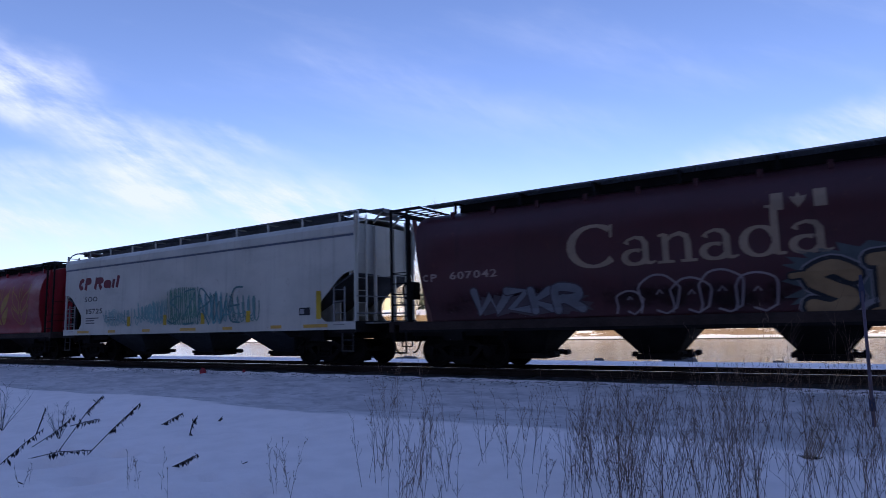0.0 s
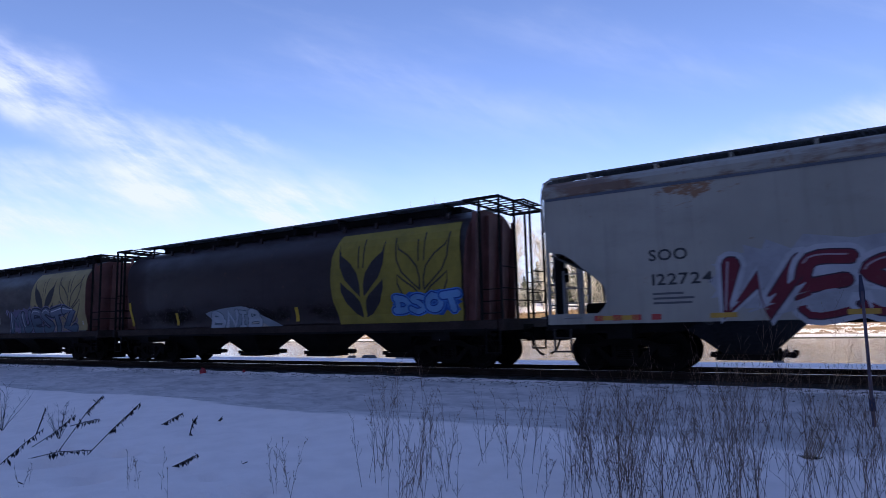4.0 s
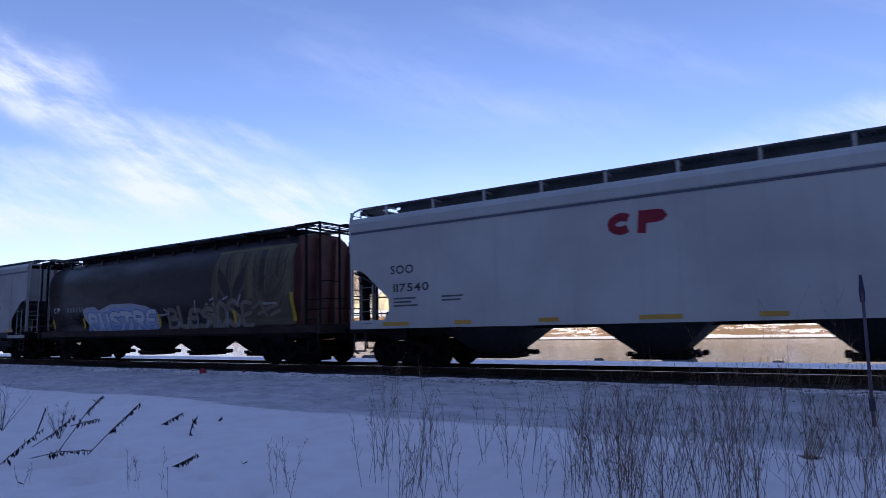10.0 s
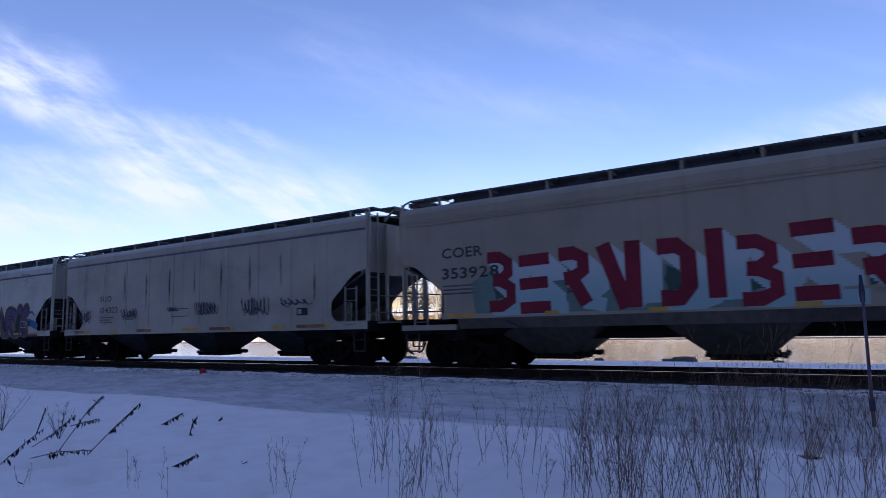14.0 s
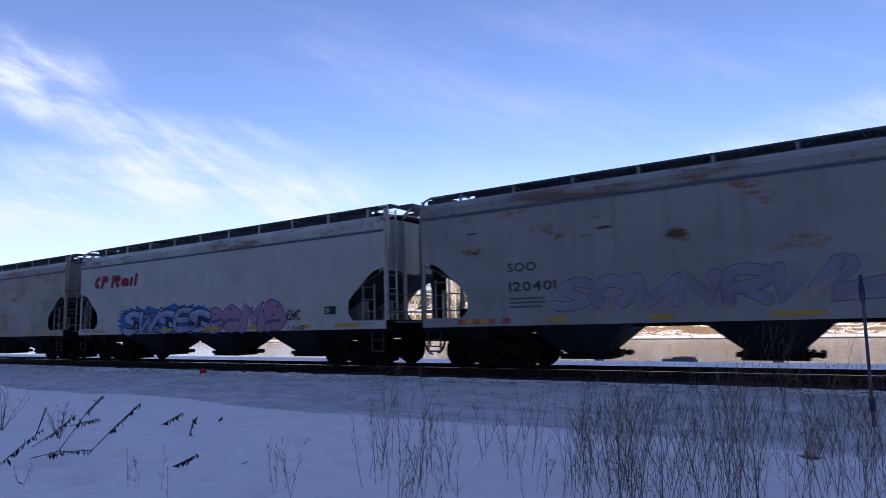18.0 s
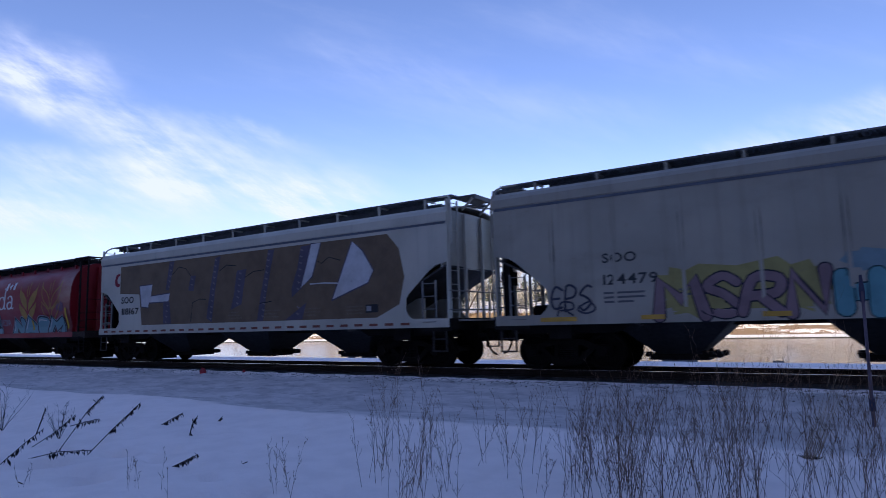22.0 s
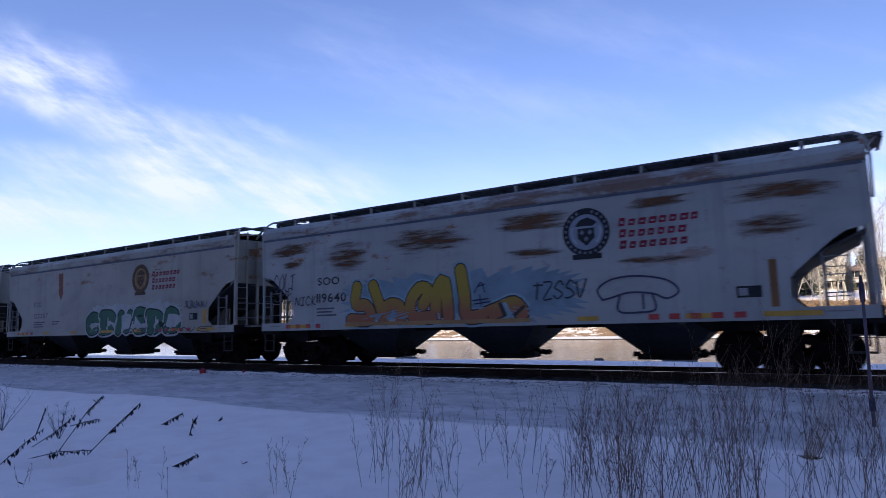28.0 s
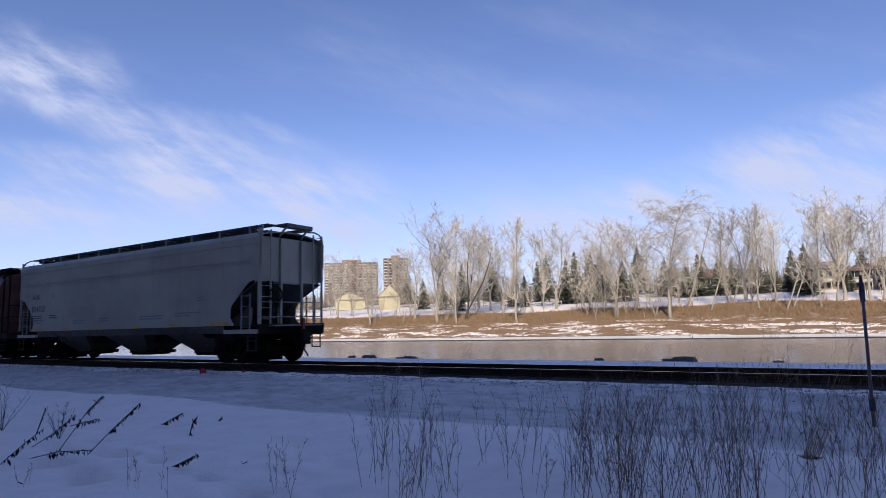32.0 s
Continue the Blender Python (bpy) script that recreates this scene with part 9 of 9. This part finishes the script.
# ---- clouds: a thin sheet of cirrus far off that drifts slowly ----
def cloud_material():
    k = Mat("cirrus")
    uv = k.n.new("ShaderNodeUVMap").outputs[0]
    warp = k.noise(5.0, 4, 0.6, uv, 1)
    add = k.n.new("ShaderNodeVectorMath")
    add.operation = "MULTIPLY_ADD"
    k.l.new(warp, add.inputs[0])
    add.inputs[1].default_value = (0.10, 0.10, 0)
    k.l.new(uv, add.inputs[2])
    co = add.outputs[0]
    x, y, _ = k.xyz(co)

    def streaks(angle, long, cross, seed):
        m = k.n.new("ShaderNodeMapping")
        k.l.new(uv, m.inputs[0])
        m.vector_type = "POINT"
        m.inputs["Rotation"].default_value = (0, 0, radians(-angle))
        m.inputs["Location"].default_value = (seed, seed * 0.3, 0)
        m2 = k.map((long, cross, 1), (0, 0, 0), m.outputs[0])
        return k.noise(1.0, 7, 0.62, m2)

    total = None
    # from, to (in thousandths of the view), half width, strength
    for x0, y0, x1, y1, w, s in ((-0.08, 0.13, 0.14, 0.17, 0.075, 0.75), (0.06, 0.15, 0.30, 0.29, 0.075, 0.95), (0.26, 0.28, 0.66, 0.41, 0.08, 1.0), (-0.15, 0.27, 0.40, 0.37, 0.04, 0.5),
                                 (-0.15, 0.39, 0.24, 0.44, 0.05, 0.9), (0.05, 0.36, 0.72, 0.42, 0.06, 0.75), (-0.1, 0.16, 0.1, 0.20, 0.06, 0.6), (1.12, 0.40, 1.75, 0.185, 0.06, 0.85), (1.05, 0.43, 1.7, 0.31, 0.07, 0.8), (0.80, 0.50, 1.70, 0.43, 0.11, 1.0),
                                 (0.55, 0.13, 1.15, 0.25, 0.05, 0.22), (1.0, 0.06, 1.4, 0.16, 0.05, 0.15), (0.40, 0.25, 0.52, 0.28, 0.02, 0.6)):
        L = math.hypot(x1 - x0, y1 - y0)
        ux, uy = (x1 - x0) / L, (y1 - y0) / L
        dx, dy = k.math("SUBTRACT", x, x0), k.math("SUBTRACT", y, y0)
        al = k.math("ADD", k.math("MULTIPLY", dx, ux), k.math("MULTIPLY", dy, uy))
        ac = k.math("ABSOLUTE", k.math("SUBTRACT", k.math("MULTIPLY", dx, uy), k.math("MULTIPLY", dy, ux)))
        body = k.math("MULTIPLY", k.ramp(ac, w * 1.15, 0.0, 0, s), k.math("MULTIPLY", k.ramp(al, -0.10, 0.06), k.ramp(al, L + 0.10, L - 0.06)))
        total = body if total is None else k.math("ADD", total, body)
    fine = k.math("ADD", k.math("MULTIPLY", streaks(33, 3.0, 13.0, 2.0), 0.6), k.math("MULTIPLY", streaks(12, 4.0, 19.0, 5.0), 0.4))
    total = k.math("MULTIPLY", total, k.ramp(fine, 0.36, 0.68, 0.05, 0.95))
    haze = k.ramp(k.math("ADD", y, k.math("MULTIPLY", fine, 0.12)), 0.30, 0.60, 0.0, 0.42)
    wisps = k.ramp(streaks(14, 2.0, 9.0, 9.0), 0.46, 0.75, 0.0, 0.09)
    alpha = k.math("ADD", k.math("ADD", total, haze), wisps, True)
    emit, clear, mixer = k.n.new("ShaderNodeEmission"), k.n.new("ShaderNodeBsdfTransparent"), k.n.new("ShaderNodeMixShader")
    emit.inputs["Color"].default_value = (0.86, 0.96, 1.0, 1)
    emit.inputs["Strength"].default_value = 0.86
    k.l.new(k.math("MULTIPLY", alpha, 0.92), mixer.inputs[0])
    k.l.new(clear.outputs[0], mixer.inputs[1])
    k.l.new(emit.outputs[0], mixer.inputs[2])
    k.l.new(mixer.outputs[0], k.n["Material Output"].inputs["Surface"])
    return k.m


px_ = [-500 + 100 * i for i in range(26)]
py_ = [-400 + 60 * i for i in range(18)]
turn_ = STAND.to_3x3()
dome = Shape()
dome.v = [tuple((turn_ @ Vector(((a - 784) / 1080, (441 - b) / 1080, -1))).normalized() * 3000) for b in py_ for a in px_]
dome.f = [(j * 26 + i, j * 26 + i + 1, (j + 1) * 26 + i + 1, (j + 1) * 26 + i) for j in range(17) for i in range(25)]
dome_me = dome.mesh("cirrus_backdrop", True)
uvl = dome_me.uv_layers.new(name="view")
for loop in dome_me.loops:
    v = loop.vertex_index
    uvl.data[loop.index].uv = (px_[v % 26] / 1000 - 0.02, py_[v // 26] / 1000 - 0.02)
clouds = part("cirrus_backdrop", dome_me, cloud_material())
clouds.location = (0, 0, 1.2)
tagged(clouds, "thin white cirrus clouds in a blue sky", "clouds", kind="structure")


# ---- what moves ----
def motions():
    for i, car in enumerate(train):
        walk(car, [(t, pose(LEFT_END[i] - rolled(t), TRACK, 0)) for t in (0, 4, 8, 12, 16, 20, 24, 28, 32)])

    # wheels turn while their car is before the camera
    for w, dx in WHEELSETS:
        i = train.index(w.parent.parent)
        x0 = LEFT_END[i] + w.parent.location.x + dx
        near = [f / FPS for f in range(32 * FPS + 1) if -44 < x0 - rolled(f / FPS) < 3.0]
        if near:
            spin = {t: -math.degrees(rolled(t) / 0.457) for t in near}
            rows = [(t, pose(dx, 0, 0.457, 0, spin[t], 0)) for t in near]
            if near[0] > 0:
                rows.insert(0, (0, rows[0][1]))
            if near[-1] < 32:
                rows.append((32, rows[-1][1]))
            walk(w, rows)
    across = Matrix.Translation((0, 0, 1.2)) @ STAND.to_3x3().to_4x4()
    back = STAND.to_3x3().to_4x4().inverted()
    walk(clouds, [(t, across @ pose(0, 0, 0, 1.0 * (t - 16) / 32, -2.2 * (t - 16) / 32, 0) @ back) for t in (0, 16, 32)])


motions()
